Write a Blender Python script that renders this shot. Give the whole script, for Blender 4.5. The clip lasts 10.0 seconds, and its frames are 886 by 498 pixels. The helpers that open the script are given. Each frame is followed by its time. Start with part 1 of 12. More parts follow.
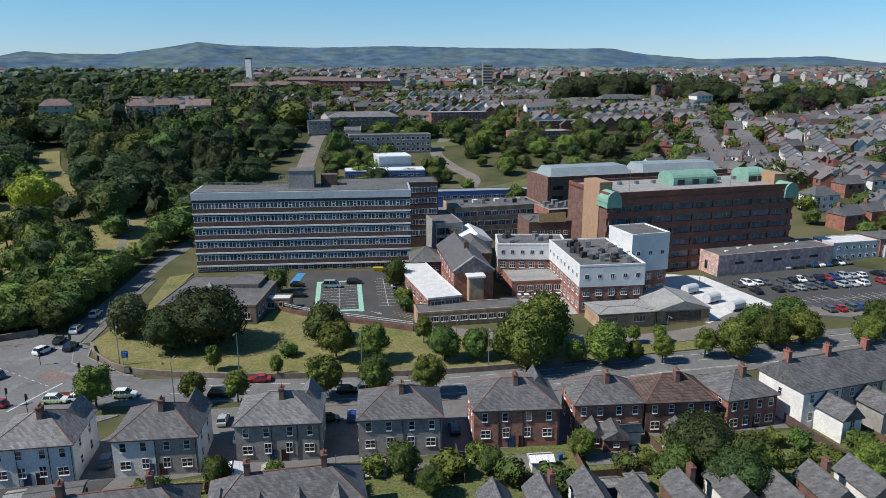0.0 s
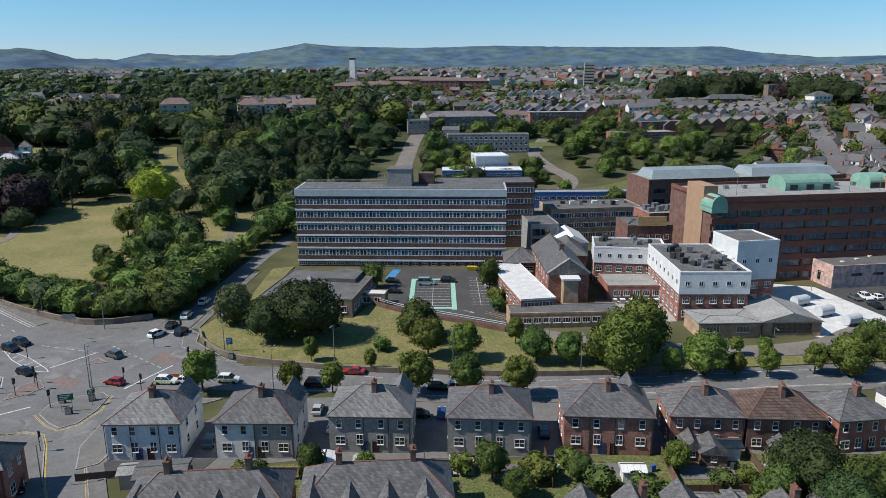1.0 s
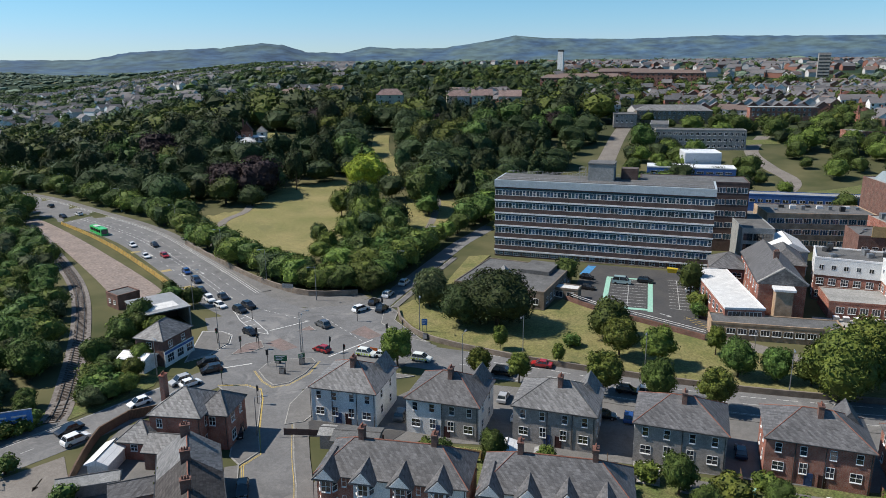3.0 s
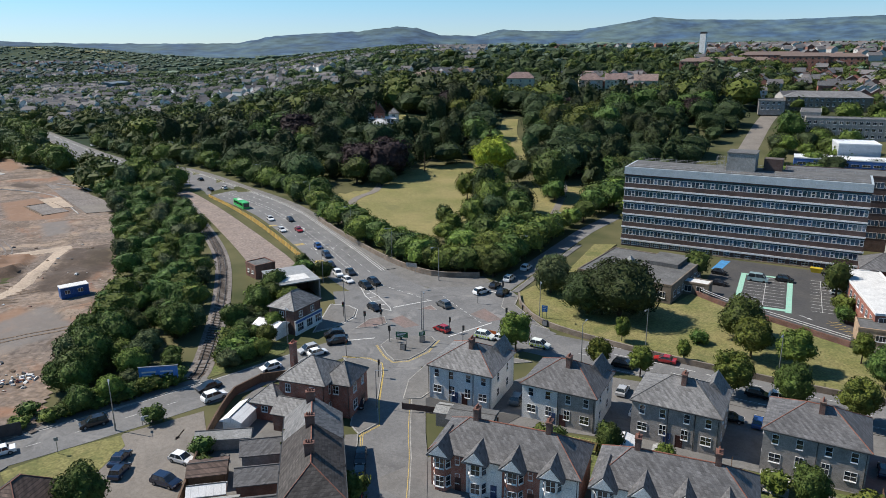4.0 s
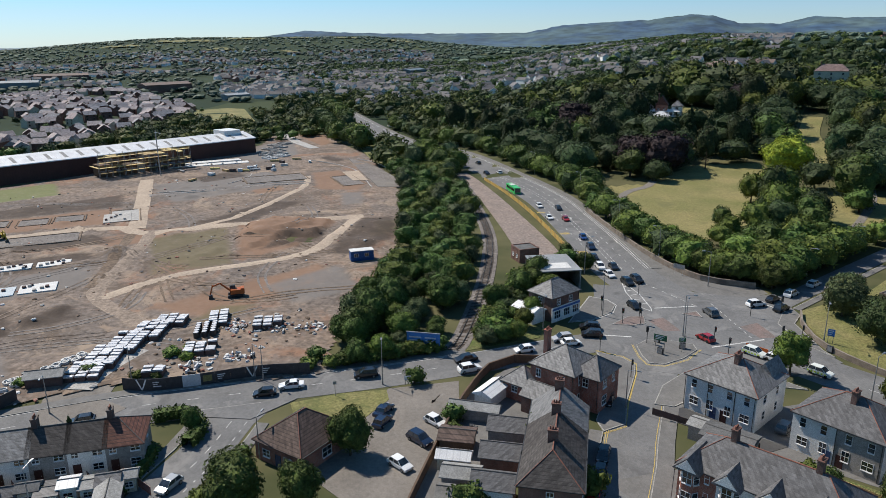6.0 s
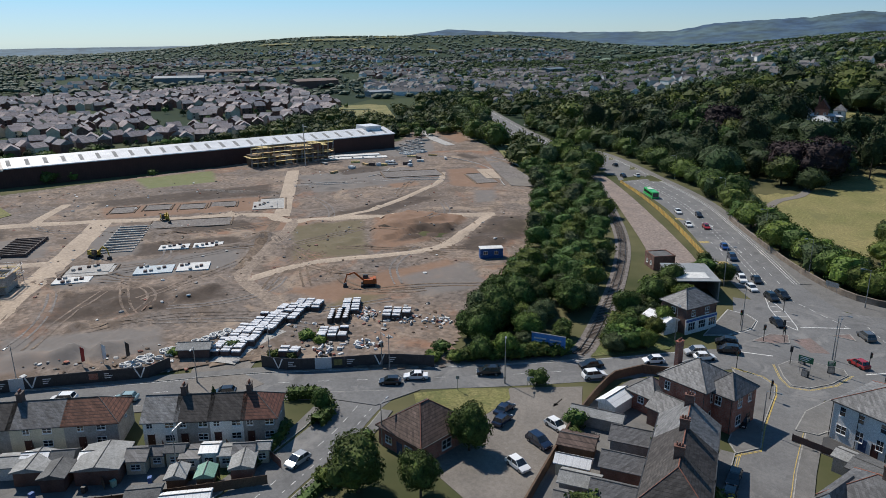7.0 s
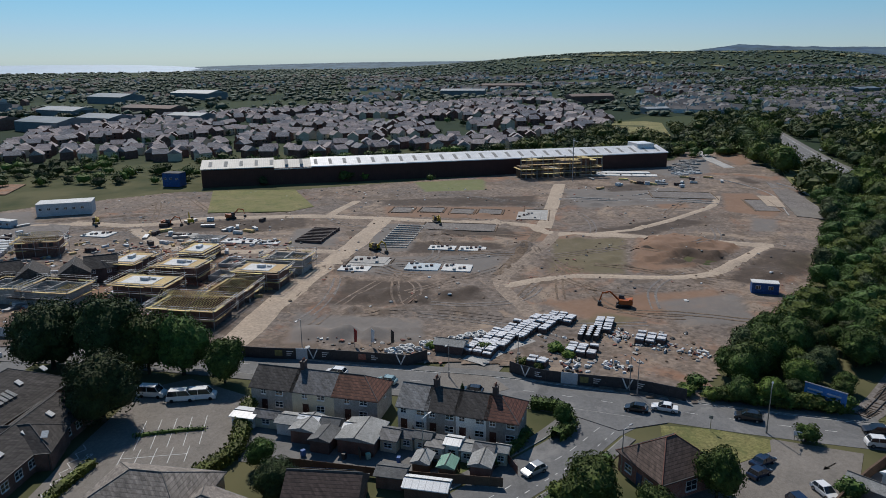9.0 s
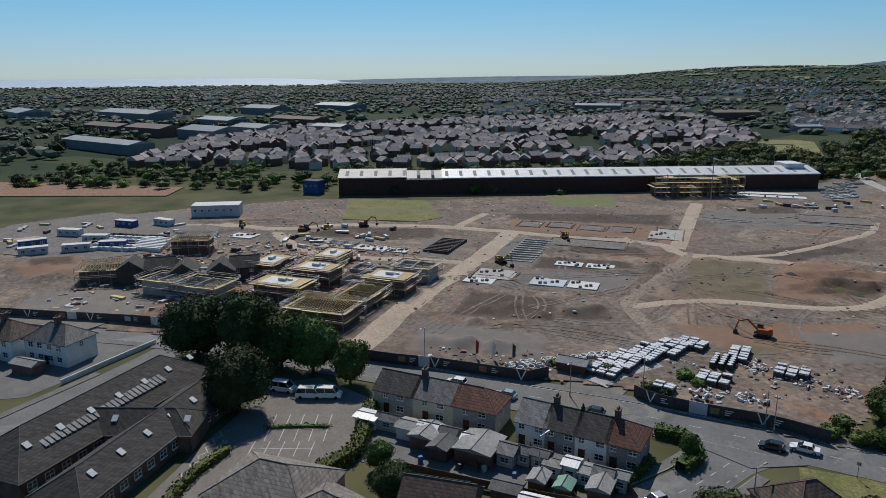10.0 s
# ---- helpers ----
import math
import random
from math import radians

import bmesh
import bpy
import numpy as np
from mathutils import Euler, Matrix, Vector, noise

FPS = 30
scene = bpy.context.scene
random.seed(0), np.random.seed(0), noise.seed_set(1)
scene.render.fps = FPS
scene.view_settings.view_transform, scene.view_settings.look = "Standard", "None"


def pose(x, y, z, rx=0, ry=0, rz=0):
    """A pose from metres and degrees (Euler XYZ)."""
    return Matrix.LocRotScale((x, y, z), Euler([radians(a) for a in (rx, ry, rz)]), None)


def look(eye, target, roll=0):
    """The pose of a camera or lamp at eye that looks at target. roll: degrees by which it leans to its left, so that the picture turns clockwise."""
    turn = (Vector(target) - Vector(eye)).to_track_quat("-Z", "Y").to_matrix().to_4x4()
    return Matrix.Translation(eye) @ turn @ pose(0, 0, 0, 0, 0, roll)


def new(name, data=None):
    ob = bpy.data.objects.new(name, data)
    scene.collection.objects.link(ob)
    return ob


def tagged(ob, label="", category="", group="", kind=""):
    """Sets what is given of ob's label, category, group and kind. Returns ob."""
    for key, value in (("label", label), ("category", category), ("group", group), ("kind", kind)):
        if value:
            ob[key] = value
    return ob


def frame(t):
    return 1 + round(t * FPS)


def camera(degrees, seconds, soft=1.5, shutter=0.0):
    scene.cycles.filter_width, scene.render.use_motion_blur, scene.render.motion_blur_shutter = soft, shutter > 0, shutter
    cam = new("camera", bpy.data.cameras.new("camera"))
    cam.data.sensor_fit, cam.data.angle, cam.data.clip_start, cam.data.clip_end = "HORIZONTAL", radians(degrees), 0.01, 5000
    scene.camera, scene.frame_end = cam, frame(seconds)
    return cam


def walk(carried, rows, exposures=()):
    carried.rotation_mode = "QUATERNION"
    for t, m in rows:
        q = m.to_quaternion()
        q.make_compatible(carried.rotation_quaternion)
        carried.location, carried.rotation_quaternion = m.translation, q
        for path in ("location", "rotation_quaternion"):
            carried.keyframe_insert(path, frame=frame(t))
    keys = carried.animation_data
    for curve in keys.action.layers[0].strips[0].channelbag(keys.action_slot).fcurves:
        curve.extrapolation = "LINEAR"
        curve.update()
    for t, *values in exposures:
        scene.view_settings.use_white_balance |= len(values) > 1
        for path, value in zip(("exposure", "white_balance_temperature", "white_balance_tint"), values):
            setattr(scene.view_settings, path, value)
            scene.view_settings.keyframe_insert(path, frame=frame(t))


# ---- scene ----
cam = camera(64.1, 10.0, soft=0.8)
PATH = [
    (0.0, pose(0, 0, 60, 75.87, 0.08, -1.12)),
    (0.5, pose(0, 0, 60, 75.88, 0.21, 2.78)),
    (1.0, pose(0, 0, 60, 75.87, 0.25, 6.71)),
    (1.5, pose(0, 0, 60, 75.86, 0.33, 10.62)),
    (2.0, pose(0, 0, 60, 75.88, 0.40, 14.54)),
    (2.5, pose(0, 0, 60, 75.74, 0.41, 18.44)),
    (4.0, pose(0, 0, 60, 74.14, 0.43, 33.19)),
    (4.5, pose(0, 0, 60, 73.58, 0.42, 38.64)),
    (5.0, pose(0, 0, 60, 73.46, 0.46, 44.17)),
    (5.5, pose(0, 0, 60, 73.49, 0.52, 49.67)),
    (7.0, pose(0, 0, 60, 73.51, 0.47, 66.08)),
    (7.5, pose(0, 0, 60, 73.52, 0.56, 71.48)),
    (8.0, pose(0, 0, 60, 73.74, 0.55, 76.94)),
    (8.5, pose(0, 0, 60, 74.28, 0.48, 82.38)),
    (9.0, pose(0, 0, 60, 74.83, 0.40, 87.61)),
    (9.5, pose(0, 0, 60, 75.39, 0.33, 92.87)),
    (10.0, pose(0, 0, 60, 75.97, 0.32, 98.15)),
]
walk(cam, PATH, exposures=[(0.0, 0.2, 6420, 10), (2.5, 0.27, 6550, 10), (4.2, 0.4, 6650, 10), (5.5, 0.32, 6700, 10), (7.5, -0.08, 6480, 10), (10.0, -0.38, 6420, 10)])

# ---- light ----
SUN_EL, SUN_DIR = radians(48), Vector((-0.96, -0.27, 0)).normalized()
world = bpy.data.worlds.new("sky")
scene.world = world
world.use_nodes = True
wn = world.node_tree.nodes
sky = wn.new("ShaderNodeTexSky")
sky.sky_type, sky.sun_disc, sky.sun_elevation = "NISHITA", False, SUN_EL
sky.sun_rotation = math.atan2(SUN_DIR.x, SUN_DIR.y)
sky.air_density, sky.dust_density, sky.ozone_density = 1.0, 0.0, 4.0
# the white of the low sky and the blue of the high sky are toned each by its own share of red
split = wn.new("ShaderNodeSeparateColor")
share = wn.new("ShaderNodeMath")
share.operation = "DIVIDE"
low_sky = wn.new("ShaderNodeMapRange")
low_sky.inputs["From Min"].default_value, low_sky.inputs["From Max"].default_value = 0.3, 0.95
tint = wn.new("ShaderNodeMixRGB")
tint.inputs["Color1"].default_value, tint.inputs["Color2"].default_value = (0.62, 1.06, 1.2, 1), (0.72, 0.95, 1.32, 1)
tone = wn.new("ShaderNodeMixRGB")
tone.blend_type, tone.inputs["Fac"].default_value = "MULTIPLY", 1.0
for a, b in ((sky.outputs["Color"], split.inputs["Color"]), (split.outputs["Red"], share.inputs[0]), (split.outputs["Blue"], share.inputs[1]), (share.outputs[0], low_sky.inputs["Value"]), (low_sky.outputs["Result"], tint.inputs["Fac"]), (tint.outputs["Color"], tone.inputs["Color2"])):
    world.node_tree.links.new(a, b)
world.node_tree.links.new(sky.outputs["Color"], tone.inputs["Color1"])
world.node_tree.links.new(tone.outputs["Color"], wn["Background"].inputs["Color"])
wn["Background"].inputs["Strength"].default_value = 0.08
sun_data = bpy.data.lights.new("sun", "SUN")
sun_data.energy, sun_data.angle, sun_data.color = 4.8, radians(0.5), (1.0, 0.94, 0.86)
sun = new("sun", sun_data)
sun.matrix_world = look(SUN_DIR * 900 + Vector((0, 0, 1000)), (0, 0, 0))


# ---- materials ----
def material(name, colour, second=None, rough=0.85, size=1.0, amount=0.5, bump=0.15, metal=0.0, grain=8.0, fleck=0.25, vary=0.0, coord="world", island=0.0):
    """A surface of two colours mixed by large stains and a fine grain (metres), with relief."""
    m = bpy.data.materials.new(name)
    m.use_nodes = True
    n, l = m.node_tree.nodes, m.node_tree.links
    bsdf = n["Principled BSDF"]
    if coord == "world":
        at = n.new("ShaderNodeNewGeometry").outputs["Position"]
    else:
        at = n.new("ShaderNodeTexCoord").outputs["Object"]
    big = n.new("ShaderNodeTexNoise")
    big.inputs["Scale"].default_value, big.inputs["Detail"].default_value = 1.0 / size, 5
    fine = n.new("ShaderNodeTexNoise")
    fine.inputs["Scale"].default_value, fine.inputs["Detail"].default_value = grain, 3
    l.new(at, big.inputs["Vector"])
    l.new(at, fine.inputs["Vector"])
    second = second or tuple(c * 0.72 for c in colour)
    ramp = n.new("ShaderNodeMapRange")
    ramp.inputs["From Min"].default_value, ramp.inputs["From Max"].default_value = 0.5 - 0.35 * (1.05 - amount), 0.5 + 0.35 * (1.05 - amount)
    l.new(big.outputs["Fac"], ramp.inputs["Value"])
    mix = n.new("ShaderNodeMixRGB")
    mix.inputs["Color1"].default_value, mix.inputs["Color2"].default_value = (*colour, 1), (*second, 1)
    l.new(ramp.outputs["Result"], mix.inputs["Fac"])
    bright = n.new("ShaderNodeMapRange")
    bright.inputs["From Min"].default_value, bright.inputs["From Max"].default_value = 0.3, 0.7
    bright.inputs["To Min"].default_value, bright.inputs["To Max"].default_value = 1 - fleck, 1 + fleck
    l.new(fine.outputs["Fac"], bright.inputs["Value"])
    middle = n.new("ShaderNodeTexNoise")
    middle.inputs["Scale"].default_value, middle.inputs["Detail"].default_value, middle.inputs["Roughness"].default_value = min(1.5, grain * 0.6), 4, 0.65
    l.new(at, middle.inputs["Vector"])
    wear = 0.8 if max(colour) < 0.42 else 0.18
    worn = n.new("ShaderNodeMapRange")
    worn.inputs["From Min"].default_value, worn.inputs["From Max"].default_value = 0.3, 0.7
    worn.inputs["To Min"].default_value, worn.inputs["To Max"].default_value = 1 - wear * fleck, 1 + wear * fleck
    l.new(middle.outputs["Fac"], worn.inputs["Value"])
    scales = n.new("ShaderNodeMath")
    scales.operation = "MULTIPLY"
    l.new(bright.outputs["Result"], scales.inputs[0])
    l.new(worn.outputs["Result"], scales.inputs[1])
    hue = n.new("ShaderNodeHueSaturation")
    l.new(mix.outputs["Color"], hue.inputs["Color"])
    value = scales.outputs[0]
    if vary:
        info = n.new("ShaderNodeObjectInfo")
        spread = n.new("ShaderNodeMapRange")
        spread.inputs["To Min"].default_value, spread.inputs["To Max"].default_value = 1 - vary, 1 + vary
        l.new(info.outputs["Random"], spread.inputs["Value"])
        times = n.new("ShaderNodeMath")
        times.operation = "MULTIPLY"
        l.new(value, times.inputs[0])
        l.new(spread.outputs["Result"], times.inputs[1])
        value = times.outputs[0]
        shift = n.new("ShaderNodeMapRange")
        shift.inputs["To Min"].default_value, shift.inputs["To Max"].default_value = 0.5 - 0.08 * vary, 0.5 + 0.08 * vary
        l.new(info.outputs["Random"], shift.inputs["Value"])
        l.new(shift.outputs["Result"], hue.inputs["Hue"])
    if island:
        geo = n.new("ShaderNodeNewGeometry")
        spread = n.new("ShaderNodeMapRange")
        spread.inputs["To Min"].default_value, spread.inputs["To Max"].default_value = 1 - island, 1 + island
        l.new(geo.outputs["Random Per Island"], spread.inputs["Value"])
        times = n.new("ShaderNodeMath")
        times.operation = "MULTIPLY"
        l.new(value, times.inputs[0])
        l.new(spread.outputs["Result"], times.inputs[1])
        value = times.outputs[0]
    l.new(value, hue.inputs["Value"])
    l.new(hue.outputs["Color"], bsdf.inputs["Base Color"])
    bsdf.inputs["Roughness"].default_value, bsdf.inputs["Metallic"].default_value = rough, metal
    bsdf.inputs["Specular IOR Level"].default_value = 0.3
    if bump:
        b = n.new("ShaderNodeBump")
        b.inputs["Strength"].default_value, b.inputs["Distance"].default_value = bump, 0.05
        l.new(fine.outputs["Fac"], b.inputs["Height"])
        l.new(b.outputs["Normal"], bsdf.inputs["Normal"])
    return m


def striped(name, colour, gap, step, axis="Z", rough=0.8, depth=0.3, size=3.0, width=0.12, coord="object", metal=0.0):
    """A surface with courses: grooves every step metres along an axis, darker in the groove, with stains."""
    m = material(name, colour, tuple(c * 0.75 for c in colour), rough, size, 0.4, 0.1, metal, 6.0, 0.15, 0.1, coord)
    n, l = m.node_tree.nodes, m.node_tree.links
    bsdf = n["Principled BSDF"]
    tc = n.new("ShaderNodeTexCoord")
    sep = n.new("ShaderNodeSeparateXYZ")
    l.new(tc.outputs["Object"], sep.inputs[0])
    div = n.new("ShaderNodeMath")
    div.operation, div.inputs[1].default_value = "DIVIDE", step
    l.new(sep.outputs[axis], div.inputs[0])
    frac = n.new("ShaderNodeMath")
    frac.operation = "FRACT"
    l.new(div.outputs[0], frac.inputs[0])
    less = n.new("ShaderNodeMath")
    less.operation, less.inputs[1].default_value = "LESS_THAN", width
    l.new(frac.outputs[0], less.inputs[0])
    mix = n.new("ShaderNodeMixRGB")
    source = bsdf.inputs["Base Color"].links[0].from_socket
    mix.inputs["Color2"].default_value = (*gap, 1)
    l.new(source, mix.inputs["Color1"])
    l.new(less.outputs[0], mix.inputs["Fac"])
    shown = mix.outputs["Color"]
    if axis == "Z":
        # each slate or tile has its own tone, and rain has drawn streaks down the slope
        across = n.new("ShaderNodeMath")
        l.new(sep.outputs["X"], across.inputs[0])
        l.new(sep.outputs["Y"], across.inputs[1])
        cell = n.new("ShaderNodeCombineXYZ")
        for value, wide, slot in ((across.outputs[0], 0.42, "X"), (sep.outputs["Z"], step, "Y")):
            count = n.new("ShaderNodeMath")
            count.operation, count.inputs[1].default_value = "DIVIDE", wide
            whole = n.new("ShaderNodeMath")
            whole.operation = "FLOOR"
            l.new(value, count.inputs[0])
            l.new(count.outputs[0], whole.inputs[0])
            l.new(whole.outputs[0], cell.inputs[slot])
        own = n.new("ShaderNodeTexWhiteNoise")
        own.noise_dimensions = "2D"
        l.new(cell.outputs[0], own.inputs["Vector"])
        stretch = n.new("ShaderNodeCombineXYZ")
        l.new(across.outputs[0], stretch.inputs["X"])
        drawn = n.new("ShaderNodeMath")
        drawn.operation, drawn.inputs[1].default_value = "MULTIPLY", 0.25
        l.new(sep.outputs["Z"], drawn.inputs[0])
        l.new(drawn.outputs[0], stretch.inputs["Y"])
        streak = n.new("ShaderNodeTexNoise")
        streak.inputs["Scale"].default_value, streak.inputs["Detail"].default_value, streak.inputs["Roughness"].default_value = 1.1, 6, 0.7
        l.new(stretch.outputs[0], streak.inputs["Vector"])
        tones = n.new("ShaderNodeMapRange")
        tones.inputs["To Min"].default_value, tones.inputs["To Max"].default_value = 0.72, 1.28
        l.new(own.outputs["Value"], tones.inputs["Value"])
        washed = n.new("ShaderNodeMapRange")
        washed.inputs["From Min"].default_value, washed.inputs["From Max"].default_value = 0.32, 0.68
        washed.inputs["To Min"].default_value, washed.inputs["To Max"].default_value = 0.7, 1.32
        l.new(streak.outputs["Fac"], washed.inputs["Value"])
        both = n.new("ShaderNodeMath")
        both.operation = "MULTIPLY"
        l.new(tones.outputs["Result"], both.inputs[0])
        l.new(washed.outputs["Result"], both.inputs[1])
        toned = n.new("ShaderNodeHueSaturation")
        l.new(shown, toned.inputs["Color"])
        l.new(both.outputs[0], toned.inputs["Value"])
        shown = toned.outputs["Color"]
    l.new(shown, bsdf.inputs["Base Color"])
    b = n.new("ShaderNodeBump")
    b.invert = True
    b.inputs["Strength"].default_value, b.inputs["Distance"].default_value = depth, 0.03
    l.new(less.outputs[0], b.inputs["Height"])
    l.new(b.outputs["Normal"], bsdf.inputs["Normal"])
    return m


def bricks(name, one, two, mortar, rough=0.85, coord="object"):
    m = bpy.data.materials.new(name)
    m.use_nodes = True
    n, l = m.node_tree.nodes, m.node_tree.links
    bsdf = n["Principled BSDF"]
    tc = n.new("ShaderNodeTexCoord")
    sep = n.new("ShaderNodeSeparateXYZ")
    l.new(tc.outputs["Object"], sep.inputs[0])
    add = n.new("ShaderNodeMath")
    l.new(sep.outputs["X"], add.inputs[0])
    l.new(sep.outputs["Y"], add.inputs[1])
    comb = n.new("ShaderNodeCombineXYZ")
    l.new(add.outputs[0], comb.inputs["X"])
    l.new(sep.outputs["Z"], comb.inputs["Y"])
    brick = n.new("ShaderNodeTexBrick")
    brick.inputs["Color1"].default_value, brick.inputs["Color2"].default_value, brick.inputs["Mortar"].default_value = (*one, 1), (*two, 1), (*mortar, 1)
    brick.inputs["Scale"].default_value = 1
    brick.inputs["Brick Width"].default_value, brick.inputs["Row Height"].default_value, brick.inputs["Mortar Size"].default_value = 0.225, 0.075, 0.008
    l.new(comb.outputs[0], brick.inputs["Vector"])
    noise_big = n.new("ShaderNodeTexNoise")
    noise_big.inputs["Scale"].default_value, noise_big.inputs["Detail"].default_value = 0.6, 5
    l.new(tc.outputs["Object"], noise_big.inputs["Vector"])
    rng = n.new("ShaderNodeMapRange")
    rng.inputs["From Min"].default_value, rng.inputs["From Max"].default_value = 0.3, 0.7
    rng.inputs["To Min"].default_value, rng.inputs["To Max"].default_value = 0.65, 1.25
    l.new(noise_big.outputs["Fac"], rng.inputs["Value"])
    hue = n.new("ShaderNodeHueSaturation")
    l.new(brick.outputs["Color"], hue.inputs["Color"])
    l.new(rng.outputs["Result"], hue.inputs["Value"])
    l.new(hue.outputs["Color"], bsdf.inputs["Base Color"])
    bsdf.inputs["Roughness"].default_value = rough
    b = n.new("ShaderNodeBump")
    b.invert = True
    b.inputs["Strength"].default_value, b.inputs["Distance"].default_value = 0.3, 0.01
    l.new(brick.outputs["Fac"], b.inputs["Height"])
    l.new(b.outputs["Normal"], bsdf.inputs["Normal"])
    return m


def glass_like(name, colour, rough=0.08):
    """Window glass whose colour holds the dark room behind it or a painted sky reflection."""
    m = material(name, colour, tuple(c * 0.4 for c in colour), rough, 3.0, 0.6, 0.0, 0.0, 0.7, 0.4, 0.3)
    m.node_tree.nodes["Principled BSDF"].inputs["Specular IOR Level"].default_value = 0.9
    return m


def painted(name, rough=0.25):
    """Car paint: the colour is each object's own."""
    m = bpy.data.materials.new(name)
    m.use_nodes = True
    n, l = m.node_tree.nodes, m.node_tree.links
    info = n.new("ShaderNodeObjectInfo")
    bsdf = n["Principled BSDF"]
    l.new(info.outputs["Color"], bsdf.inputs["Base Color"])
    bsdf.inputs["Roughness"].default_value, bsdf.inputs["Coat Weight"].default_value = rough, 0.5
    return m


ASPHALT = material("asphalt", (0.168, 0.167, 0.165), (0.128, 0.128, 0.128), 0.9, 7.0, 0.5, 0.2, grain=14, fleck=0.18)
ASPHALT_DARK = material("dark_asphalt", (0.055, 0.055, 0.057), (0.075, 0.073, 0.07), 0.9, 5.0, 0.5, 0.2, grain=14, fleck=0.2)
ASPHALT_PALE = material("pale_asphalt", (0.2, 0.18, 0.158), (0.15, 0.136, 0.12), 0.92, 6.0, 0.5, 0.2, grain=9, fleck=0.2)
PAVING = material("paving", (0.165, 0.16, 0.153), (0.125, 0.122, 0.117), 0.9, 3.0, 0.5, 0.15, grain=9, fleck=0.14)
KERB = material("kerb_stone", (0.33, 0.32, 0.3), (0.22, 0.215, 0.2), 0.9, 1.0, 0.5, 0.1)
CONCRETE = material("concrete", (0.4, 0.385, 0.36), (0.29, 0.28, 0.265), 0.85, 3.0, 0.5, 0.15, grain=5)
CONCRETE_WHITE = material("white_concrete", (0.62, 0.62, 0.6), (0.5, 0.5, 0.49), 0.8, 2.0, 0.5, 0.1)
PAINT_WHITE = material("road_paint_white", (0.62, 0.62, 0.6), (0.36, 0.36, 0.35), 0.8, 0.7, 0.4, 0.05, grain=6, fleck=0.3)
PAINT_YELLOW = material("road_paint_yellow", (0.52, 0.38, 0.1), (0.33, 0.25, 0.1), 0.8, 0.7, 0.4, 0.05, grain=6, fleck=0.3)
PAINT_GREEN = material("green_bay_paint", (0.24, 0.5, 0.38), (0.3, 0.46, 0.38), 0.8, 1.5, 0.5, 0.05)
PAINT_BLUE = material("blue_bay_paint", (0.06, 0.25, 0.5), (0.05, 0.18, 0.36), 0.8, 1.5, 0.5, 0.05)
RED_ROAD = material("red_surfacing", (0.2, 0.145, 0.13), (0.15, 0.125, 0.115), 0.9, 3.0, 0.5, 0.1)
GRASS = material("mown_grass", (0.135, 0.14, 0.045), (0.2, 0.175, 0.075), 0.95, 9.0, 0.5, 0.5, grain=2.5, fleck=0.3)
DRY_GRASS = material("dry_grass", (0.235, 0.2, 0.085), (0.15, 0.15, 0.052), 0.95, 16.0, 0.5, 0.5, grain=2.5, fleck=0.3)
GARDEN = material("garden_grass", (0.085, 0.115, 0.032), (0.12, 0.115, 0.048), 0.95, 2.0, 0.5, 0.5, grain=3, fleck=0.35)
DIRT = material("site_earth", (0.2, 0.152, 0.118), (0.145, 0.12, 0.103), 0.95, 34.0, 0.75, 0.5, grain=0.8, fleck=0.36)


def mottled(m, dark, size, low, high):
    """Adds darker turned patches of a given size to a surface."""
    n, l = m.node_tree.nodes, m.node_tree.links
    bsdf = n["Principled BSDF"]
    old = bsdf.inputs["Base Color"].links[0].from_socket
    at = n.new("ShaderNodeNewGeometry")
    tex = n.new("ShaderNodeTexNoise")
    tex.inputs["Scale"].default_value, tex.inputs["Detail"].default_value, tex.inputs["Roughness"].default_value, tex.inputs["Distortion"].default_value = 1 / size, 9, 0.7, 1.2
    l.new(at.outputs["Position"], tex.inputs["Vector"])
    fac = n.new("ShaderNodeMapRange")
    fac.inputs["From Min"].default_value, fac.inputs["From Max"].default_value = low, high
    fac.inputs["To Max"].default_value = 0.85
    l.new(tex.outputs["Fac"], fac.inputs["Value"])
    mix = n.new("ShaderNodeMixRGB")
    mix.inputs["Color2"].default_value = (*dark, 1)
    l.new(fac.outputs["Result"], mix.inputs["Fac"])
    l.new(old, mix.inputs["Color1"])
    l.new(mix.outputs["Color"], bsdf.inputs["Base Color"])
    return m


mottled(DIRT, (0.3, 0.23, 0.17), 26.0, 0.55, 0.63)
mottled(DIRT, (0.24, 0.125, 0.075), 40.0, 0.56, 0.66)
mottled(DIRT, (0.115, 0.085, 0.063), 15.0, 0.52, 0.6)
mottled(DIRT, (0.16, 0.13, 0.112), 5.0, 0.54, 0.62)
mottled(GRASS, (0.075, 0.095, 0.03), 6.0, 0.52, 0.7)
mottled(ASPHALT, (0.1, 0.1, 0.1), 9.0, 0.56, 0.66)
mottled(ASPHALT, (0.215, 0.21, 0.203), 16.0, 0.56, 0.63)
mottled(ASPHALT, (0.115, 0.115, 0.115), 2.6, 0.6, 0.68)
mottled(DIRT, (0.085, 0.064, 0.05), 2.4, 0.55, 0.64)
mottled(DIRT, (0.27, 0.2, 0.145), 9.0, 0.58, 0.64)
mottled(DIRT, (0.3, 0.25, 0.2), 3.3, 0.61, 0.69)
mottled(PAVING, (0.11, 0.107, 0.1), 2.2, 0.56, 0.66)
mottled(DRY_GRASS, (0.14, 0.135, 0.055), 11.0, 0.54, 0.66)
DIRT_RED = material("red_earth", (0.26, 0.135, 0.075), (0.21, 0.15, 0.11), 0.95, 9.0, 0.5, 0.6, grain=1.2, fleck=0.3)
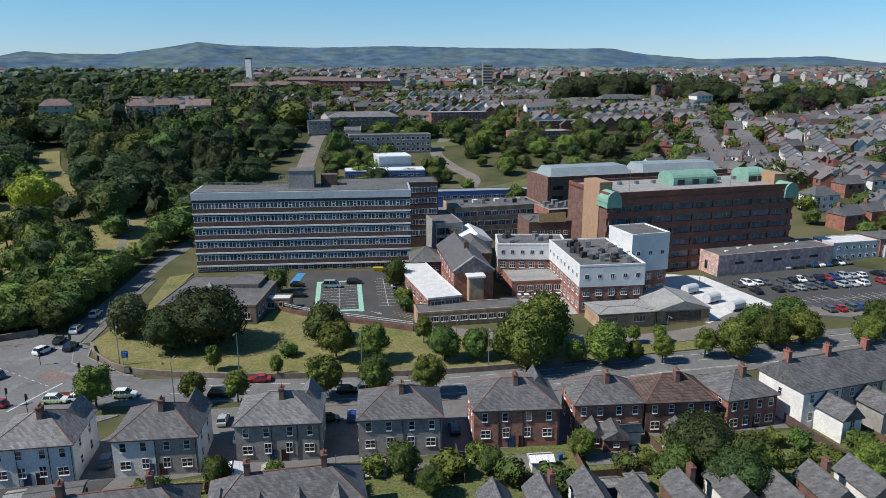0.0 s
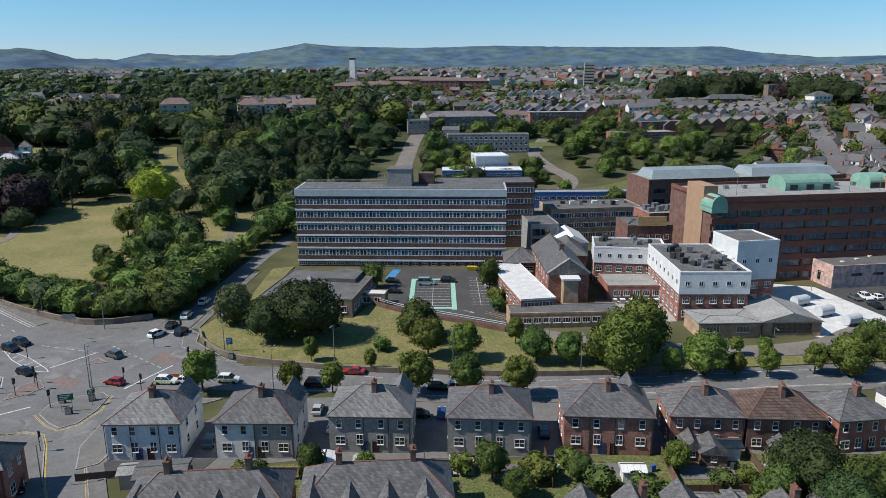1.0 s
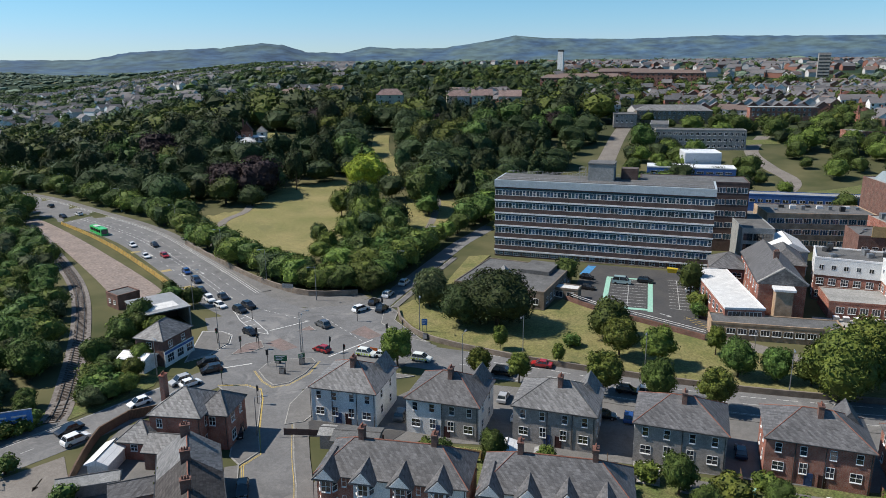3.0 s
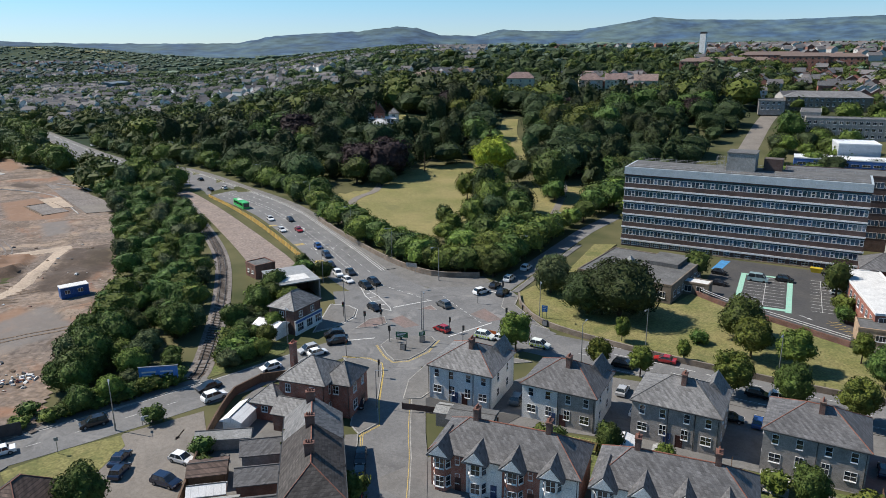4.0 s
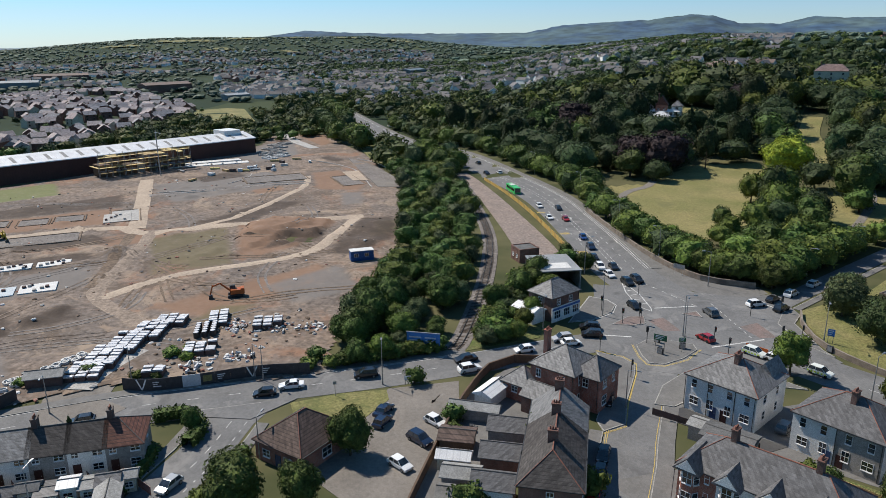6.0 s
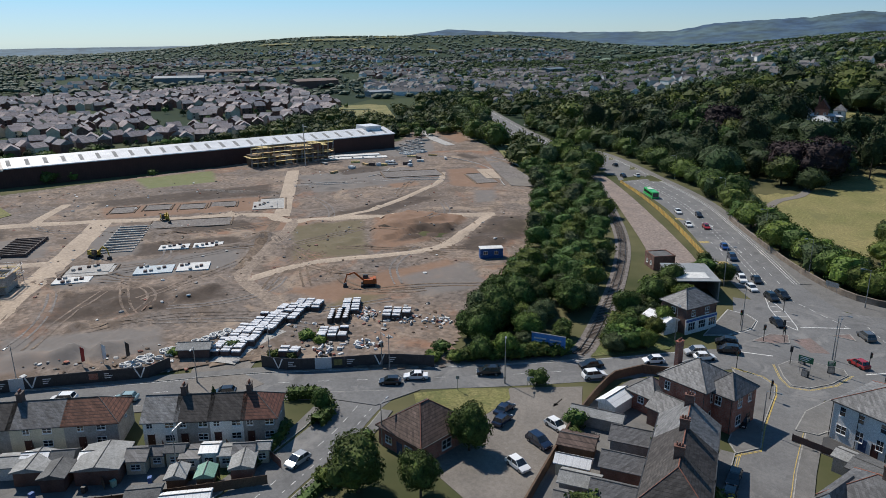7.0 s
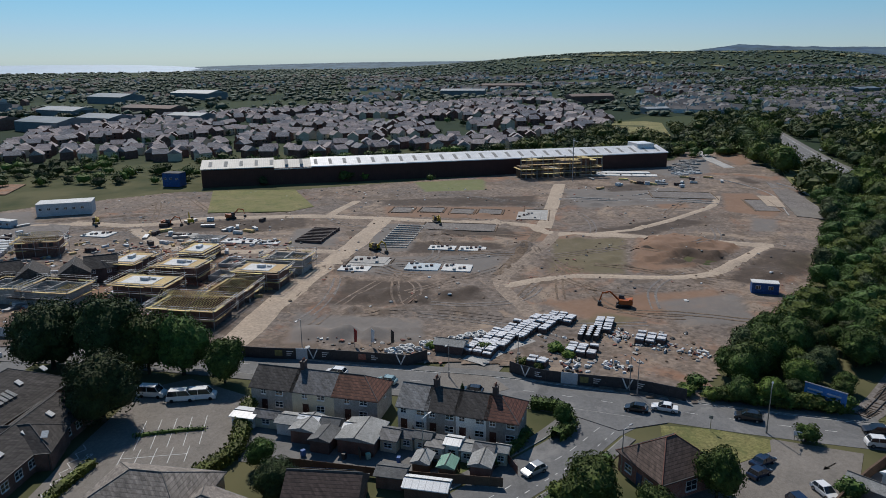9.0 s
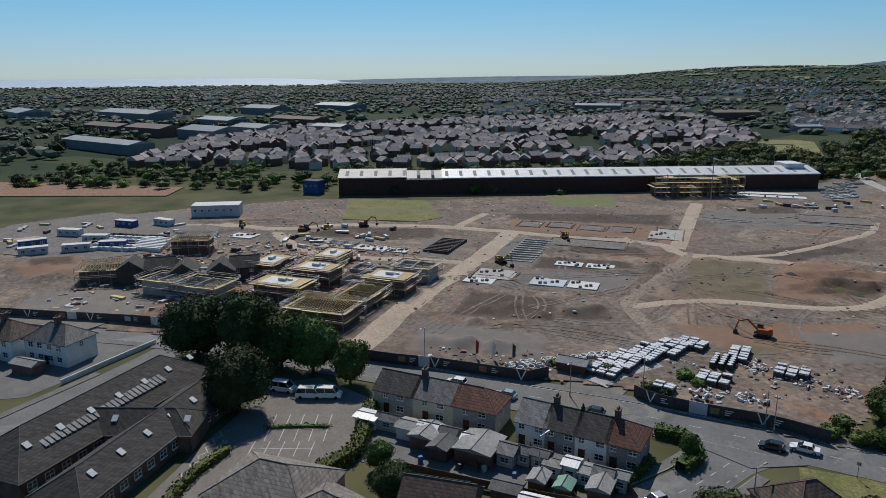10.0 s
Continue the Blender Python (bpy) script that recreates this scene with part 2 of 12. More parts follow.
DIRT_GREY = material("grey_gravel", (0.19, 0.17, 0.155), (0.14, 0.125, 0.115), 0.95, 8.0, 0.5, 0.6, grain=1.5, fleck=0.3)
DIRT_DARK = material("dark_earth", (0.12, 0.085, 0.06), (0.17, 0.125, 0.09), 0.95, 6.0, 0.5, 0.6, grain=1.5, fleck=0.35)
GRAVEL_STRIP = material("pinkish_gravel", (0.25, 0.2, 0.172), (0.195, 0.16, 0.14), 0.95, 6.0, 0.5, 0.4, grain=1.5, fleck=0.25)
HAUL_SOFT = material("dusty_track", (0.27, 0.212, 0.165), (0.21, 0.165, 0.13), 0.95, 8.0, 0.5, 0.4, grain=1.5, fleck=0.3)
HAUL = material("haul_road", (0.42, 0.335, 0.255), (0.33, 0.265, 0.205), 0.95, 8.0, 0.5, 0.4, grain=1.5, fleck=0.2)
SLATE = striped("slate", (0.118, 0.116, 0.118), (0.085, 0.084, 0.086), 0.26, "Z", 0.6, 0.5, 2.2, 0.14)
SLATE_PALE = striped("pale_slate", (0.18, 0.178, 0.176), (0.13, 0.128, 0.128), 0.26, "Z", 0.62, 0.5, 3.0, 0.16)
TILE_RED = striped("red_roof_tile", (0.15, 0.065, 0.045), (0.06, 0.03, 0.025), 0.3, "Z", 0.8, 0.6, 3.0, 0.2)
TILE_BROWN = striped("brown_roof_tile", (0.105, 0.072, 0.06), (0.05, 0.035, 0.03), 0.3, "Z", 0.8, 0.6, 3.0, 0.2)
TILE_PINK = striped("pink_roof_tile", (0.26, 0.185, 0.165), (0.18, 0.13, 0.115), 0.3, "Z", 0.85, 0.6, 3.0, 0.2)
TILE_TAN = striped("weathered_tan_tile", (0.23, 0.2, 0.175), (0.15, 0.13, 0.115), 0.3, "Z", 0.85, 0.6, 3.0, 0.2)
TILE_GREY = striped("grey_concrete_tile", (0.068, 0.061, 0.057), (0.045, 0.04, 0.038), 0.3, "Z", 0.85, 0.6, 3.0, 0.2)
RIDGE = material("terracotta_ridge", (0.24, 0.095, 0.062), (0.17, 0.08, 0.06), 0.8, 0.6, 0.5, 0.1)
RIDGE_GREY = material("grey_ridge", (0.12, 0.115, 0.11), None, 0.8, 0.6, 0.5, 0.1)
RENDER_WHITE = material("white_render", (0.76, 0.75, 0.72), (0.6, 0.59, 0.56), 0.9, 2.5, 0.4, 0.1, vary=0.06)
RENDER_GREY = material("grey_render", (0.32, 0.3, 0.28), (0.24, 0.225, 0.21), 0.9, 2.5, 0.5, 0.15, vary=0.08)
RENDER_CREAM = material("cream_render", (0.56, 0.5, 0.38), (0.45, 0.4, 0.31), 0.9, 2.5, 0.5, 0.1, vary=0.08)
BRICK_RED = bricks("red_brick", (0.3, 0.095, 0.06), (0.24, 0.075, 0.05), (0.3, 0.24, 0.2))
BRICK_BROWN = bricks("brown_brick", (0.17, 0.075, 0.055), (0.125, 0.06, 0.045), (0.17, 0.13, 0.11))
BRICK_BUFF = bricks("buff_brick", (0.4, 0.27, 0.165), (0.34, 0.225, 0.14), (0.4, 0.33, 0.26))
BRICK_DARK = bricks("dark_brick", (0.1, 0.055, 0.048), (0.075, 0.045, 0.04), (0.1, 0.08, 0.07))
STONE = bricks("rubble_stone", (0.2, 0.16, 0.12), (0.15, 0.115, 0.09), (0.2, 0.17, 0.14))
GLASS = glass_like("window_glass", (0.035, 0.045, 0.055))
# blue of the reflected sky is put into the pane colour
GLASS_SKY = glass_like("sky_blue_window_glass", (0.055, 0.115, 0.16), 0.08)
FRAME_WHITE = material("white_frame", (0.72, 0.72, 0.71), (0.6, 0.6, 0.6), 0.5, 0.5, 0.5, 0.0)
METAL_GREY = material("galvanised_steel", (0.36, 0.37, 0.38), (0.26, 0.265, 0.27), 0.45, 0.5, 0.5, 0.05, metal=0.7)
METAL_DARK = material("dark_metal", (0.03, 0.032, 0.034), (0.05, 0.05, 0.05), 0.5, 0.5, 0.5, 0.05)
FELT = material("roof_felt", (0.135, 0.135, 0.132), (0.085, 0.085, 0.085), 0.9, 3.5, 0.5, 0.15, grain=5)
FELT_PALE = material("pale_roof_felt", (0.3, 0.3, 0.29), (0.22, 0.22, 0.21), 0.9, 4.0, 0.5, 0.1, grain=5)
SHEET_WHITE = striped("white_sheet_roof", (0.74, 0.74, 0.73), (0.5, 0.5, 0.5), 1.0, "X", 0.4, 0.4, 4.0, 0.08)
SHEET_GREY = striped("grey_sheet_roof", (0.3, 0.31, 0.31), (0.2, 0.2, 0.2), 0.5, "X", 0.5, 0.4, 3.0, 0.12)
SHEET_BROWN = striped("dark_brown_cladding", (0.075, 0.035, 0.028), (0.04, 0.02, 0.016), 1.2, "X", 0.7, 0.4, 3.0, 0.06)
COPPER = striped("verdigris_copper", (0.2, 0.36, 0.28), (0.12, 0.23, 0.18), 0.6, "X", 0.65, 0.4, 2.5, 0.06)
TIMBER = material("new_timber", (0.56, 0.43, 0.19), (0.45, 0.33, 0.15), 0.8, 0.6, 0.5, 0.1, vary=0.2)
TIMBER_OLD = striped("weathered_boards", (0.14, 0.09, 0.06), (0.05, 0.035, 0.025), 0.15, "X", 0.85, 0.5, 1.5, 0.12)
BARK = material("bark", (0.085, 0.062, 0.045), (0.05, 0.038, 0.03), 0.95, 0.4, 0.5, 0.6, grain=5)
RUBBER = material("tyre_rubber", (0.02, 0.02, 0.021), None, 0.85, 0.3, 0.5, 0.1)
CAR_PAINT = painted("car_paint")
PLAIN = painted("object_paint", 0.6)


def foliage(name, light, dark):
    m = material(name, light, dark, 0.7, 1.6, 0.7, 0.0, grain=1.6, fleck=0.3, vary=0.3, island=0.26)
    bsdf = m.node_tree.nodes["Principled BSDF"]
    bsdf.inputs["Specular IOR Level"].default_value = 0.15
    return m


LEAF = foliage("green_leaves", (0.07, 0.102, 0.023), (0.04, 0.061, 0.015))
LEAF_FRESH = foliage("fresh_green_leaves", (0.11, 0.142, 0.026), (0.062, 0.086, 0.019))
LEAF_DARK = foliage("dark_green_leaves", (0.043, 0.064, 0.022), (0.027, 0.042, 0.016))
LEAF_MID = foliage("deep_green_leaves", (0.042, 0.06, 0.019), (0.025, 0.038, 0.013))
LEAF_COPPER = foliage("copper_beech_leaves", (0.035, 0.022, 0.021), (0.022, 0.014, 0.015))
LEAF_YELLOW = foliage("yellow_green_leaves", (0.22, 0.24, 0.025), (0.14, 0.17, 0.02))
LEAF_GREY = foliage("grey_green_leaves", (0.085, 0.108, 0.045), (0.052, 0.07, 0.03))
# distance haze is put into this paler, greyer leaf colour
FAR_LEAF = foliage("hazed_woodland_leaves", (0.105, 0.135, 0.092), (0.075, 0.1, 0.072))


# ---- helpers for things ----
def mesh_of(bm, name):
    me = bpy.data.meshes.new(name)
    bm.to_mesh(me)
    bm.free()
    return me


def part(name, bm, mat, parent=None, label="", m=None):
    """Links a bmesh (or a ready mesh) as one object under a thing or a part."""
    me = bm if isinstance(bm, bpy.types.Mesh) else mesh_of(bm, name)
    if mat is not None and not me.materials:
        me.materials.append(mat)
    ob = new(name, me)
    if parent is not None:
        ob.parent = parent
    if m is not None:
        ob.matrix_basis = m
    if label:
        ob["label"] = label
    return ob


def thing(name, m, label, category, group="", kind=""):
    ob = new(name)
    ob.empty_display_size = 0.5
    ob.matrix_basis = m
    return tagged(ob, label, category, group, kind)


def box(bm, x0, x1, y0, y1, z0, z1, taper=0.0):
    v = [bm.verts.new(p) for p in ((x0, y0, z0), (x1, y0, z0), (x1, y1, z0), (x0, y1, z0))]
    t = taper
    v += [bm.verts.new(p) for p in ((x0 + t, y0 + t, z1), (x1 - t, y0 + t, z1), (x1 - t, y1 - t, z1), (x0 + t, y1 - t, z1))]
    for f in ((3, 2, 1, 0), (4, 5, 6, 7), (0, 1, 5, 4), (1, 2, 6, 5), (2, 3, 7, 6), (3, 0, 4, 7)):
        bm.faces.new([v[i] for i in f])
    return bm


def boxes(*rows):
    bm = bmesh.new()
    for r in rows:
        box(bm, *r)
    return bm


def solid(bm, low, high):
    """A closed solid between two rings of as many corners."""
    a, b = [bm.verts.new(p) for p in low], [bm.verts.new(p) for p in high]
    k = len(a)
    bm.faces.new(a[::-1])
    bm.faces.new(b)
    for i in range(k):
        bm.faces.new((a[i], a[(i + 1) % k], b[(i + 1) % k], b[i]))
    return bm


def slab(bm, pts, z0, z1):
    """An upright prism over the corners pts, turned the right way round."""
    area = sum(a[0] * b[1] - b[0] * a[1] for a, b in zip(pts, pts[1:] + pts[:1]))
    pts = pts if area > 0 else pts[::-1]
    return solid(bm, [(x, y, z0) for x, y in pts], [(x, y, z1) for x, y in pts])


def rod(bm, a, b, r0, r1=None, sides=6):
    """A tapered round bar from a to b."""
    a, b = Vector(a), Vector(b)
    q = (b - a).to_track_quat("Z", "Y")
    r1 = r0 if r1 is None else r1
    ring = [Vector((math.cos(2 * math.pi * i / sides), math.sin(2 * math.pi * i / sides), 0)) for i in range(sides)]
    return solid(bm, [a + q @ (v * r0) for v in ring], [b + q @ (v * r1) for v in ring])


def smoothstep(v, a, b):
    k = min(1, max(0, (v - a) / (b - a)))
    return k * k * (3 - 2 * k)


def ramp_up(v, pts):
    for (a, b), (c, e) in zip(pts, pts[1:]):
        if v <= c:
            return b + (e - b) * max(0, v - a) / (c - a)
    return pts[-1][1]


HILLSIDE = [(0, 0), (250, 0), (320, 4), (500, 24), (900, 50), (1300, 58), (2600, 60), (4000, 40), (5000, 40)]


def terrain(x, y):
    """The ground's height: level near by, a hillside to the north, a far ridge to the west."""
    r, az = math.hypot(x, y), math.degrees(math.atan2(-x, y))
    h = (1 - smoothstep(az, 34, 58)) * ramp_up(r, HILLSIDE)
    return h + (smoothstep(az, 48, 62) - smoothstep(az, 74, 94)) * 74 * smoothstep(r, 1500, 3600)


def curve(pts, step=4.0):
    """A smooth line through the points, with its own left normals."""
    p = [Vector((*q, 0)) for q in pts]
    p = [2 * p[0] - p[1]] + p + [2 * p[-1] - p[-2]]
    out = []
    for i in range(1, len(p) - 2):
        n = max(1, int((p[i + 1] - p[i]).length / step))
        for k in range(n):
            t = k / n
            out.append(0.5 * (2 * p[i] + (p[i + 1] - p[i - 1]) * t + (2 * p[i - 1] - 5 * p[i] + 4 * p[i + 1] - p[i + 2]) * t * t + (3 * p[i] - p[i - 1] - 3 * p[i + 1] + p[i + 2]) * t ** 3))
    out.append(p[-2])
    normals = []
    for i in range(len(out)):
        d = (out[min(i + 1, len(out) - 1)] - out[max(i - 1, 0)]).normalized()
        normals.append(Vector((-d.y, d.x, 0)))
    return list(zip(out, normals))


def strip(name, pts, width, z0, z1, mat, offset=0.0, label="", kind="structure", category="", step=4.0, parent=None, ground=True, width_end=None):
    """A band along a line, from z0 to z1 over the ground, offset to the left."""
    line = curve(pts, step)
    bm = bmesh.new()
    rows = []
    for i, (p, n) in enumerate(line):
        w = width if width_end is None else width + (width_end - width) * i / (len(line) - 1)
        a, b = p + n * (offset + w / 2), p + n * (offset - w / 2)
        ha, hb = (terrain(a.x, a.y), terrain(b.x, b.y)) if ground else (0, 0)
        rows.append([bm.verts.new(v) for v in ((a.x, a.y, ha + z0), (b.x, b.y, hb + z0), (b.x, b.y, hb + z1), (a.x, a.y, ha + z1))])
    for r, s in zip(rows, rows[1:]):
        for i, j in ((3, 2), (2, 1), (0, 3)):
            bm.faces.new((r[i], r[j], s[j], s[i]))
    bm.faces.new(rows[0])
    bm.faces.new(rows[-1][::-1])
    bmesh.ops.recalc_face_normals(bm, faces=bm.faces)
    ob = part(name, bm, mat, parent)
    if parent is None:
        tagged(ob, label, category, "", kind)
    return ob


def dashes(name, pts, width, z, mat, offset=0.0, on=2.0, off=4.0, label="", start=0.0):
    """Broken line along a curve, one mesh."""
    line = curve(pts, 0.5)
    bm = bmesh.new()
    s, prev = start, None
    for (p, n), (q, m) in zip(line, line[1:]):
        if s % (on + off) < on:
            c = [p + n * (offset + width / 2), p + n * (offset - width / 2), q + m * (offset - width / 2), q + m * (offset + width / 2)]
            bm.faces.new([bm.verts.new((v.x, v.y, terrain(v.x, v.y) + z)) for v in c])
        s += (q - p).length
    bmesh.ops.recalc_face_normals(bm, faces=bm.faces)
    return tagged(part(name, bm, mat), label, "road marking", "", "structure")


def area(name, pts, z0, z1, mat, label, category="", kind="structure"):
    return tagged(part(name, slab(bmesh.new(), pts, z0, z1), mat), label, category, "", kind)


# ---- ground, far hills and water ----
def build_ground():
    radii = [0, 20, 40, 60, 80, 100, 125, 150, 175, 200, 225, 250]
    while radii[-1] < 4900:
        radii.append(radii[-1] * 1.05 + 6)
    radii[-1] = 4920
    bm = bmesh.new()
    rings = []
    for r in radii[1:]:
        ring = []
        for k in range(180):
            a = 2 * math.pi * k / 180
            x, y = r * math.sin(a), r * math.cos(a)
            ring.append(bm.verts.new((x, y, terrain(x, y) + (noise.noise((x / 160, y / 160, 0)) * 3 * smoothstep(r, 420, 700) * (1 - smoothstep(r, 3000, 3500))))))
        rings.append(ring)
    top = bm.verts.new((0, 0, 0))
    for k in range(180):
        bm.faces.new((top, rings[0][(k + 1) % 180], rings[0][k]))
        for a, b in zip(rings, rings[1:]):
            bm.faces.new((a[k], a[(k + 1) % 180], b[(k + 1) % 180], b[k]))
    bmesh.ops.recalc_face_normals(bm, faces=bm.faces)
    if sum(f.normal.z for f in bm.faces) < 0:
        bmesh.ops.reverse_faces(bm, faces=bm.faces)
    for f in bm.faces:
        f.smooth = True
    m = bpy.data.materials.new("fields_and_grass")
    m.use_nodes = True
    n, l = m.node_tree.nodes, m.node_tree.links
    at = n.new("ShaderNodeNewGeometry")
    cells = n.new("ShaderNodeTexVoronoi")
    cells.inputs["Scale"].default_value = 1 / 140
    l.new(at.outputs["Position"], cells.inputs["Vector"])
    ramp = n.new("ShaderNodeValToRGB")
    e = ramp.color_ramp.elements
    e[0].position, e[0].color = 0.0, (0.02, 0.034, 0.019, 1)
    e[1].position, e[1].color = 1.0, (0.14, 0.125, 0.06, 1)
    for pos, col in ((0.35, (0.024, 0.04, 0.021, 1)), (0.6, (0.034, 0.05, 0.025, 1)), (0.85, (0.055, 0.07, 0.032, 1))):
        k = e.new(pos)
        k.color = col
    l.new(cells.outputs["Color"], ramp.inputs["Fac"])
    grass = n.new("ShaderNodeTexNoise")
    grass.inputs["Scale"].default_value, grass.inputs["Detail"].default_value = 0.05, 6
    l.new(at.outputs["Position"], grass.inputs["Vector"])
    near = n.new("ShaderNodeValToRGB")
    e = near.color_ramp.elements
    e[0].position, e[0].color = 0.32, (0.05, 0.06, 0.026, 1)
    e[1].position, e[1].color = 0.62, (0.115, 0.108, 0.055, 1)
    l.new(grass.outputs["Fac"], near.inputs["Fac"])
    size = n.new("ShaderNodeVectorMath")
    size.operation = "LENGTH"
    l.new(at.outputs["Position"], size.inputs[0])
    far = n.new("ShaderNodeMapRange")
    far.inputs["From Min"].default_value, far.inputs["From Max"].default_value = 360, 540
    l.new(size.outputs["Value"], far.inputs["Value"])
    mix = n.new("ShaderNodeMixRGB")
    l.new(far.outputs["Result"], mix.inputs["Fac"])
    l.new(near.outputs["Color"], mix.inputs["Color1"])
    l.new(ramp.outputs["Color"], mix.inputs["Color2"])
    l.new(mix.outputs["Color"], n["Principled BSDF"].inputs["Base Color"])
    n["Principled BSDF"].inputs["Roughness"].default_value = 0.95
    n["Principled BSDF"].inputs["Specular IOR Level"].default_value = 0.1
    tagged(part("ground", bm, m), "dry summer grass and distant green fields", "ground", "", "structure")


build_ground()


def build_hills(name, profile, far, base, colour, second, label, rough_amp):
    """A far range: a long ridge mesh whose skyline rises (degrees over the eye) along the compass, with slopes towards the eye."""
    bm = bmesh.new()
    rows = []
    a0, a1 = profile[0][0], profile[-1][0]
    n = int((a1 - a0) / 0.25)
    for i in range(n + 1):
        az = a0 + (a1 - a0) * i / n
        el = ramp_up(az, profile)
        col = []
        for k in range(7):
            t = k / 6
            r = far - 900 * (1 - t)
            top = 60 + far * math.tan(radians(el)) + rough_amp * noise.noise((az * 1.7, 3.1, 0)) * 8
            z = base + (top - base) * (t ** 1.4) + (noise.noise((az * 0.6, t * 3, 5)) * 25 * t * (1 - t))
            col.append(bm.verts.new((-r * math.sin(radians(az)), r * math.cos(radians(az)), z)))
        rows.append(col)
    for a, b in zip(rows, rows[1:]):
        for k in range(6):
            bm.faces.new((a[k], b[k], b[k + 1], a[k + 1]))
    bmesh.ops.recalc_face_normals(bm, faces=bm.faces)
    for f in bm.faces:
        f.smooth = True
    # the blue of distance haze is painted into both slope colours
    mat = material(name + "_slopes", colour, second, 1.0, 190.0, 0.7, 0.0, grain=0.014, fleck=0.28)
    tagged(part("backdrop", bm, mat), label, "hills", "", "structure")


SKYLINE = [(-48, 0.5), (-32, 0.5), (-28.7, 0.95), (-24, 0.87), (-20.5, 0.82), (-16, 1.26), (-14, 1.65), (-10.5, 1.65), (-3, 1.75), (2.6, 1.88), (8.7, 1.74), (15, 1.88), (17.3, 2.1), (19.4, 1.72), (23, 1.2), (26.7, 1.2), (28.6, 1.35), (30.8, 0.85)]
build_hills("moor", SKYLINE, 4850, 40, (0.045, 0.088, 0.145), (0.078, 0.122, 0.13), "moorland hills painted hazy blue-green, with fields on the lower slopes", 0.4)
SKYLINE = [(24, 0.5), (28, 0.75), (31, 0.9), (33.5, 0.97), (35.2, 1.52), (36.7, 1.62), (37.7, 1.52), (39.6, 1.28), (42.6, 1.16), (46, 0.98), (48.7, 0.46), (53.5, 0.45), (59.5, 0.5), (62, 0.56), (65.7, 0.75), (67.5, 0.5), (70, 0.2), (75, -0.1)]
build_hills("west_hill", SKYLINE, 4700, 20, (0.043, 0.082, 0.138), (0.07, 0.112, 0.125), "dark wooded hills far beyond the town, painted hazy blue", 0.7)

SKYLINE = [(54, 0.3), (60, 0.2), (75, 0.0), (81, -0.08), (85, -0.3), (95, -0.35), (104, -0.5), (107, -0.6), (111, -0.85)]
build_hills("coast_plain", SKYLINE, 4880, 0, (0.1, 0.145, 0.18), (0.12, 0.16, 0.185), "land at the far edge of the plain, painted pale hazy blue-grey", 0.15)
bm = bmesh.new()
# the sheet tilts up with distance to fill its strip in the camera's view
shore = [[bm.verts.new((-r * math.sin(radians(a)), r * math.cos(radians(a)), -3 + (z + 3) * smoothstep(a, 101, 113))) for a in range(102, 172, 2)] for r, z in ((3700, 0.6), (4200, 9.0), (4925, 30.0))]
for near_row, far_row in zip(shore, shore[1:]):
    for k in range(len(near_row) - 1):
        bm.faces.new((near_row[k], near_row[k + 1], far_row[k + 1], far_row[k]))
bmesh.ops.recalc_face_normals(bm, faces=bm.faces)
if sum(f.normal.z for f in bm.faces) < 0:
    bmesh.ops.reverse_faces(bm, faces=bm.faces)
# sky glare on the water is painted in as a pale base colour
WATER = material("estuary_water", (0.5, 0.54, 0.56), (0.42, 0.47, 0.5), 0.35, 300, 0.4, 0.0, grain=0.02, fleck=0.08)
tagged(part("water", bm, WATER), "estuary water on the horizon, its shine painted pale", "water", "", "structure")

# ---- roads ----
MAIN_NW = [(-72, 126), (-88, 133), (-104, 136), (-122, 143), (-152, 161), (-195, 184), (-245, 201), (-308, 220), (-345, 223), (-381, 228.5), (-452, 249), (-560, 284)]
MAIN_E = [(-72, 126), (-50, 127), (-34, 128), (-17, 128), (4, 130), (28, 134.5), (53, 140), (85, 146), (130, 156), (190, 168)]
SIDE_ST = [(-81, 112), (-76, 99), (-70.5, 89.5), (-64, 80), (-59.5, 74), (-53.5, 65), (-44, 51), (-24, 22)]
SOUTH_W = [(-80, 118), (-90, 108), (-95, 94), (-99.5, 76), (-105, 58.5), (-112.6, 38), (-120.6, 16), (-126.6, -8), (-133.5, -31), (-141, -62), (-146, -92), (-148, -130), (-152, -190)]
LOWER = [(-111, 38), (-105.5, 30), (-98.5, 23.5), (-93.5, 17.5), (-88.5, 11.5), (-80, 1), (-62, -22)]
HILL_RD = [(-80, 128), (-82.5, 152), (-84, 172), (-86, 202), (-87, 222), (-86, 240), (-83, 262), (-84, 290)]
strip("road", MAIN_NW, 16.5, -0.3, 0.03, ASPHALT, 0, "worn grey asphalt dual carriageway beside the park", category="road")
strip("road", MAIN_E, 11.5, -0.3, 0.035, ASPHALT, 0, "grey asphalt main road below the hospital", category="road")
strip("road", SIDE_ST, 8.5, -0.3, 0.04, ASPHALT, 0, "grey asphalt side street between brick houses", category="road", width_end=8)
strip("road", SOUTH_W, 9.0, -0.3, 0.045, ASPHALT, 0, "grey asphalt road past the building site", category="road")
strip("road", LOWER, 8.5, -0.3, 0.05, ASPHALT, 0, "asphalt residential road leaving the site road", category="road")
strip("road", HILL_RD, 5.4, -0.3, 0.055, ASPHALT, 0, "asphalt road climbing beside the hospital", category="road")
area("road", [(-118, 128), (-109, 119), (-98, 108), (-90, 100), (-78, 100), (-73, 104), (-71, 112), (-62, 118), (-58, 133), (-74, 139), (-76, 150), (-87, 158), (-90, 150), (-100, 143)], -0.3, 0.06, ASPHALT, "wide worn asphalt junction of five roads", "road")
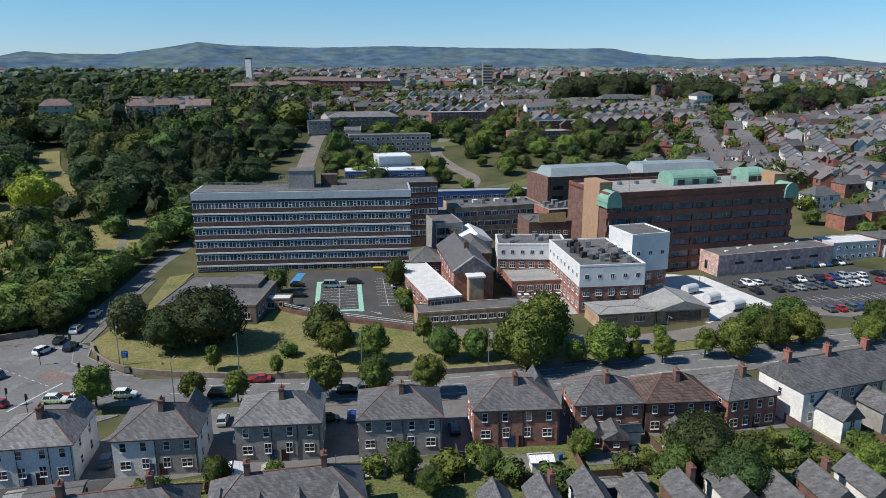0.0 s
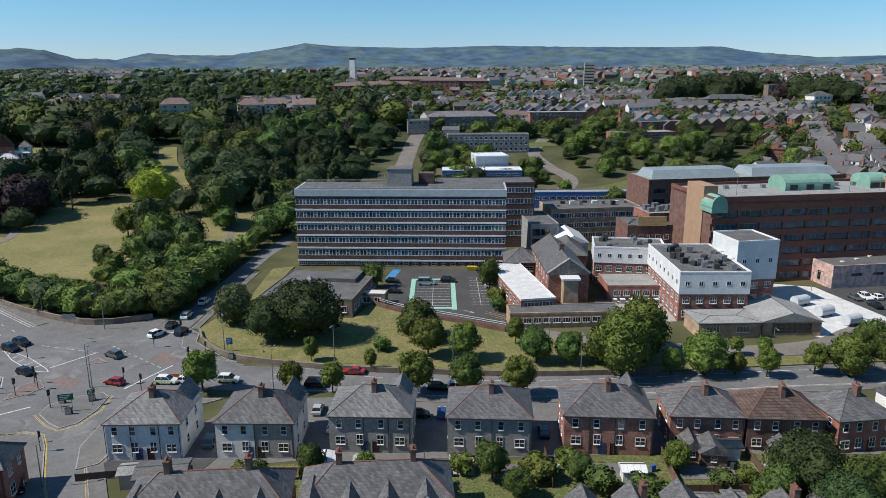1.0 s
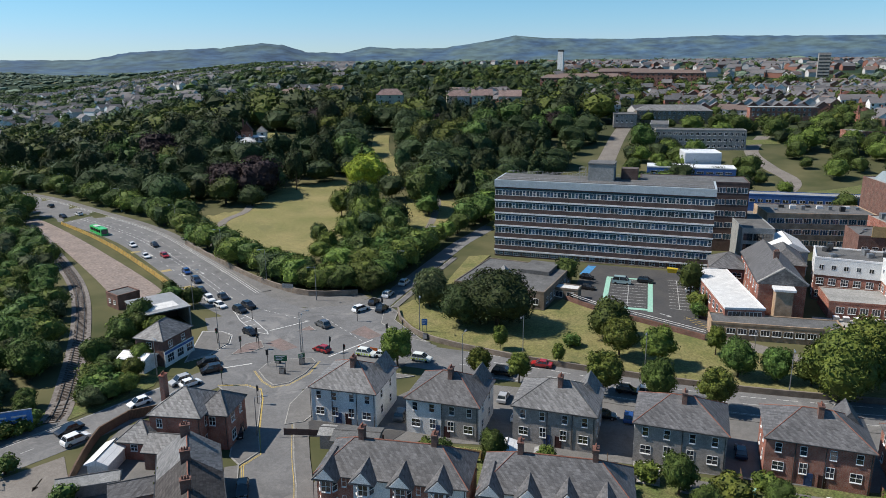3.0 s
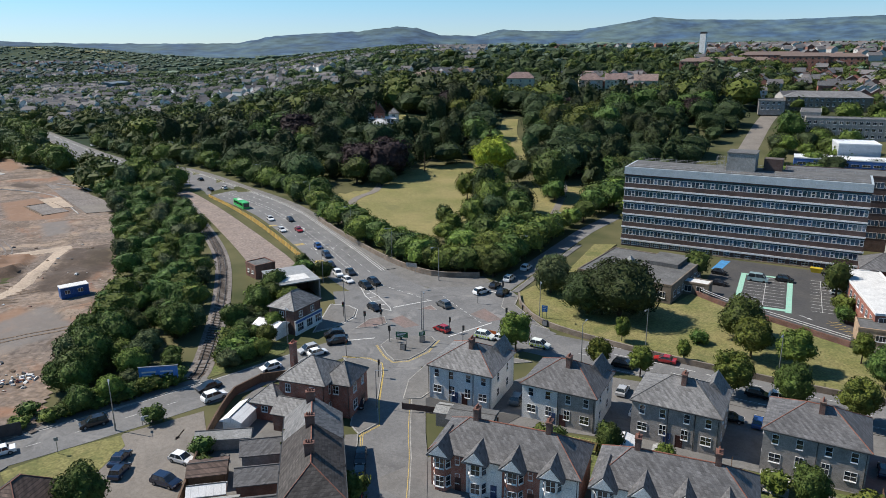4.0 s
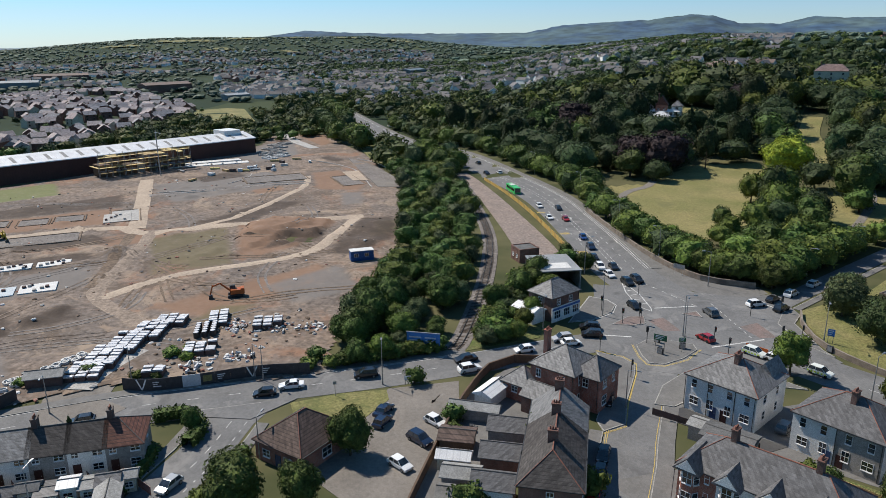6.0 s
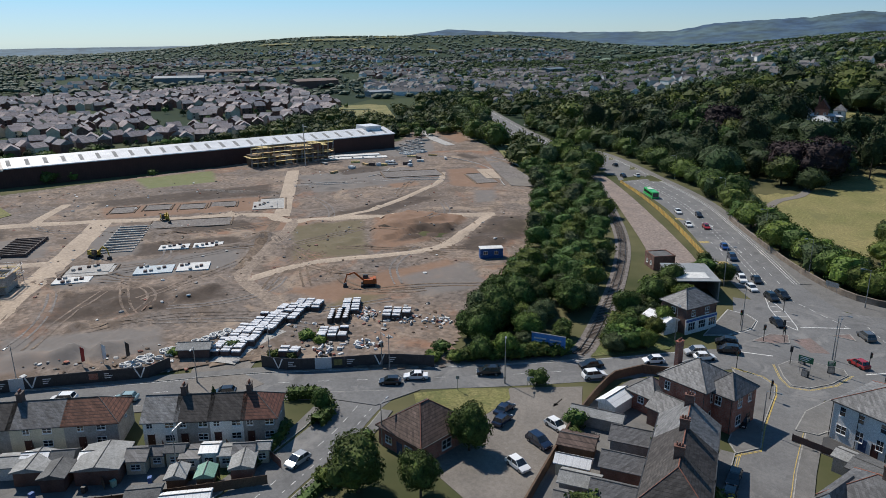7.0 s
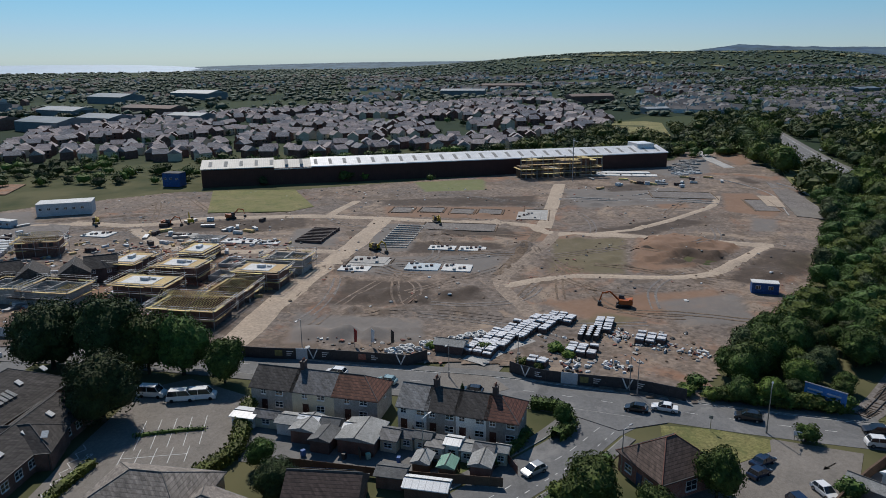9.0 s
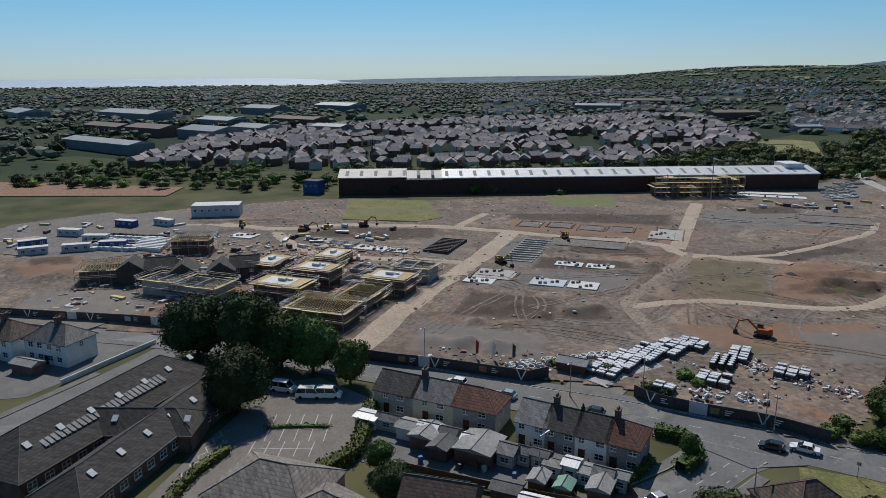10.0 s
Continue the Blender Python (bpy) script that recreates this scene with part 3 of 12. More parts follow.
# pavements with kerbs
for pts, w, off in ((MAIN_E[2:], 2.6, 7.2), (MAIN_E[2:], 2.2, -7.0), (MAIN_NW[3:], 2.8, -9.8), (SIDE_ST[2:], 2.4, 5.3), (SIDE_ST[3:], 2.0, -5.5), (SOUTH_W[3:], 2.2, -5.7), (SOUTH_W[5:], 2.2, 5.7), (LOWER[1:], 1.8, 5.8), (LOWER[1:], 1.8, -5.8), (HILL_RD[1:4], 1.6, -4.3)):
    strip("pavement", pts, w, -0.3, 0.15, PAVING, off, "grey paved footway with a pale stone kerb", category="pavement")
    strip("kerb", pts, 0.16, -0.3, 0.17, KERB, off - math.copysign(w / 2 + 0.08, off), "pale stone kerb", category="kerb")
# line markings
dashes("road_marking", MAIN_E[1:], 0.15, 0.062, PAINT_WHITE, 5.2, 400, 1, "white edge line")
dashes("road_marking", MAIN_E[1:], 0.15, 0.062, PAINT_WHITE, -5.2, 400, 1, "white edge line")
dashes("road_marking", MAIN_E[1:], 0.16, 0.062, PAINT_WHITE, 1.8, 4, 2, "broken white lane line")
dashes("road_marking", MAIN_E[1:], 0.16, 0.062, PAINT_WHITE, -1.2, 6, 3, "broken white centre line")
for off in (7.6, 6.9):
    dashes("road_marking", MAIN_NW[3:], 0.16, 0.06, PAINT_WHITE, -off, 900, 1, "white edge line")
dashes("road_marking", MAIN_NW[3:], 0.16, 0.06, PAINT_WHITE, -3.4, 2, 4, "broken white lane line")
dashes("road_marking", MAIN_NW[3:], 0.16, 0.06, PAINT_WHITE, -0.2, 2, 1.2, "broken white centre line")
dashes("road_marking", MAIN_NW[3:], 0.16, 0.06, PAINT_WHITE, 1.2, 2, 1.2, "broken white centre line")
dashes("road_marking", MAIN_NW[3:], 0.16, 0.06, PAINT_WHITE, 4.6, 2, 4, "broken white lane line")
for off in (4.0, 3.7, -3.9, -3.6):
    dashes("road_marking", SIDE_ST[2:], 0.11, 0.062, PAINT_YELLOW, off, 300, 1, "double yellow line")
dashes("road_marking", SOUTH_W[3:], 0.12, 0.065, PAINT_WHITE, 0, 2.2, 5, "broken white centre line")
dashes("road_marking", SOUTH_W[2:], 0.12, 0.065, PAINT_WHITE, -4.2, 300, 1, "pale edge line")
dashes("road_marking", LOWER[1:], 0.12, 0.068, PAINT_WHITE, 0.3, 1.6, 2.2, "broken white centre line")
dashes("road_marking", LOWER[1:], 0.12, 0.068, PAINT_WHITE, 2.9, 0.8, 1.4, "broken white bay line")


# ---- kits: windows, houses, trees, vehicles ----
CACHE = {}


def lattice(w, h, across, down, sill, deep, glazed, t=0.07):
    """A window frame in one piece: bars round openings with reveals and a sill; glazed: with its panes set into it."""
    bm = bmesh.new()
    xs, zs = [], []
    for line, size, count in ((xs, w, across), (zs, h, down)):
        for i in range(count + 1):
            c = -size / 2 + t / 2 + (size - t) * i / count
            line += [c - t / 2, c + t / 2]
    front = [[bm.verts.new((x, -deep, z)) for z in zs] for x in xs]
    nx, nz = len(xs), len(zs)
    for i in range(nx - 1):
        for j in range(nz - 1):
            ring = [front[i][j], front[i + 1][j], front[i + 1][j + 1], front[i][j + 1]]
            if i % 2 == 0 or j % 2 == 0:
                bm.faces.new(ring)
                continue
            back = [bm.verts.new((v.co.x, -deep + 0.04 if glazed else 0.02, v.co.z)) for v in ring]
            for k in range(4):
                bm.faces.new((ring[(k + 1) % 4], ring[k], back[k], back[(k + 1) % 4]))
            if glazed:
                bm.faces.new(back).material_index = 1
    rim = [front[i][nz - 1] for i in range(nx)][::-1] + [front[0][j] for j in range(nz - 2, 0, -1)] + [front[i][0] for i in range(nx)] + [front[nx - 1][j] for j in range(1, nz - 1)]
    edge = [bm.verts.new((v.co.x, 0.02, v.co.z)) for v in rim]
    n = len(rim)
    for k in range(n):
        if sill and rim[k].co.z < -h / 2 + 0.001 and rim[(k + 1) % n].co.z < -h / 2 + 0.001:
            continue
        bm.faces.new((rim[(k + 1) % n], rim[k], edge[k], edge[(k + 1) % n]))
    if sill:
        low = [front[i][0] for i in range(nx)]
        for y, z in ((-0.17, -h / 2 - 0.01), (-0.17, -h / 2 - 0.11), (0.02, -h / 2 - 0.11)):
            row = [bm.verts.new((x, y, z)) for x in xs]
            for i in range(nx - 1):
                bm.faces.new((low[i], row[i], row[i + 1], low[i + 1]))
            low = row
    bmesh.ops.recalc_face_normals(bm, faces=bm.faces)
    return bm


def window_meshes(w, h, across=2, down=2, sill=True, frame_mat=None, pane_mat=None, deep=0.07, glazed=False, bar=0.07):
    """The frame and the pane of a window whose face looks along -y, its centre at the origin; glazed: both in one mesh."""
    key = (round(w, 2), round(h, 2), across, down, sill, frame_mat, pane_mat, glazed, bar)
    if key not in CACHE:
        fr = mesh_of(lattice(w, h, across, down, sill, deep, glazed, bar), "window_frame")
        fr.materials.append(frame_mat or FRAME_WHITE)
        if glazed:
            fr.materials.append(pane_mat or GLASS)
            CACHE[key] = fr, None
        else:
            pn = mesh_of(boxes((-w / 2 + 0.03, w / 2 - 0.03, -deep + 0.035, 0.01, -h / 2 + 0.03, h / 2 - 0.03)), "pane")
            pn.materials.append(pane_mat or GLASS)
            CACHE[key] = fr, pn
    return CACHE[key]


TURN = {"f": 0, "r": 90, "b": 180, "l": 270}


def window_on(parent, face, along, z, w, h, half_w, half_d, across=2, down=2, sill=True, frame_mat=None, pane_mat=None, bar=0.07):
    """A window on a face (f, r, b, l) of a block centred on its thing."""
    if face in "fb":
        x, y = (along, -half_d) if face == "f" else (along, half_d)
    else:
        x, y = (half_w, along) if face == "r" else (-half_w, along)
    at = parent.matrix_basis.translation
    if math.hypot(at.x, at.y) > 150:
        return part("window", window_meshes(w, h, across, down, sill, frame_mat, pane_mat, glazed=True, bar=bar)[0], None, parent, "", pose(x, y, z, 0, 0, TURN[face]))
    fr, pn = window_meshes(w, h, across, down, sill, frame_mat, pane_mat, bar=bar)
    ob = part("window", fr, None, parent, "", pose(x, y, z, 0, 0, TURN[face]))
    part("pane", pn, None, ob)
    return ob


def door_on(parent, face, along, half_w, half_d, colour_mat, h=2.05, w=0.95, z=0.0):
    if face in "fb":
        x, y = (along, -half_d) if face == "f" else (along, half_d)
    else:
        x, y = (half_w, along) if face == "r" else (-half_w, along)
    bm = boxes((-w / 2, w / 2, -0.05, 0.02, z, z + h))
    box(bm, -w / 2 - 0.08, -w / 2, -0.08, 0.02, z, z + h + 0.08)
    box(bm, w / 2, w / 2 + 0.08, -0.08, 0.02, z, z + h + 0.08)
    d = part("door", bm, colour_mat, parent, "", pose(x, y, 0, 0, 0, TURN[face]))
    part("handle", boxes((w * 0.3, w * 0.36, -0.1, -0.05, z + 1.0, z + 1.12)), METAL_GREY, d)
    return d


def roof_mesh(w, d, eave, ridge, over=0.35, hip=True, along="x", hip_l=True, hip_r=True):
    """A hipped or gabled roof with eaves and a little thickness, ridge along x or y; returns it and the ends of its ridge."""
    W, D = (w, d) if along == "x" else (d, w)
    hx, hy = W / 2 + over, D / 2 + over
    run = hy * 0.95 if hip else 0
    ra, rb = -hx + (run if hip_l else 0), hx - (run if hip_r else 0)
    if ra > rb:
        ra = rb = 0
    drop = (ridge - eave) * over / (D / 2 + over)
    e = eave - drop
    low = [(-hx, -hy, e), (hx, -hy, e), (hx, hy, e), (-hx, hy, e)]
    turn = (lambda p: p) if along == "x" else (lambda p: (-p[1], p[0], p[2]))
    bm = bmesh.new()
    v = [bm.verts.new(turn(p)) for p in low]
    u = [bm.verts.new(turn((x, y, z - 0.14))) for x, y, z in low]
    a, b = bm.verts.new(turn((ra, 0, ridge))), bm.verts.new(turn((rb, 0, ridge)))
    bm.faces.new((v[0], v[1], b, a))
    bm.faces.new((v[2], v[3], a, b))
    bm.faces.new((v[1], v[2], b))
    bm.faces.new((v[3], v[0], a))
    for i in range(4):
        bm.faces.new((u[i], u[(i + 1) % 4], v[(i + 1) % 4], v[i]))
    bm.faces.new(u[::-1])
    bmesh.ops.recalc_face_normals(bm, faces=bm.faces)
    ends = [turn((ra, 0, ridge)), turn((rb, 0, ridge))]
    return bm, ends, [turn(p) for p in low]


def chimney(parent, x, y, z0, z1, w=0.75, d=1.3, mat=None, pots=3, label=""):
    bm = boxes((-w / 2, w / 2, -d / 2, d / 2, z0, z1), (-w / 2 - 0.08, w / 2 + 0.08, -d / 2 - 0.08, d / 2 + 0.08, z1, z1 + 0.18))
    c = part("chimney", bm, mat or BRICK_BROWN, parent, label, pose(x, y, 0))
    for i in range(pots):
        pot = bmesh.new()
        yy = (i - (pots - 1) / 2) * d / max(pots, 2) * 0.8
        rod(pot, (0, yy, z1 + 0.18), (0, yy, z1 + 0.62), 0.13, 0.1, 8)
        part("chimney_pot", pot, RIDGE, c)
    return c


def house(m, w, d, eave, ridge, wall, roof, label, hip=True, along="x", windows=(), doors=(), chimneys=(), ridge_mat=None, group="", name="house", category="house", hip_l=True, hip_r=True, flat_trim=True):
    """A house on the pose m: walls with thickness, roof, ridge tiles, chimneys, gutters, windows and doors."""
    h = thing(name, m, label, category, group)
    bm = boxes((-w / 2, w / 2, -d / 2, d / 2, -0.4, eave))
    if not (hip and hip_l and hip_r):
        for end, hipped in ((-1, hip and hip_l), (1, hip and hip_r)):
            if hipped:
                continue
            W, D = (w, d) if along == "x" else (d, w)
            x0 = end * W / 2
            x1 = x0 - end * 0.25
            tri = [(x0, -D / 2, eave), (x0, D / 2, eave), (x0, 0, ridge - 0.12)]
            tri2 = [(x1, -D / 2, eave), (x1, D / 2, eave), (x1, 0, ridge - 0.12)]
            turn = (lambda p: p) if along == "x" else (lambda p: (-p[1], p[0], p[2]))
            solid(bm, [turn(p) for p in tri], [turn(p) for p in tri2])
        bmesh.ops.recalc_face_normals(bm, faces=bm.faces)
    part("wall", bm, wall, h)
    bm, ends, corners = roof_mesh(w, d, eave, ridge, 0.35, hip, along, hip_l, hip_r)
    r = part("roof", bm, roof, h)
    bm = bmesh.new()
    rm = ridge_mat or RIDGE_GREY
    if Vector(ends[0]) != Vector(ends[1]):
        rod(bm, ends[0], ends[1], 0.1, sides=6)
    if hip:
        if hip_l:
            rod(bm, corners[0], ends[0], 0.075)
            rod(bm, corners[3], ends[0], 0.075)
        if hip_r:
            rod(bm, corners[1], ends[1], 0.075)
            rod(bm, corners[2], ends[1], 0.075)
    part("ridge_tiles", bm, rm, r)
    if flat_trim:
        for s in (-1, 1):
            bm = bmesh.new()
            if along == "x":
                box(bm, -w / 2 - 0.3, w / 2 + 0.3, s * (d / 2 + 0.42) - 0.07, s * (d / 2 + 0.42) + 0.07, eave - 0.32, eave - 0.2)
                rod(bm, (w / 2 - 0.25, s * (d / 2 + 0.06), 0), (w / 2 - 0.25, s * (d / 2 + 0.06), eave - 0.4), 0.05)
                rod(bm, (w / 2 - 0.25, s * (d / 2 + 0.06), eave - 0.44), (w / 2 - 0.25, s * (d / 2 + 0.42), eave - 0.28), 0.05)
            else:
                box(bm, s * (w / 2 + 0.42) - 0.07, s * (w / 2 + 0.42) + 0.07, -d / 2 - 0.3, d / 2 + 0.3, eave - 0.32, eave - 0.2)
            part("gutter", bm, METAL_DARK, h)
    for face, x, z, ww, hh, *rest in windows:
        window_on(h, face, x, z, ww, hh, w / 2, d / 2, *rest)
    for face, x, mat in doors:
        door_on(h, face, x, w / 2, d / 2, mat)
    for x, y, top, *mm in chimneys:
        chimney(h, x, y, eave, top, mat=mm[0] if mm else None)
    return h


def clear_of(x, y, pts, gap):
    """Whether a point stays gap metres off a line."""
    for (ax, ay), (bx, by) in zip(pts, pts[1:]):
        dx, dy = bx - ax, by - ay
        t = max(0, min(1, ((x - ax) * dx + (y - ay) * dy) / (dx * dx + dy * dy)))
        if math.hypot(x - ax - t * dx, y - ay - t * dy) < gap:
            return False
    return True


def crown_mesh(name, width, height, lumps, leaves, leaf, mat, seed, base=0.0, cone=False, fine=3):
    """A crown: a bulging heap of boughs grown together, its skin covered with small leaf clumps that stand off it."""
    g = np.random.default_rng(seed)
    rows = []
    for i in range(lumps):
        if cone:
            t = i / max(1, lumps - 1)
            a = i * 2.4
            rr = width / 2 * (1 - t) * 0.6
            rows.append((rr * math.cos(a), rr * math.sin(a), height * (-0.42 + 0.84 * t), width / 2 * (0.5 * (1 - t) + 0.1)))
        else:
            lift, a = -0.8 + 1.75 * (i + 0.5) / lumps, i * 2.4 + g.uniform(-0.4, 0.4)
            ring = math.sqrt(max(0.06, 1 - abs(lift) ** 2.2))
            rr = width / 2 * 0.7 * ring * g.uniform(0.55, 1.08)
            rows.append((rr * math.cos(a), rr * math.sin(a), height * 0.37 * lift * g.uniform(0.85, 1.08), min(width, height * 1.15) * g.uniform(0.15, 0.27)))
    rows.append((0, 0, 0, min(width, height) * (0.3 if not cone else 0.12)))
    cs = np.array(rows)
    ico = bmesh.new()
    bmesh.ops.create_icosphere(ico, subdivisions=fine, radius=1.0)
    iv = np.array([v.co[:] for v in ico.verts])
    faces = [[v.index for v in f.verts] for f in ico.faces]
    ico.free()
    stretch = np.array([width / 2, width / 2, height / 2])

    def skin(d):
        d = d * stretch
        d = d / np.linalg.norm(d, axis=1)[:, None]
        dc = d @ cs[:, :3].T
        disc = cs[:, 3] ** 2 - (cs[:, :3] ** 2).sum(1) + dc ** 2
        far = np.where(disc > 0, dc + np.sqrt(np.maximum(disc, 0)), 0)
        which = far.argmax(1)
        p = d * far.max(1)[:, None]
        n = p - cs[which, :3]
        return p, n / np.linalg.norm(n, axis=1)[:, None]

    middle = np.array([0, 0, base + height / 2])
    core, _ = skin(iv)
    verts = [tuple(v) for v in core * 0.9 * g.uniform(0.93, 1.04, (len(core), 1)) + middle]
    d = g.normal(size=(leaves, 3))
    d[:, 2] += 0.25
    d /= np.linalg.norm(d, axis=1)[:, None]
    pos, nrm = skin(d)
    pos = pos * g.uniform(0.88, 1.06, (leaves, 1)) + middle
    nrm = nrm + g.normal(size=(leaves, 3)) * 0.3
    nrm /= np.linalg.norm(nrm, axis=1)[:, None]
    u = np.cross(nrm, g.normal(size=(leaves, 3)))
    u /= np.linalg.norm(u, axis=1)[:, None]
    v = np.cross(nrm, u)
    s = leaf * g.uniform(0.55, 1.3, leaves)
    bend = g.uniform(0.1, 0.35, leaves)
    for i in range(leaves):
        o = len(verts)
        p, a, b, nn = pos[i], u[i] * s[i], v[i] * s[i] * 0.75, nrm[i] * s[i] * bend[i]
        verts += [tuple(p - a - nn), tuple(p - b * 0.9 + nn), tuple(p + a - nn), tuple(p + b + nn * 0.5)]
        faces.append([o, o + 1, o + 2, o + 3])
    me = bpy.data.meshes.new(name)
    me.from_pydata(verts, [], faces)
    me.materials.append(mat)
    return me


def trunk_mesh(name, height, radius, spread, seed, top):
    """A tapered trunk with limbs that reach into the crown."""
    g = np.random.default_rng(seed)
    bm = bmesh.new()
    rod(bm, (0, 0, -0.3), (0.1, 0, height), radius * 1.25, radius * 0.8, 7)
    rod(bm, (0.1, 0, height), (0, 0.1, top), radius * 0.8, radius * 0.2, 6)
    for i in range(5):
        a = 6.28 * i / 5 + g.uniform(-0.4, 0.4)
        z = height * g.uniform(0.75, 1.1)
        rod(bm, (0.05, 0, z), (spread * math.cos(a), spread * math.sin(a), z + (top - height) * g.uniform(0.3, 0.7)), radius * 0.45, radius * 0.12, 5)
    me = mesh_of(bm, name)
    me.materials.append(BARK)
    return me


TREES = {}


def tree_kind(key, width, height, bole, lumps, leaves, leaf, mat, seed, cone=False, fine=3):
    crown = crown_mesh("crown", width, height - bole, lumps, leaves, leaf, mat, seed, bole, cone, fine)
    trunk = trunk_mesh("trunk", bole + (height - bole) * 0.25, max(0.14, width * 0.028), width * 0.28, seed, height * 0.72)
    TREES[key] = crown, trunk, height


# unit trees, 10 m wide or so, near and far
tree_kind("round", 9, 10.5, 1.5, 24, 1950, 0.27, LEAF, 1)
tree_kind("round_b", 9.5, 10, 1.0, 22, 1950, 0.27, LEAF, 2)
tree_kind("fresh", 9, 10, 1.2, 24, 1950, 0.27, LEAF_FRESH, 3)
tree_kind("oval", 6.5, 9.5, 1.6, 18, 1600, 0.23, LEAF_FRESH, 4)
tree_kind("dark", 11, 11, 0.8, 34, 3100, 0.25, LEAF_MID, 5)
tree_kind("grey", 9, 9, 0.8, 24, 1900, 0.28, LEAF_GREY, 6)
tree_kind("far_round", 12, 12, 0.7, 15, 720, 0.4, LEAF, 11, False, 2)
tree_kind("far_fresh", 12, 11, 0.7, 14, 720, 0.4, LEAF_FRESH, 12, False, 2)
tree_kind("far_dark", 13, 12.5, 0.7, 16, 720, 0.4, LEAF_DARK, 13, False, 2)
tree_kind("far_tall", 9, 15, 0.9, 17, 720, 0.4, LEAF_DARK, 14, False, 2)
tree_kind("mini_round", 11.5, 11, 0.4, 10, 110, 0.68, LEAF, 41, False, 1)
tree_kind("mini_dark", 11, 12, 0.4, 10, 110, 0.68, LEAF_DARK, 42, False, 1)
tree_kind("mini_fresh", 11.5, 11, 0.4, 10, 110, 0.68, LEAF_FRESH, 43, False, 1)
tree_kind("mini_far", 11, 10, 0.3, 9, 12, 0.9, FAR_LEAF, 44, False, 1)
tree_kind("copper", 12, 12, 0.6, 16, 800, 0.42, LEAF_COPPER, 15)
tree_kind("yellow", 12, 10.5, 0.6, 26, 1500, 0.32, LEAF_YELLOW, 16)
tree_kind("conifer", 7.5, 17, 0.6, 20, 800, 0.42, LEAF_DARK, 17, True)
tree_kind("bush", 3.2, 2.6, 0.05, 10, 420, 0.17, LEAF, 18, False, 2)
tree_kind("bush_fresh", 3.2, 2.6, 0.05, 10, 420, 0.17, LEAF_FRESH, 19, False, 2)
tree_kind("far_grey", 11, 11, 0.6, 14, 720, 0.4, LEAF_GREY, 20, False, 2)
LABELS = {"round": "broad green deciduous tree with a full rounded crown", "round_b": "green deciduous tree with a dense uneven crown", "fresh": "bright green leafy tree",
          "oval": "small street tree with a bright green oval crown", "dark": "large dark green spreading tree", "grey": "grey-green willowy tree with loose crown",
          "far_round": "mature green park tree", "far_fresh": "light green park tree", "far_dark": "dark green woodland tree", "far_tall": "tall dark woodland tree",
          "copper": "copper beech with dark purple leaves", "yellow": "broad yellow-green tree on the park lawn", "conifer": "dark pointed conifer in the park",
          "bush": "low green bush with dense leaves", "bush_fresh": "low bright green bush", "far_grey": "grey-green woodland tree with loose crown"}


def tree(kind, x, y, height=None, wide=1.0, group="", z=None):
    """A tree of a kind, scaled to a height in metres."""
    if math.hypot(x, y) > 185:
        kind = {"round": "far_round", "round_b": "far_round", "fresh": "far_fresh", "dark": "far_dark", "grey": "far_grey"}.get(kind, kind)
    crown, trunk, full = TREES[kind]
    s = (height or full) / full
    turn = (x * 37.7 + y * 17.3) % 360
    m = pose(x, y, terrain(x, y) if z is None else z, 0, 0, turn)
    name = "bush" if "bush" in kind else "tree"
    t = thing(name, m, LABELS[kind], name, group)
    t.scale = (s * wide, s * wide, s)
    part("trunk", trunk, None, t)
    part("crown", crown, None, t)
    return t


def lathe_wheel(r, w):
    bm = bmesh.new()
    rod(bm, (0, -w / 2, 0), (0, w / 2, 0), r, r, 12)
    return bm


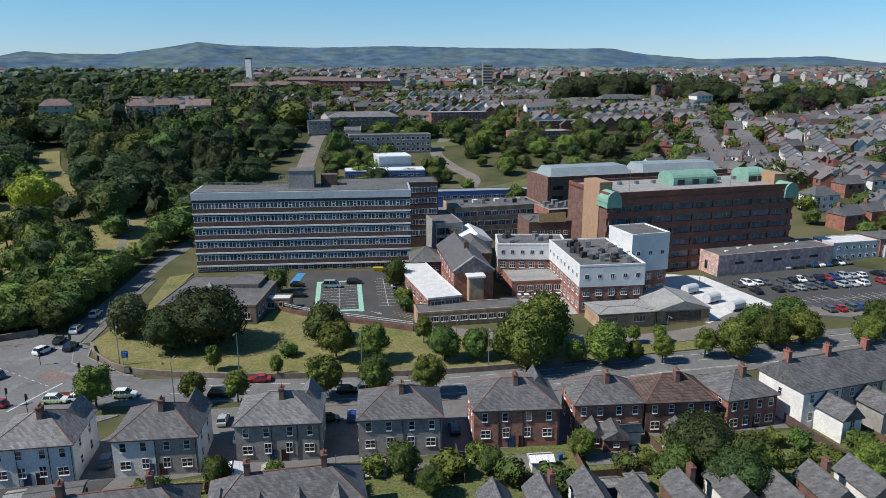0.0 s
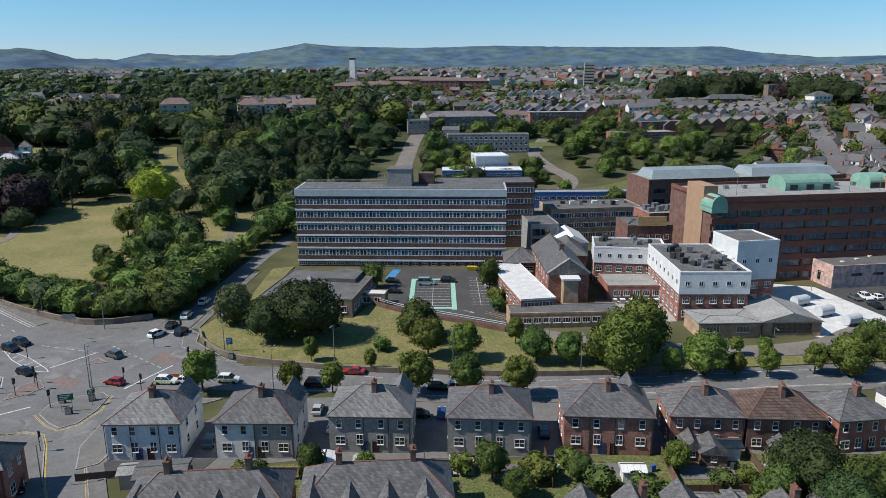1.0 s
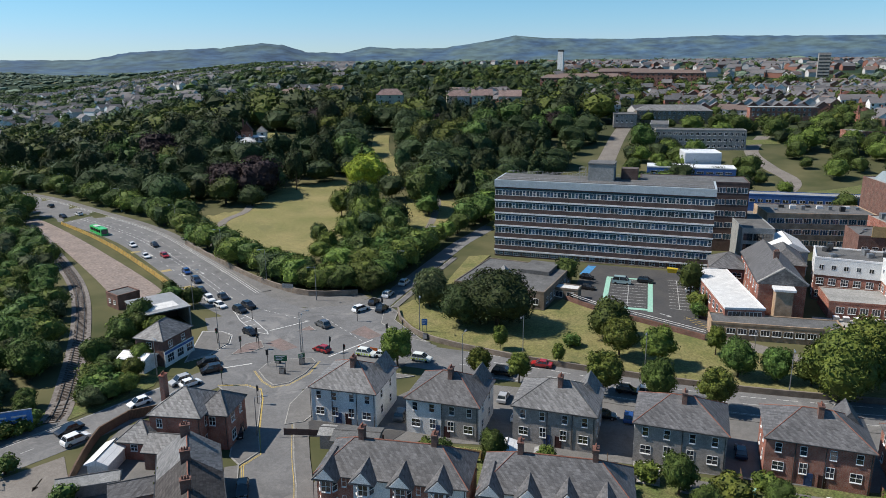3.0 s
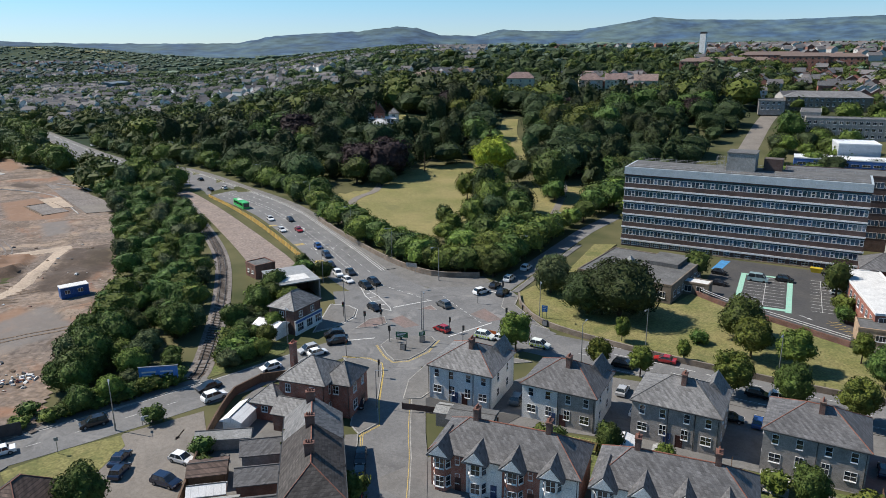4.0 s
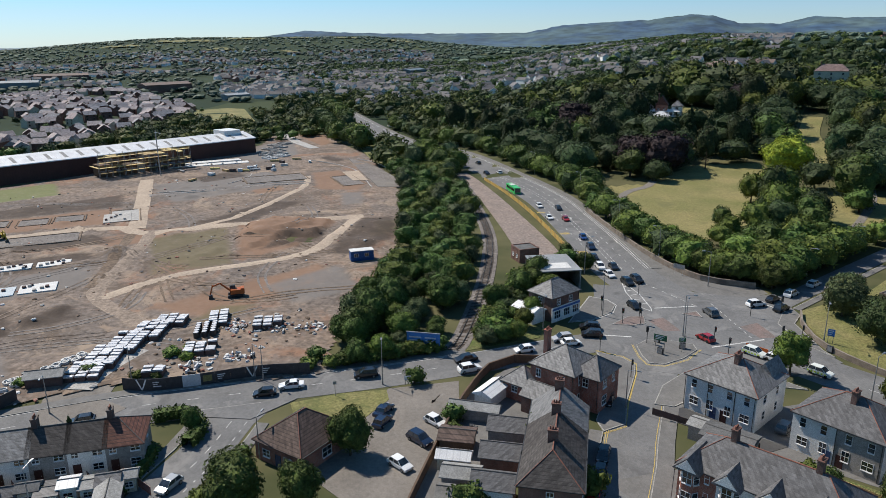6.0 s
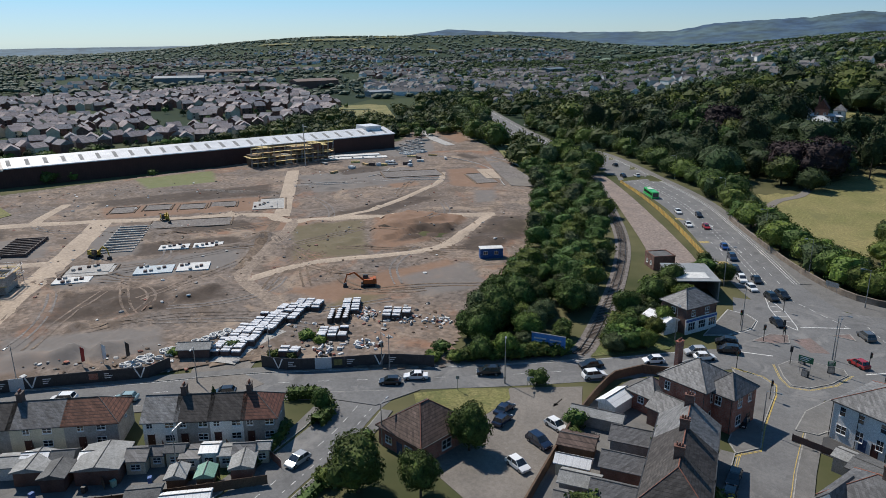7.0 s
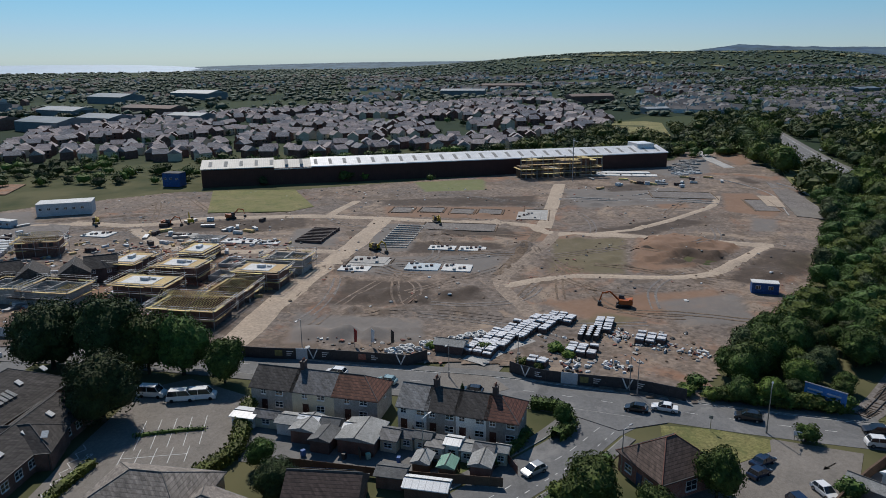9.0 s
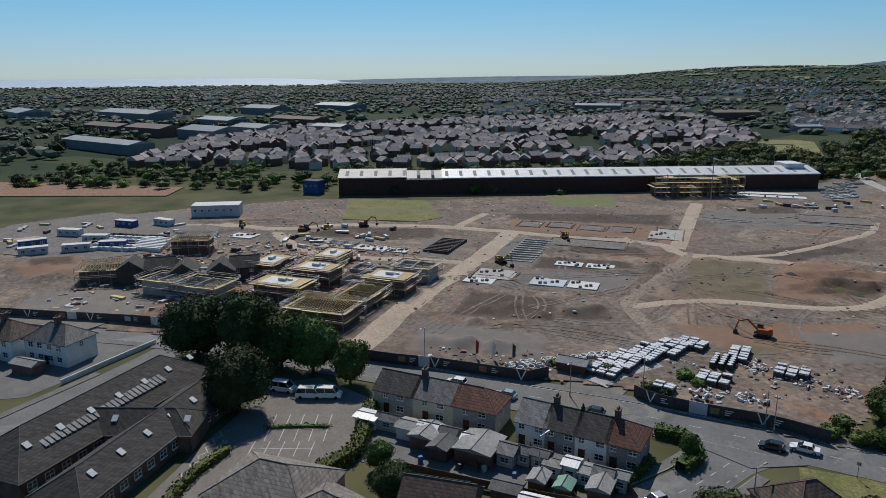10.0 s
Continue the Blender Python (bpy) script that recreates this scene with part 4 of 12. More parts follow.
def car_meshes(kind):
    """Body, glass and wheels of a car of a kind, its length along x."""
    if kind in CACHE:
        return CACHE[kind]
    L, W, H, hood, deck, belt = {"hatch": (4.1, 1.75, 1.48, 0.95, 0.25, 0.92), "saloon": (4.6, 1.8, 1.44, 1.2, 0.85, 0.9), "suv": (4.5, 1.86, 1.68, 1.05, 0.2, 1.05), "van": (5.2, 2.0, 2.2, 0.75, 0.05, 1.25)}[kind]
    bm = bmesh.new()
    hl, hw = L / 2, W / 2
    # lower body with a rounded nose and tail
    prof = [(-hl, 0.3), (-hl, 0.75), (-hl + 0.12, belt - 0.02), (hl - hood - 0.1, belt), (hl - 0.35, belt - 0.2), (hl - 0.05, belt - 0.32), (hl, 0.5), (hl - 0.06, 0.26)]
    solid(bm, [(x, -hw if 0.35 < z < 0.85 else -hw + 0.06, z) for x, z in prof], [(x, hw if 0.35 < z < 0.85 else hw - 0.06, z) for x, z in prof])
    a, b = -hl + deck + 0.1, hl - hood
    # roof and pillars over the glass
    roof = [(a + 0.25, H - 0.06), (a + 0.45, H), (b - 0.95, H), (b - 0.7, H - 0.07)]
    solid(bm, [(x, -hw + 0.2, z) for x, z in roof], [(x, hw - 0.2, z) for x, z in roof])
    for s in (-1, 1):
        y0, y1 = s * (hw - 0.05), s * (hw - 0.2)
        for x0, x1 in ((a, a + 0.3), (b, b - 0.75), ((a + b) / 2 - 0.2, (a + b) / 2 - 0.25)):
            rod(bm, (x0, y0, belt - 0.02), (x1, y1, H - 0.04), 0.045, 0.045, 4)
    bmesh.ops.recalc_face_normals(bm, faces=bm.faces)
    body = mesh_of(bm, "body")
    body.materials.append(CAR_PAINT)
    bm = bmesh.new()
    solid(bm, [(a, -hw + 0.07, belt - 0.01), (b, -hw + 0.07, belt - 0.01), (b, hw - 0.07, belt - 0.01), (a, hw - 0.07, belt - 0.01)],
          [(a + 0.3, -hw + 0.22, H - 0.03), (b - 0.75, -hw + 0.22, H - 0.03), (b - 0.75, hw - 0.22, H - 0.03), (a + 0.3, hw - 0.22, H - 0.03)])
    glass = mesh_of(bm, "glass")
    glass.materials.append(GLASS)
    tyre = mesh_of(lathe_wheel(0.33, 0.22), "tyre")
    tyre.materials.append(RUBBER)
    rim = mesh_of(lathe_wheel(0.2, 0.235), "rim")
    rim.materials.append(METAL_GREY)
    lamp = mesh_of(boxes((-0.04, 0.04, -0.2, 0.2, -0.07, 0.07)), "headlight")
    lamp.materials.append(CONCRETE_WHITE)
    CACHE[kind] = body, glass, tyre, rim, lamp, (hl, hw, belt)
    return CACHE[kind]


COLOURS = {"white": (0.75, 0.75, 0.74), "black": (0.012, 0.013, 0.015), "grey": (0.09, 0.095, 0.1), "silver": (0.38, 0.39, 0.4), "red": (0.33, 0.02, 0.02), "blue": (0.02, 0.06, 0.2),
           "navy": (0.012, 0.022, 0.05), "green": (0.02, 0.3, 0.08), "police": (0.7, 0.72, 0.66), "teal": (0.25, 0.35, 0.36)}


def car(kind, colour, x, y, turn, where, z=0.06, fine=True):
    """A parked or waiting car; turn: degrees of its nose from the east, anticlockwise."""
    body, glass, tyre, rim, lamp, (hl, hw, belt) = car_meshes(kind)
    words = {"hatch": "small hatchback", "saloon": "saloon car", "suv": "tall estate car", "van": "panel van"}[kind]
    shown = "white marked" if colour == "police" else colour
    c = thing("van" if kind == "van" else "car", pose(x, y, terrain(x, y) + z, 0, 0, turn), f"{shown} {words} {where}", "van" if kind == "van" else "car")
    b = part("body", body, None, c)
    b.color = (*COLOURS[colour], 1)
    part("glass", glass, None, c)
    for sx in (-0.62, 0.62):
        for sy in (-1, 1):
            w = part("wheel", tyre, None, c, "", pose(sx * hl, sy * (hw - 0.1), 0.33))
            if fine and math.hypot(x, y) < 125:
                part("rim", rim, None, w)
    for sy in (-1, 1) if fine and math.hypot(x, y) < 125 else ():
        part("headlight", lamp, None, c, "", pose(hl - 0.04, sy * (hw - 0.35), 0.62))
    if colour == "police":
        bm = bmesh.new()
        for i in range(6):
            for s in (-1, 1):
                box(bm, -hl + 0.3 + i * 0.62, -hl + 0.6 + i * 0.62, s * hw - 0.012, s * hw + 0.012, 0.5, 0.8)
        k = part("checker_band", bm, PLAIN, c, "yellow-green reflective blocks")
        k.color = (0.45, 0.6, 0.02, 1)
        k = part("light_bar", boxes((-0.15, 0.1, -0.5, 0.5, 1.44, 1.56)), PLAIN, c, "blue light bar")
        k.color = (0.02, 0.08, 0.5, 1)
    return c


# ---- hospital ----
def seat(left, right, depth, z=0.0):
    """The pose at the middle of a block whose front runs from left to right, and its length."""
    a, b = Vector((*left, 0)), Vector((*right, 0))
    d = (b - a).normalized()
    c = (a + b) / 2 + Vector((-d.y, d.x, 0)) * depth / 2
    return pose(c.x, c.y, z, 0, 0, math.degrees(math.atan2(d.y, d.x))), (b - a).length


def parapet(bm, w, d, z, h=0.5, t=0.3):
    for x0, x1, y0, y1 in ((-w / 2, w / 2, -d / 2, -d / 2 + t), (-w / 2, w / 2, d / 2 - t, d / 2), (-w / 2, -w / 2 + t, -d / 2 + t, d / 2 - t), (w / 2 - t, w / 2, -d / 2 + t, d / 2 - t)):
        box(bm, x0, x1, y0, y1, z, z + h)
    return bm


def flat_block(name, left, right, depth, h, wall, roof, label, windows=(), base=0.0, trim=None, category="building", trim_h=0.5):
    """A flat-roofed block: walls, roof deck, parapet and its windows (face, count, z, w, h, margin)."""
    m, w = seat(left, right, depth, base)
    b = thing(name, m, label, category)
    part("wall", boxes((-w / 2, w / 2, -depth / 2, depth / 2, -1.0, h)), wall, b)
    part("roof", boxes((-w / 2 + 0.3, w / 2 - 0.3, -depth / 2 + 0.3, depth / 2 - 0.3, h, h + 0.15)), roof, b)
    part("parapet", parapet(bmesh.new(), w + 0.1, depth + 0.1, h - 0.15, trim_h), trim or wall, b)
    for face, count, z, ww, hh, margin, *rest in windows:
        span = (w if face in "fb" else depth) - 2 * margin
        for i in range(count):
            window_on(b, face, -span / 2 + span * (i + 0.5) / count, z, ww, hh, w / 2, depth / 2, *rest)
    return b


HEAD_TEAL = material("teal_window_panel", (0.03, 0.075, 0.085), (0.02, 0.05, 0.06), 0.4, 2.0, 0.5, 0.0)
PANEL_BLUE = material("pale_blue_fascia", (0.42, 0.47, 0.5), (0.34, 0.39, 0.42), 0.6, 2.0, 0.5, 0.05)


def slab_block():
    """The long ward block: brick bands, ribbons of windows and a pale fascia."""
    m, w = seat((-71, 210), (-6, 215), 14.5, 1.25)
    d = 14.5
    b = thing("hospital_block", m, "long six-storey hospital ward block with brick bands and ribbon windows", "hospital")
    part("wall", boxes((-w / 2, w / 2, -d / 2, d / 2, -2.5, 23.2)), BRICK_DARK, b)
    part("fascia", boxes((-w / 2 - 0.25, w / 2 + 0.25, -d / 2 - 0.3, d / 2 + 0.3, 21.3, 23.5)), PANEL_BLUE, b, "pale blue-grey fascia")
    part("roof", boxes((-w / 2 + 0.4, w / 2 - 0.4, -d / 2 + 0.4, d / 2 - 0.4, 23.5, 23.62)), FELT, b, "dark felt roof")
    rail = bmesh.new()
    for k in range(40):
        x = -w / 2 + 0.8 + (w - 1.6) * k / 39
        for s in (-1, 1):
            rod(rail, (x, s * (d / 2 - 0.5), 23.5), (x, s * (d / 2 - 0.5), 24.4), 0.035, sides=4)
    for s in (-1, 1):
        for z in (23.95, 24.4):
            rod(rail, (-w / 2 + 0.8, s * (d / 2 - 0.5), z), (w / 2 - 0.8, s * (d / 2 - 0.5), z), 0.035, sides=4)
    part("roof_rail", rail, METAL_GREY, b)
    for k in range(5):
        z = 0.75 + k * 4.05
        part("sill_band", boxes((-w / 2 - 0.2, w / 2 + 0.2, -d / 2 - 0.3, -d / 2 + 0.02, z - 0.15, z + 0.32)), FRAME_WHITE, b, "white concrete band")
        part("spandrel", boxes((-w / 2 - 0.1, w / 2 + 0.1, -d / 2 - 0.12, -d / 2 + 0.02, z + 0.28, z + 1.62)), BRICK_DARK, b, "brown brick band")
        # one dark teal for the transom strip and the shadow line under the band
        part("window_head", boxes((-w / 2 - 0.05, w / 2 + 0.05, -d / 2 - 0.1, -d / 2 + 0.02, z + 3.5, z + 3.9)), HEAD_TEAL, b, "teal panel over the windows, darkened for the shadow line")
        n = 20
        for i in range(n):
            x = -w / 2 + w * (i + 0.5) / n
            window_on(b, "f", x - 0.5, z + 2.58, w / n - 1.1, 1.8, w / 2, d / 2, 2, 1, False, FRAME_WHITE, GLASS_SKY, 0.11)
            window_on(b, "f", x + w / n / 2 - 0.53, z + 2.58, 0.95, 1.8, w / 2, d / 2, 1, 2, False, FRAME_WHITE, GLASS_SKY, 0.11)
        for j in range(4):
            window_on(b, "r", -d / 2 + 2 + j * 3.5, z + 2.7, 2.2, 1.9, w / 2, d / 2, 3, 1, False, FRAME_WHITE, GLASS_SKY)
    for i in range(22):
        x = -w / 2 + w * (i + 0.5) / 22
        window_on(b, "f", x, -0.1, 1.7 if i > 8 else 2.6, 1.3, w / 2, d / 2, 2 if i > 8 else 4, 2, False, FRAME_WHITE, GLASS if i > 8 else GLASS_SKY)
    part("ground_floor_band", boxes((-w / 2 + w * 0.42, w / 2, -d / 2 - 0.06, -d / 2 + 0.02, -1.15, -0.85)), BRICK_BUFF, b)
    # lift penthouse
    p = part("penthouse", boxes((-4.5, 3.2, -2.5, 5.5, 23.5, 28.8)), FELT_PALE, b, "grey panelled lift penthouse", pose(0, 0, 0))
    part("penthouse_roof", boxes((-4.7, 3.4, -2.7, 5.7, 28.8, 29.05)), FELT, p)
    part("brick_stack", boxes((5, 10, 3, 7, 23.5, 27.0)), BRICK_DARK, b)
    fr = bmesh.new()
    for x in (-7.5, -5.5):
        for y in (-1, 1):
            rod(fr, (x, y, 23.5), (x, y, 27.3), 0.06, sides=4)
    for z in (24.8, 26.1, 27.3):
        rod(fr, (-7.5, -1, z), (-5.5, -1, z), 0.05, sides=4)
        rod(fr, (-7.5, 1, z), (-5.5, 1, z), 0.05, sides=4)
    part("steel_frame", fr, METAL_GREY, b)


slab_block()

BROWN_BAND = material("red_brown_brickwork", (0.2, 0.085, 0.06), (0.15, 0.065, 0.05), 0.85, 2.0, 0.5, 0.1, grain=6)


def vault(bm, x0, x1, y0, y1, z, h, n=10):
    """A barrel vault with its axis along x."""
    ring = [((y0 + y1) / 2 - (y1 - y0) / 2 * math.cos(math.pi * i / n), z + h * math.sin(math.pi * i / n) ** 0.8) for i in range(n + 1)]
    ring = [(y0, z - 1.2)] + ring + [(y1, z - 1.2)]
    return solid(bm, [(x0, y, zz) for y, zz in ring], [(x1, y, zz) for y, zz in ring])


STAIR_BUFF = material("smooth_buff_brickwork", (0.37, 0.24, 0.15), (0.32, 0.205, 0.13), 0.85, 2.0, 0.4, 0.1, grain=6, fleck=0.12)


def brick_wing():
    """The broad brick wing with deep window bands and copper vaults."""
    m, w = seat((52, 202), (115.5, 219), 26)
    d, h = 26, 24.5
    b = thing("hospital_wing", m, "large brown brick hospital wing with green copper vaulted roofs", "hospital")
    part("wall", boxes((-w / 2, w / 2, -d / 2 + 0.6, d / 2, -1, h)), BRICK_BROWN, b)
    part("roof", boxes((-w / 2 + 0.5, w / 2 - 0.5, -d / 2 + 1, d / 2 - 0.5, h, h + 0.2)), FELT_PALE, b)
    part("parapet", parapet(bmesh.new(), w, d, h - 0.6, 1.6, 0.5), BROWN_BAND, b)
    floors, n = 6, 9
    for k in range(floors + 1):
        z = h - 1.2 - k * 3.75
        part("brick_band", boxes((-w / 2, w / 2, -d / 2, -d / 2 + 0.62, z - 1.75, z)), BROWN_BAND, b)
        if k < floors:
            for i in range(n + 1):
                x = -w / 2 + 1.2 + (w - 2.4) * i / n
                part("pier", boxes((x - 0.45, x + 0.45, -d / 2 + 0.1, -d / 2 + 0.62, z - 3.75, z - 1.75)), BRICK_BROWN, b)
                if i < n:
                    window_on(b, "f", x + (w - 2.4) / n / 2, z - 2.8, (w - 2.4) / n - 1.1, 1.7, w / 2, d / 2 - 0.58, 4, 1, False, METAL_GREY, GLASS_SKY)
    # stair towers in buff brick and copper hoods at the ends
    for x, wd in ((-w / 2 - 0.3, 4.2), (w / 2 - 4.0, 4.6)):
        part("stair_tower", boxes((x, x + wd, -d / 2 + 5, -d / 2 + 15, -1, h + 3.4)), STAIR_BUFF, b, "buff brick stair tower")
        bm = vault(bmesh.new(), -3.2, 3.2, -2.4, 2.4, 0, 3.6)
        bmesh.ops.rotate(bm, verts=bm.verts, cent=(0, 0, 0), matrix=Matrix.Rotation(radians(90), 3, "Z"))
        part("copper_hood", bm, COPPER, b, "verdigris copper hood", pose(x + wd / 2, -d / 2 + 2.6, h - 2.2))
    for x0, x1 in ((-4, 12), (24, 31)):
        c = part("copper_vault", vault(bmesh.new(), x0, x1, -2, 7, h + 1.4, 3.0), COPPER, b, "verdigris copper barrel vault")
        for k in range(3):
            xx = x0 + (x1 - x0) * (k + 0.5) / 3
            part("louvre", boxes((xx - 1.2, xx + 1.2, -2.15, -1.95, h + 0.4, h + 2.0)), METAL_DARK, c)
    for x in (-22, 14, 24):
        part("mast", rod(bmesh.new(), (x, -6, h), (x, -6, h + 6.5), 0.08, 0.04), METAL_GREY, b)
    for k in range(8):
        x = -20 + k * 6.1
        part("vent", boxes((x, x + 1.3, 4.0, 5.2, h + 0.2, h + 1.3)), METAL_GREY, b)


brick_wing()
CLAD = material("patchwork_pink_panels", (0.6, 0.38, 0.33), (0.36, 0.28, 0.26), 0.7, 1.4, 0.9, 0.0, grain=1.2, fleck=0.25)
clad = flat_block("clinic_building", (86, 202), (127, 213.5), 11, 6.3, CLAD, FELT, "low clinic with a patchwork of pink and grey panels", (("f", 5, 3.8, 3.2, 0.8, 4, 3, 1, False, METAL_DARK, GLASS), ("l", 1, 2.6, 1.2, 2.6, 2, 1, 1, False, METAL_DARK, GLASS)))
for k in range(6):
    part("skylight", boxes((-16 + k * 6, -15 + k * 6, -2 + (k % 3) * 2, -1 + (k % 3) * 2, 6.45, 6.75)), CONCRETE_WHITE, clad)
CABIN_WHITE = material("white_cabin_panels", (0.5, 0.52, 0.54), (0.42, 0.44, 0.46), 0.6, 2, 0.5, 0.02)
flat_block("portable_block", (129, 217), (147, 221), 9, 6.2, CABIN_WHITE, CONCRETE_WHITE, "two-storey pale portable office block", (("f", 6, 1.7, 1.2, 1.2, 1, 2, 1, False), ("f", 6, 4.7, 1.2, 1.2, 1, 2, 1, False), ("l", 2, 4.7, 1.2, 1.2, 1, 2, 1, False)))
flat_block("portable_block", (148, 220), (176, 226), 9, 4.4, CABIN_WHITE, CONCRETE_WHITE, "long single-storey pale portable block", (("f", 9, 2.2, 1.2, 1.2, 1, 2, 1, False),))

# white-topped wards over red brick
WHITE_CLAD = material("white_ward_cladding", (0.66, 0.67, 0.66), (0.55, 0.56, 0.56), 0.7, 3, 0.5, 0.03)


def ward(left, right, depth, split, h, label, n, side=(), plant=0):
    m, w = seat(left, right, depth)
    b = thing("ward_building", m, label, "hospital")
    part("brick_storey", boxes((-w / 2, w / 2, -depth / 2, depth / 2, -1, split)), BRICK_RED, b)
    part("white_storey", boxes((-w / 2 - 0.25, w / 2 + 0.25, -depth / 2 - 0.25, depth / 2 + 0.25, split, h)), WHITE_CLAD, b, "white clad upper storey")
    part("roof", boxes((-w / 2 + 0.3, w / 2 - 0.3, -depth / 2 + 0.3, depth / 2 - 0.3, h, h + 0.1)), FELT, b)
    part("parapet", parapet(bmesh.new(), w + 0.6, depth + 0.6, h - 0.1, 0.45, 0.35), FRAME_WHITE, b)
    for face, half, cnt in (("f", w, n), ("r", depth, side[0] if side else 0), ("l", depth, side[0] if side else 0)):
        for i in range(cnt):
            x = -half / 2 + half * (i + 0.5) / cnt
            window_on(b, face, x, split + (h - split) * 0.5, 1.1, 1.2, w / 2 + 0.25, depth / 2 + 0.25, 2, 1, False)
            z = split - 1.6
            while z > 1:
                window_on(b, face, x, z, 1.7, 1.7, w / 2, depth / 2, 3, 2)
                z -= 3.4
    g = np.random.default_rng(int(w * 10))
    for k in range(plant):
        x, y = g.uniform(-w / 2 + 2, w / 2 - 2), g.uniform(-depth / 2 + 2, depth / 2 - 2)
        u = part("air_handler", boxes((-0.8, 0.8, -0.6, 0.6, h + 0.1, h + 0.3 + g.uniform(0.5, 1.6))), METAL_GREY if k % 2 else METAL_DARK, b, "", pose(x, y, 0, 0, 0, g.uniform(0, 90)))
        rod_bm = rod(bmesh.new(), (0, 0, h + 0.35), (3.2, 0.2, h + 0.35), 0.12)
        part("duct", rod_bm, METAL_GREY, u, "", pose(0.6, 0, 0))
    return b


ward((19.9, 199.2), (39.5, 198.4), 12, 6.7, 11.1, "three-storey ward with red brick below and white cladding above", 7, (3,), 6)
ward((37.8, 170.2), (54.4, 172), 28, 7.0, 12.4, "red brick ward with a white clad top storey and roof plant", 5, (8,), 20)
ward((54.9, 185), (65.6, 188), 12, 6.6, 16.8, "tall white clad stair and lift block on a brick base", 3, (2,), 0)
flat_block("ward_extension", (22.4, 184.5), (37.6, 186.3), 12, 4.0, BRICK_RED, FELT_PALE, "single-storey red brick extension with bins and plant beside it", (("f", 5, 2.2, 1.8, 1.6, 1.2, 3, 1),))
house(pose(46.6, 164.0, 0, 0, 0, 9), 14.6, 9, 3.9, 4.0, BRICK_BUFF, FELT_PALE, "low buff brick hospital hall with a flat roof", windows=(("f", -4, 2.2, 3, 1.4, 4, 1), ("f", 3, 2.2, 3, 1.4, 4, 1)), name="hall", category="building")
house(pose(61.0, 168.8, 0, 0, 0, 7), 13.6, 13, 3.8, 5.8, BRICK_BUFF, FELT_PALE, "buff brick entrance hall with a pale pitched roof", hip=False, along="y", windows=(("f", 0, 2.0, 9, 2.2, 7, 2, False, METAL_DARK, GLASS),), name="hall", category="building", flat_trim=False)

area("courtyard", [(19, 184), (37.4, 186), (37.6, 170), (26, 167), (20, 169)], -0.4, 0.05, CONCRETE, "pale paved courtyard between the wards", "yard")
for k in range(4):
    strip("bay_marking", [(23.5 + 3.2 * k, 172.5), (25.5 + 3.2 * k, 179)], 0.14, 0.04, 0.062, PAINT_WHITE, 0, "white painted bay line in the courtyard", category="road marking")
for k in range(6):
    bin_ob = thing("waste_trolley", pose(24 + 2.2 * k, 182.6 + 0.25 * k, 0.05, 0, 0, 8), "grey wheeled waste trolley by the ward wall", "bin", "waste trolleys")
    part("tub", boxes((-0.62, 0.62, -0.5, 0.5, 0.18, 1.15, -0.08)), METAL_GREY, bin_ob)
    part("lid", boxes((-0.7, 0.7, -0.56, 0.56, 1.15, 1.27, 0.1)), FRAME_WHITE, bin_ob)
house(pose(14.4, 229, 0, 0, 0, 98), 16, 9, 7.2, 9.4, RENDER_WHITE, SHEET_WHITE, "white hospital store with a low white pitched roof", hip=False, name="store", category="building")

# brick hall with a stone-trimmed gable, its white neighbour and low front range
chapel = house(pose(9.5, 194, 0, 0, 0, 98), 30, 10.5, 9.0, 12.6, BRICK_RED, SLATE, "old red brick hospital hall with a slate roof and gabled front", hip=False, windows=[("b", -12 + 4 * k, z, 1.2, 1.9, 2, 3) for k in range(7) for z in (6.6, 2.6)] + [("l", 0, 6.2, 2.0, 2.4, 3, 2)], chimneys=((-4, 0, 14.0),), name="hall", category="building")
part("gable_coping", rod(rod(bmesh.new(), (-15.1, -5.6, 9), (-15.1, 0, 12.9), 0.25), (-15.1, 5.6, 9), (-15.1, 0, 12.9), 0.25), CONCRETE, chapel)
part("stair_tower", boxes((-18.5, -15.2, -1.9, 1.9, -1, 8.0)), BRICK_BUFF, chapel, "buff stair tower under a white flat roof")
part("tower_roof", boxes((-18.9, -15.2, -2.4, 2.4, 8.0, 8.5)), FRAME_WHITE, chapel)
flat_block("ward_hall", (-0.5, 166), (8, 168.5), 33, 5.4, BRICK_RED, CONCRETE_WHITE, "long hall with a clean white roof", (("f", 2, 4.2, 3.6, 1.2, 0.6, 4, 1, False), ("l", 9, 3.4, 1.6, 1.8, 1, 2, 2)), trim=FRAME_WHITE)
flat_block("front_range", (-3, 160.5), (24, 165), 6.5, 3.6, BRICK_BUFF, FELT, "low buff brick range with a band of white windows", (("f", 9, 2.0, 1.9, 1.3, 3.0, 3, 1),))
house(pose(13, 212, 0, 0, 0, 95), 16, 9, 7.5, 10.8, BRICK_BROWN, SLATE, "slate-roofed brick block behind the hall", windows=[("b", -5 + 3 * k, 5.0, 1.1, 1.5) for k in range(4)], name="building", category="building")
house(pose(-1, 206, 0, 0, 0, 5), 10, 12, 6.0, 9.0, BRICK_BROWN, SLATE, "small slate-roofed brick block", windows=(("f", -2, 4, 2.4, 1.4), ("f", 2, 4, 2.4, 1.4)), name="building", category="building")

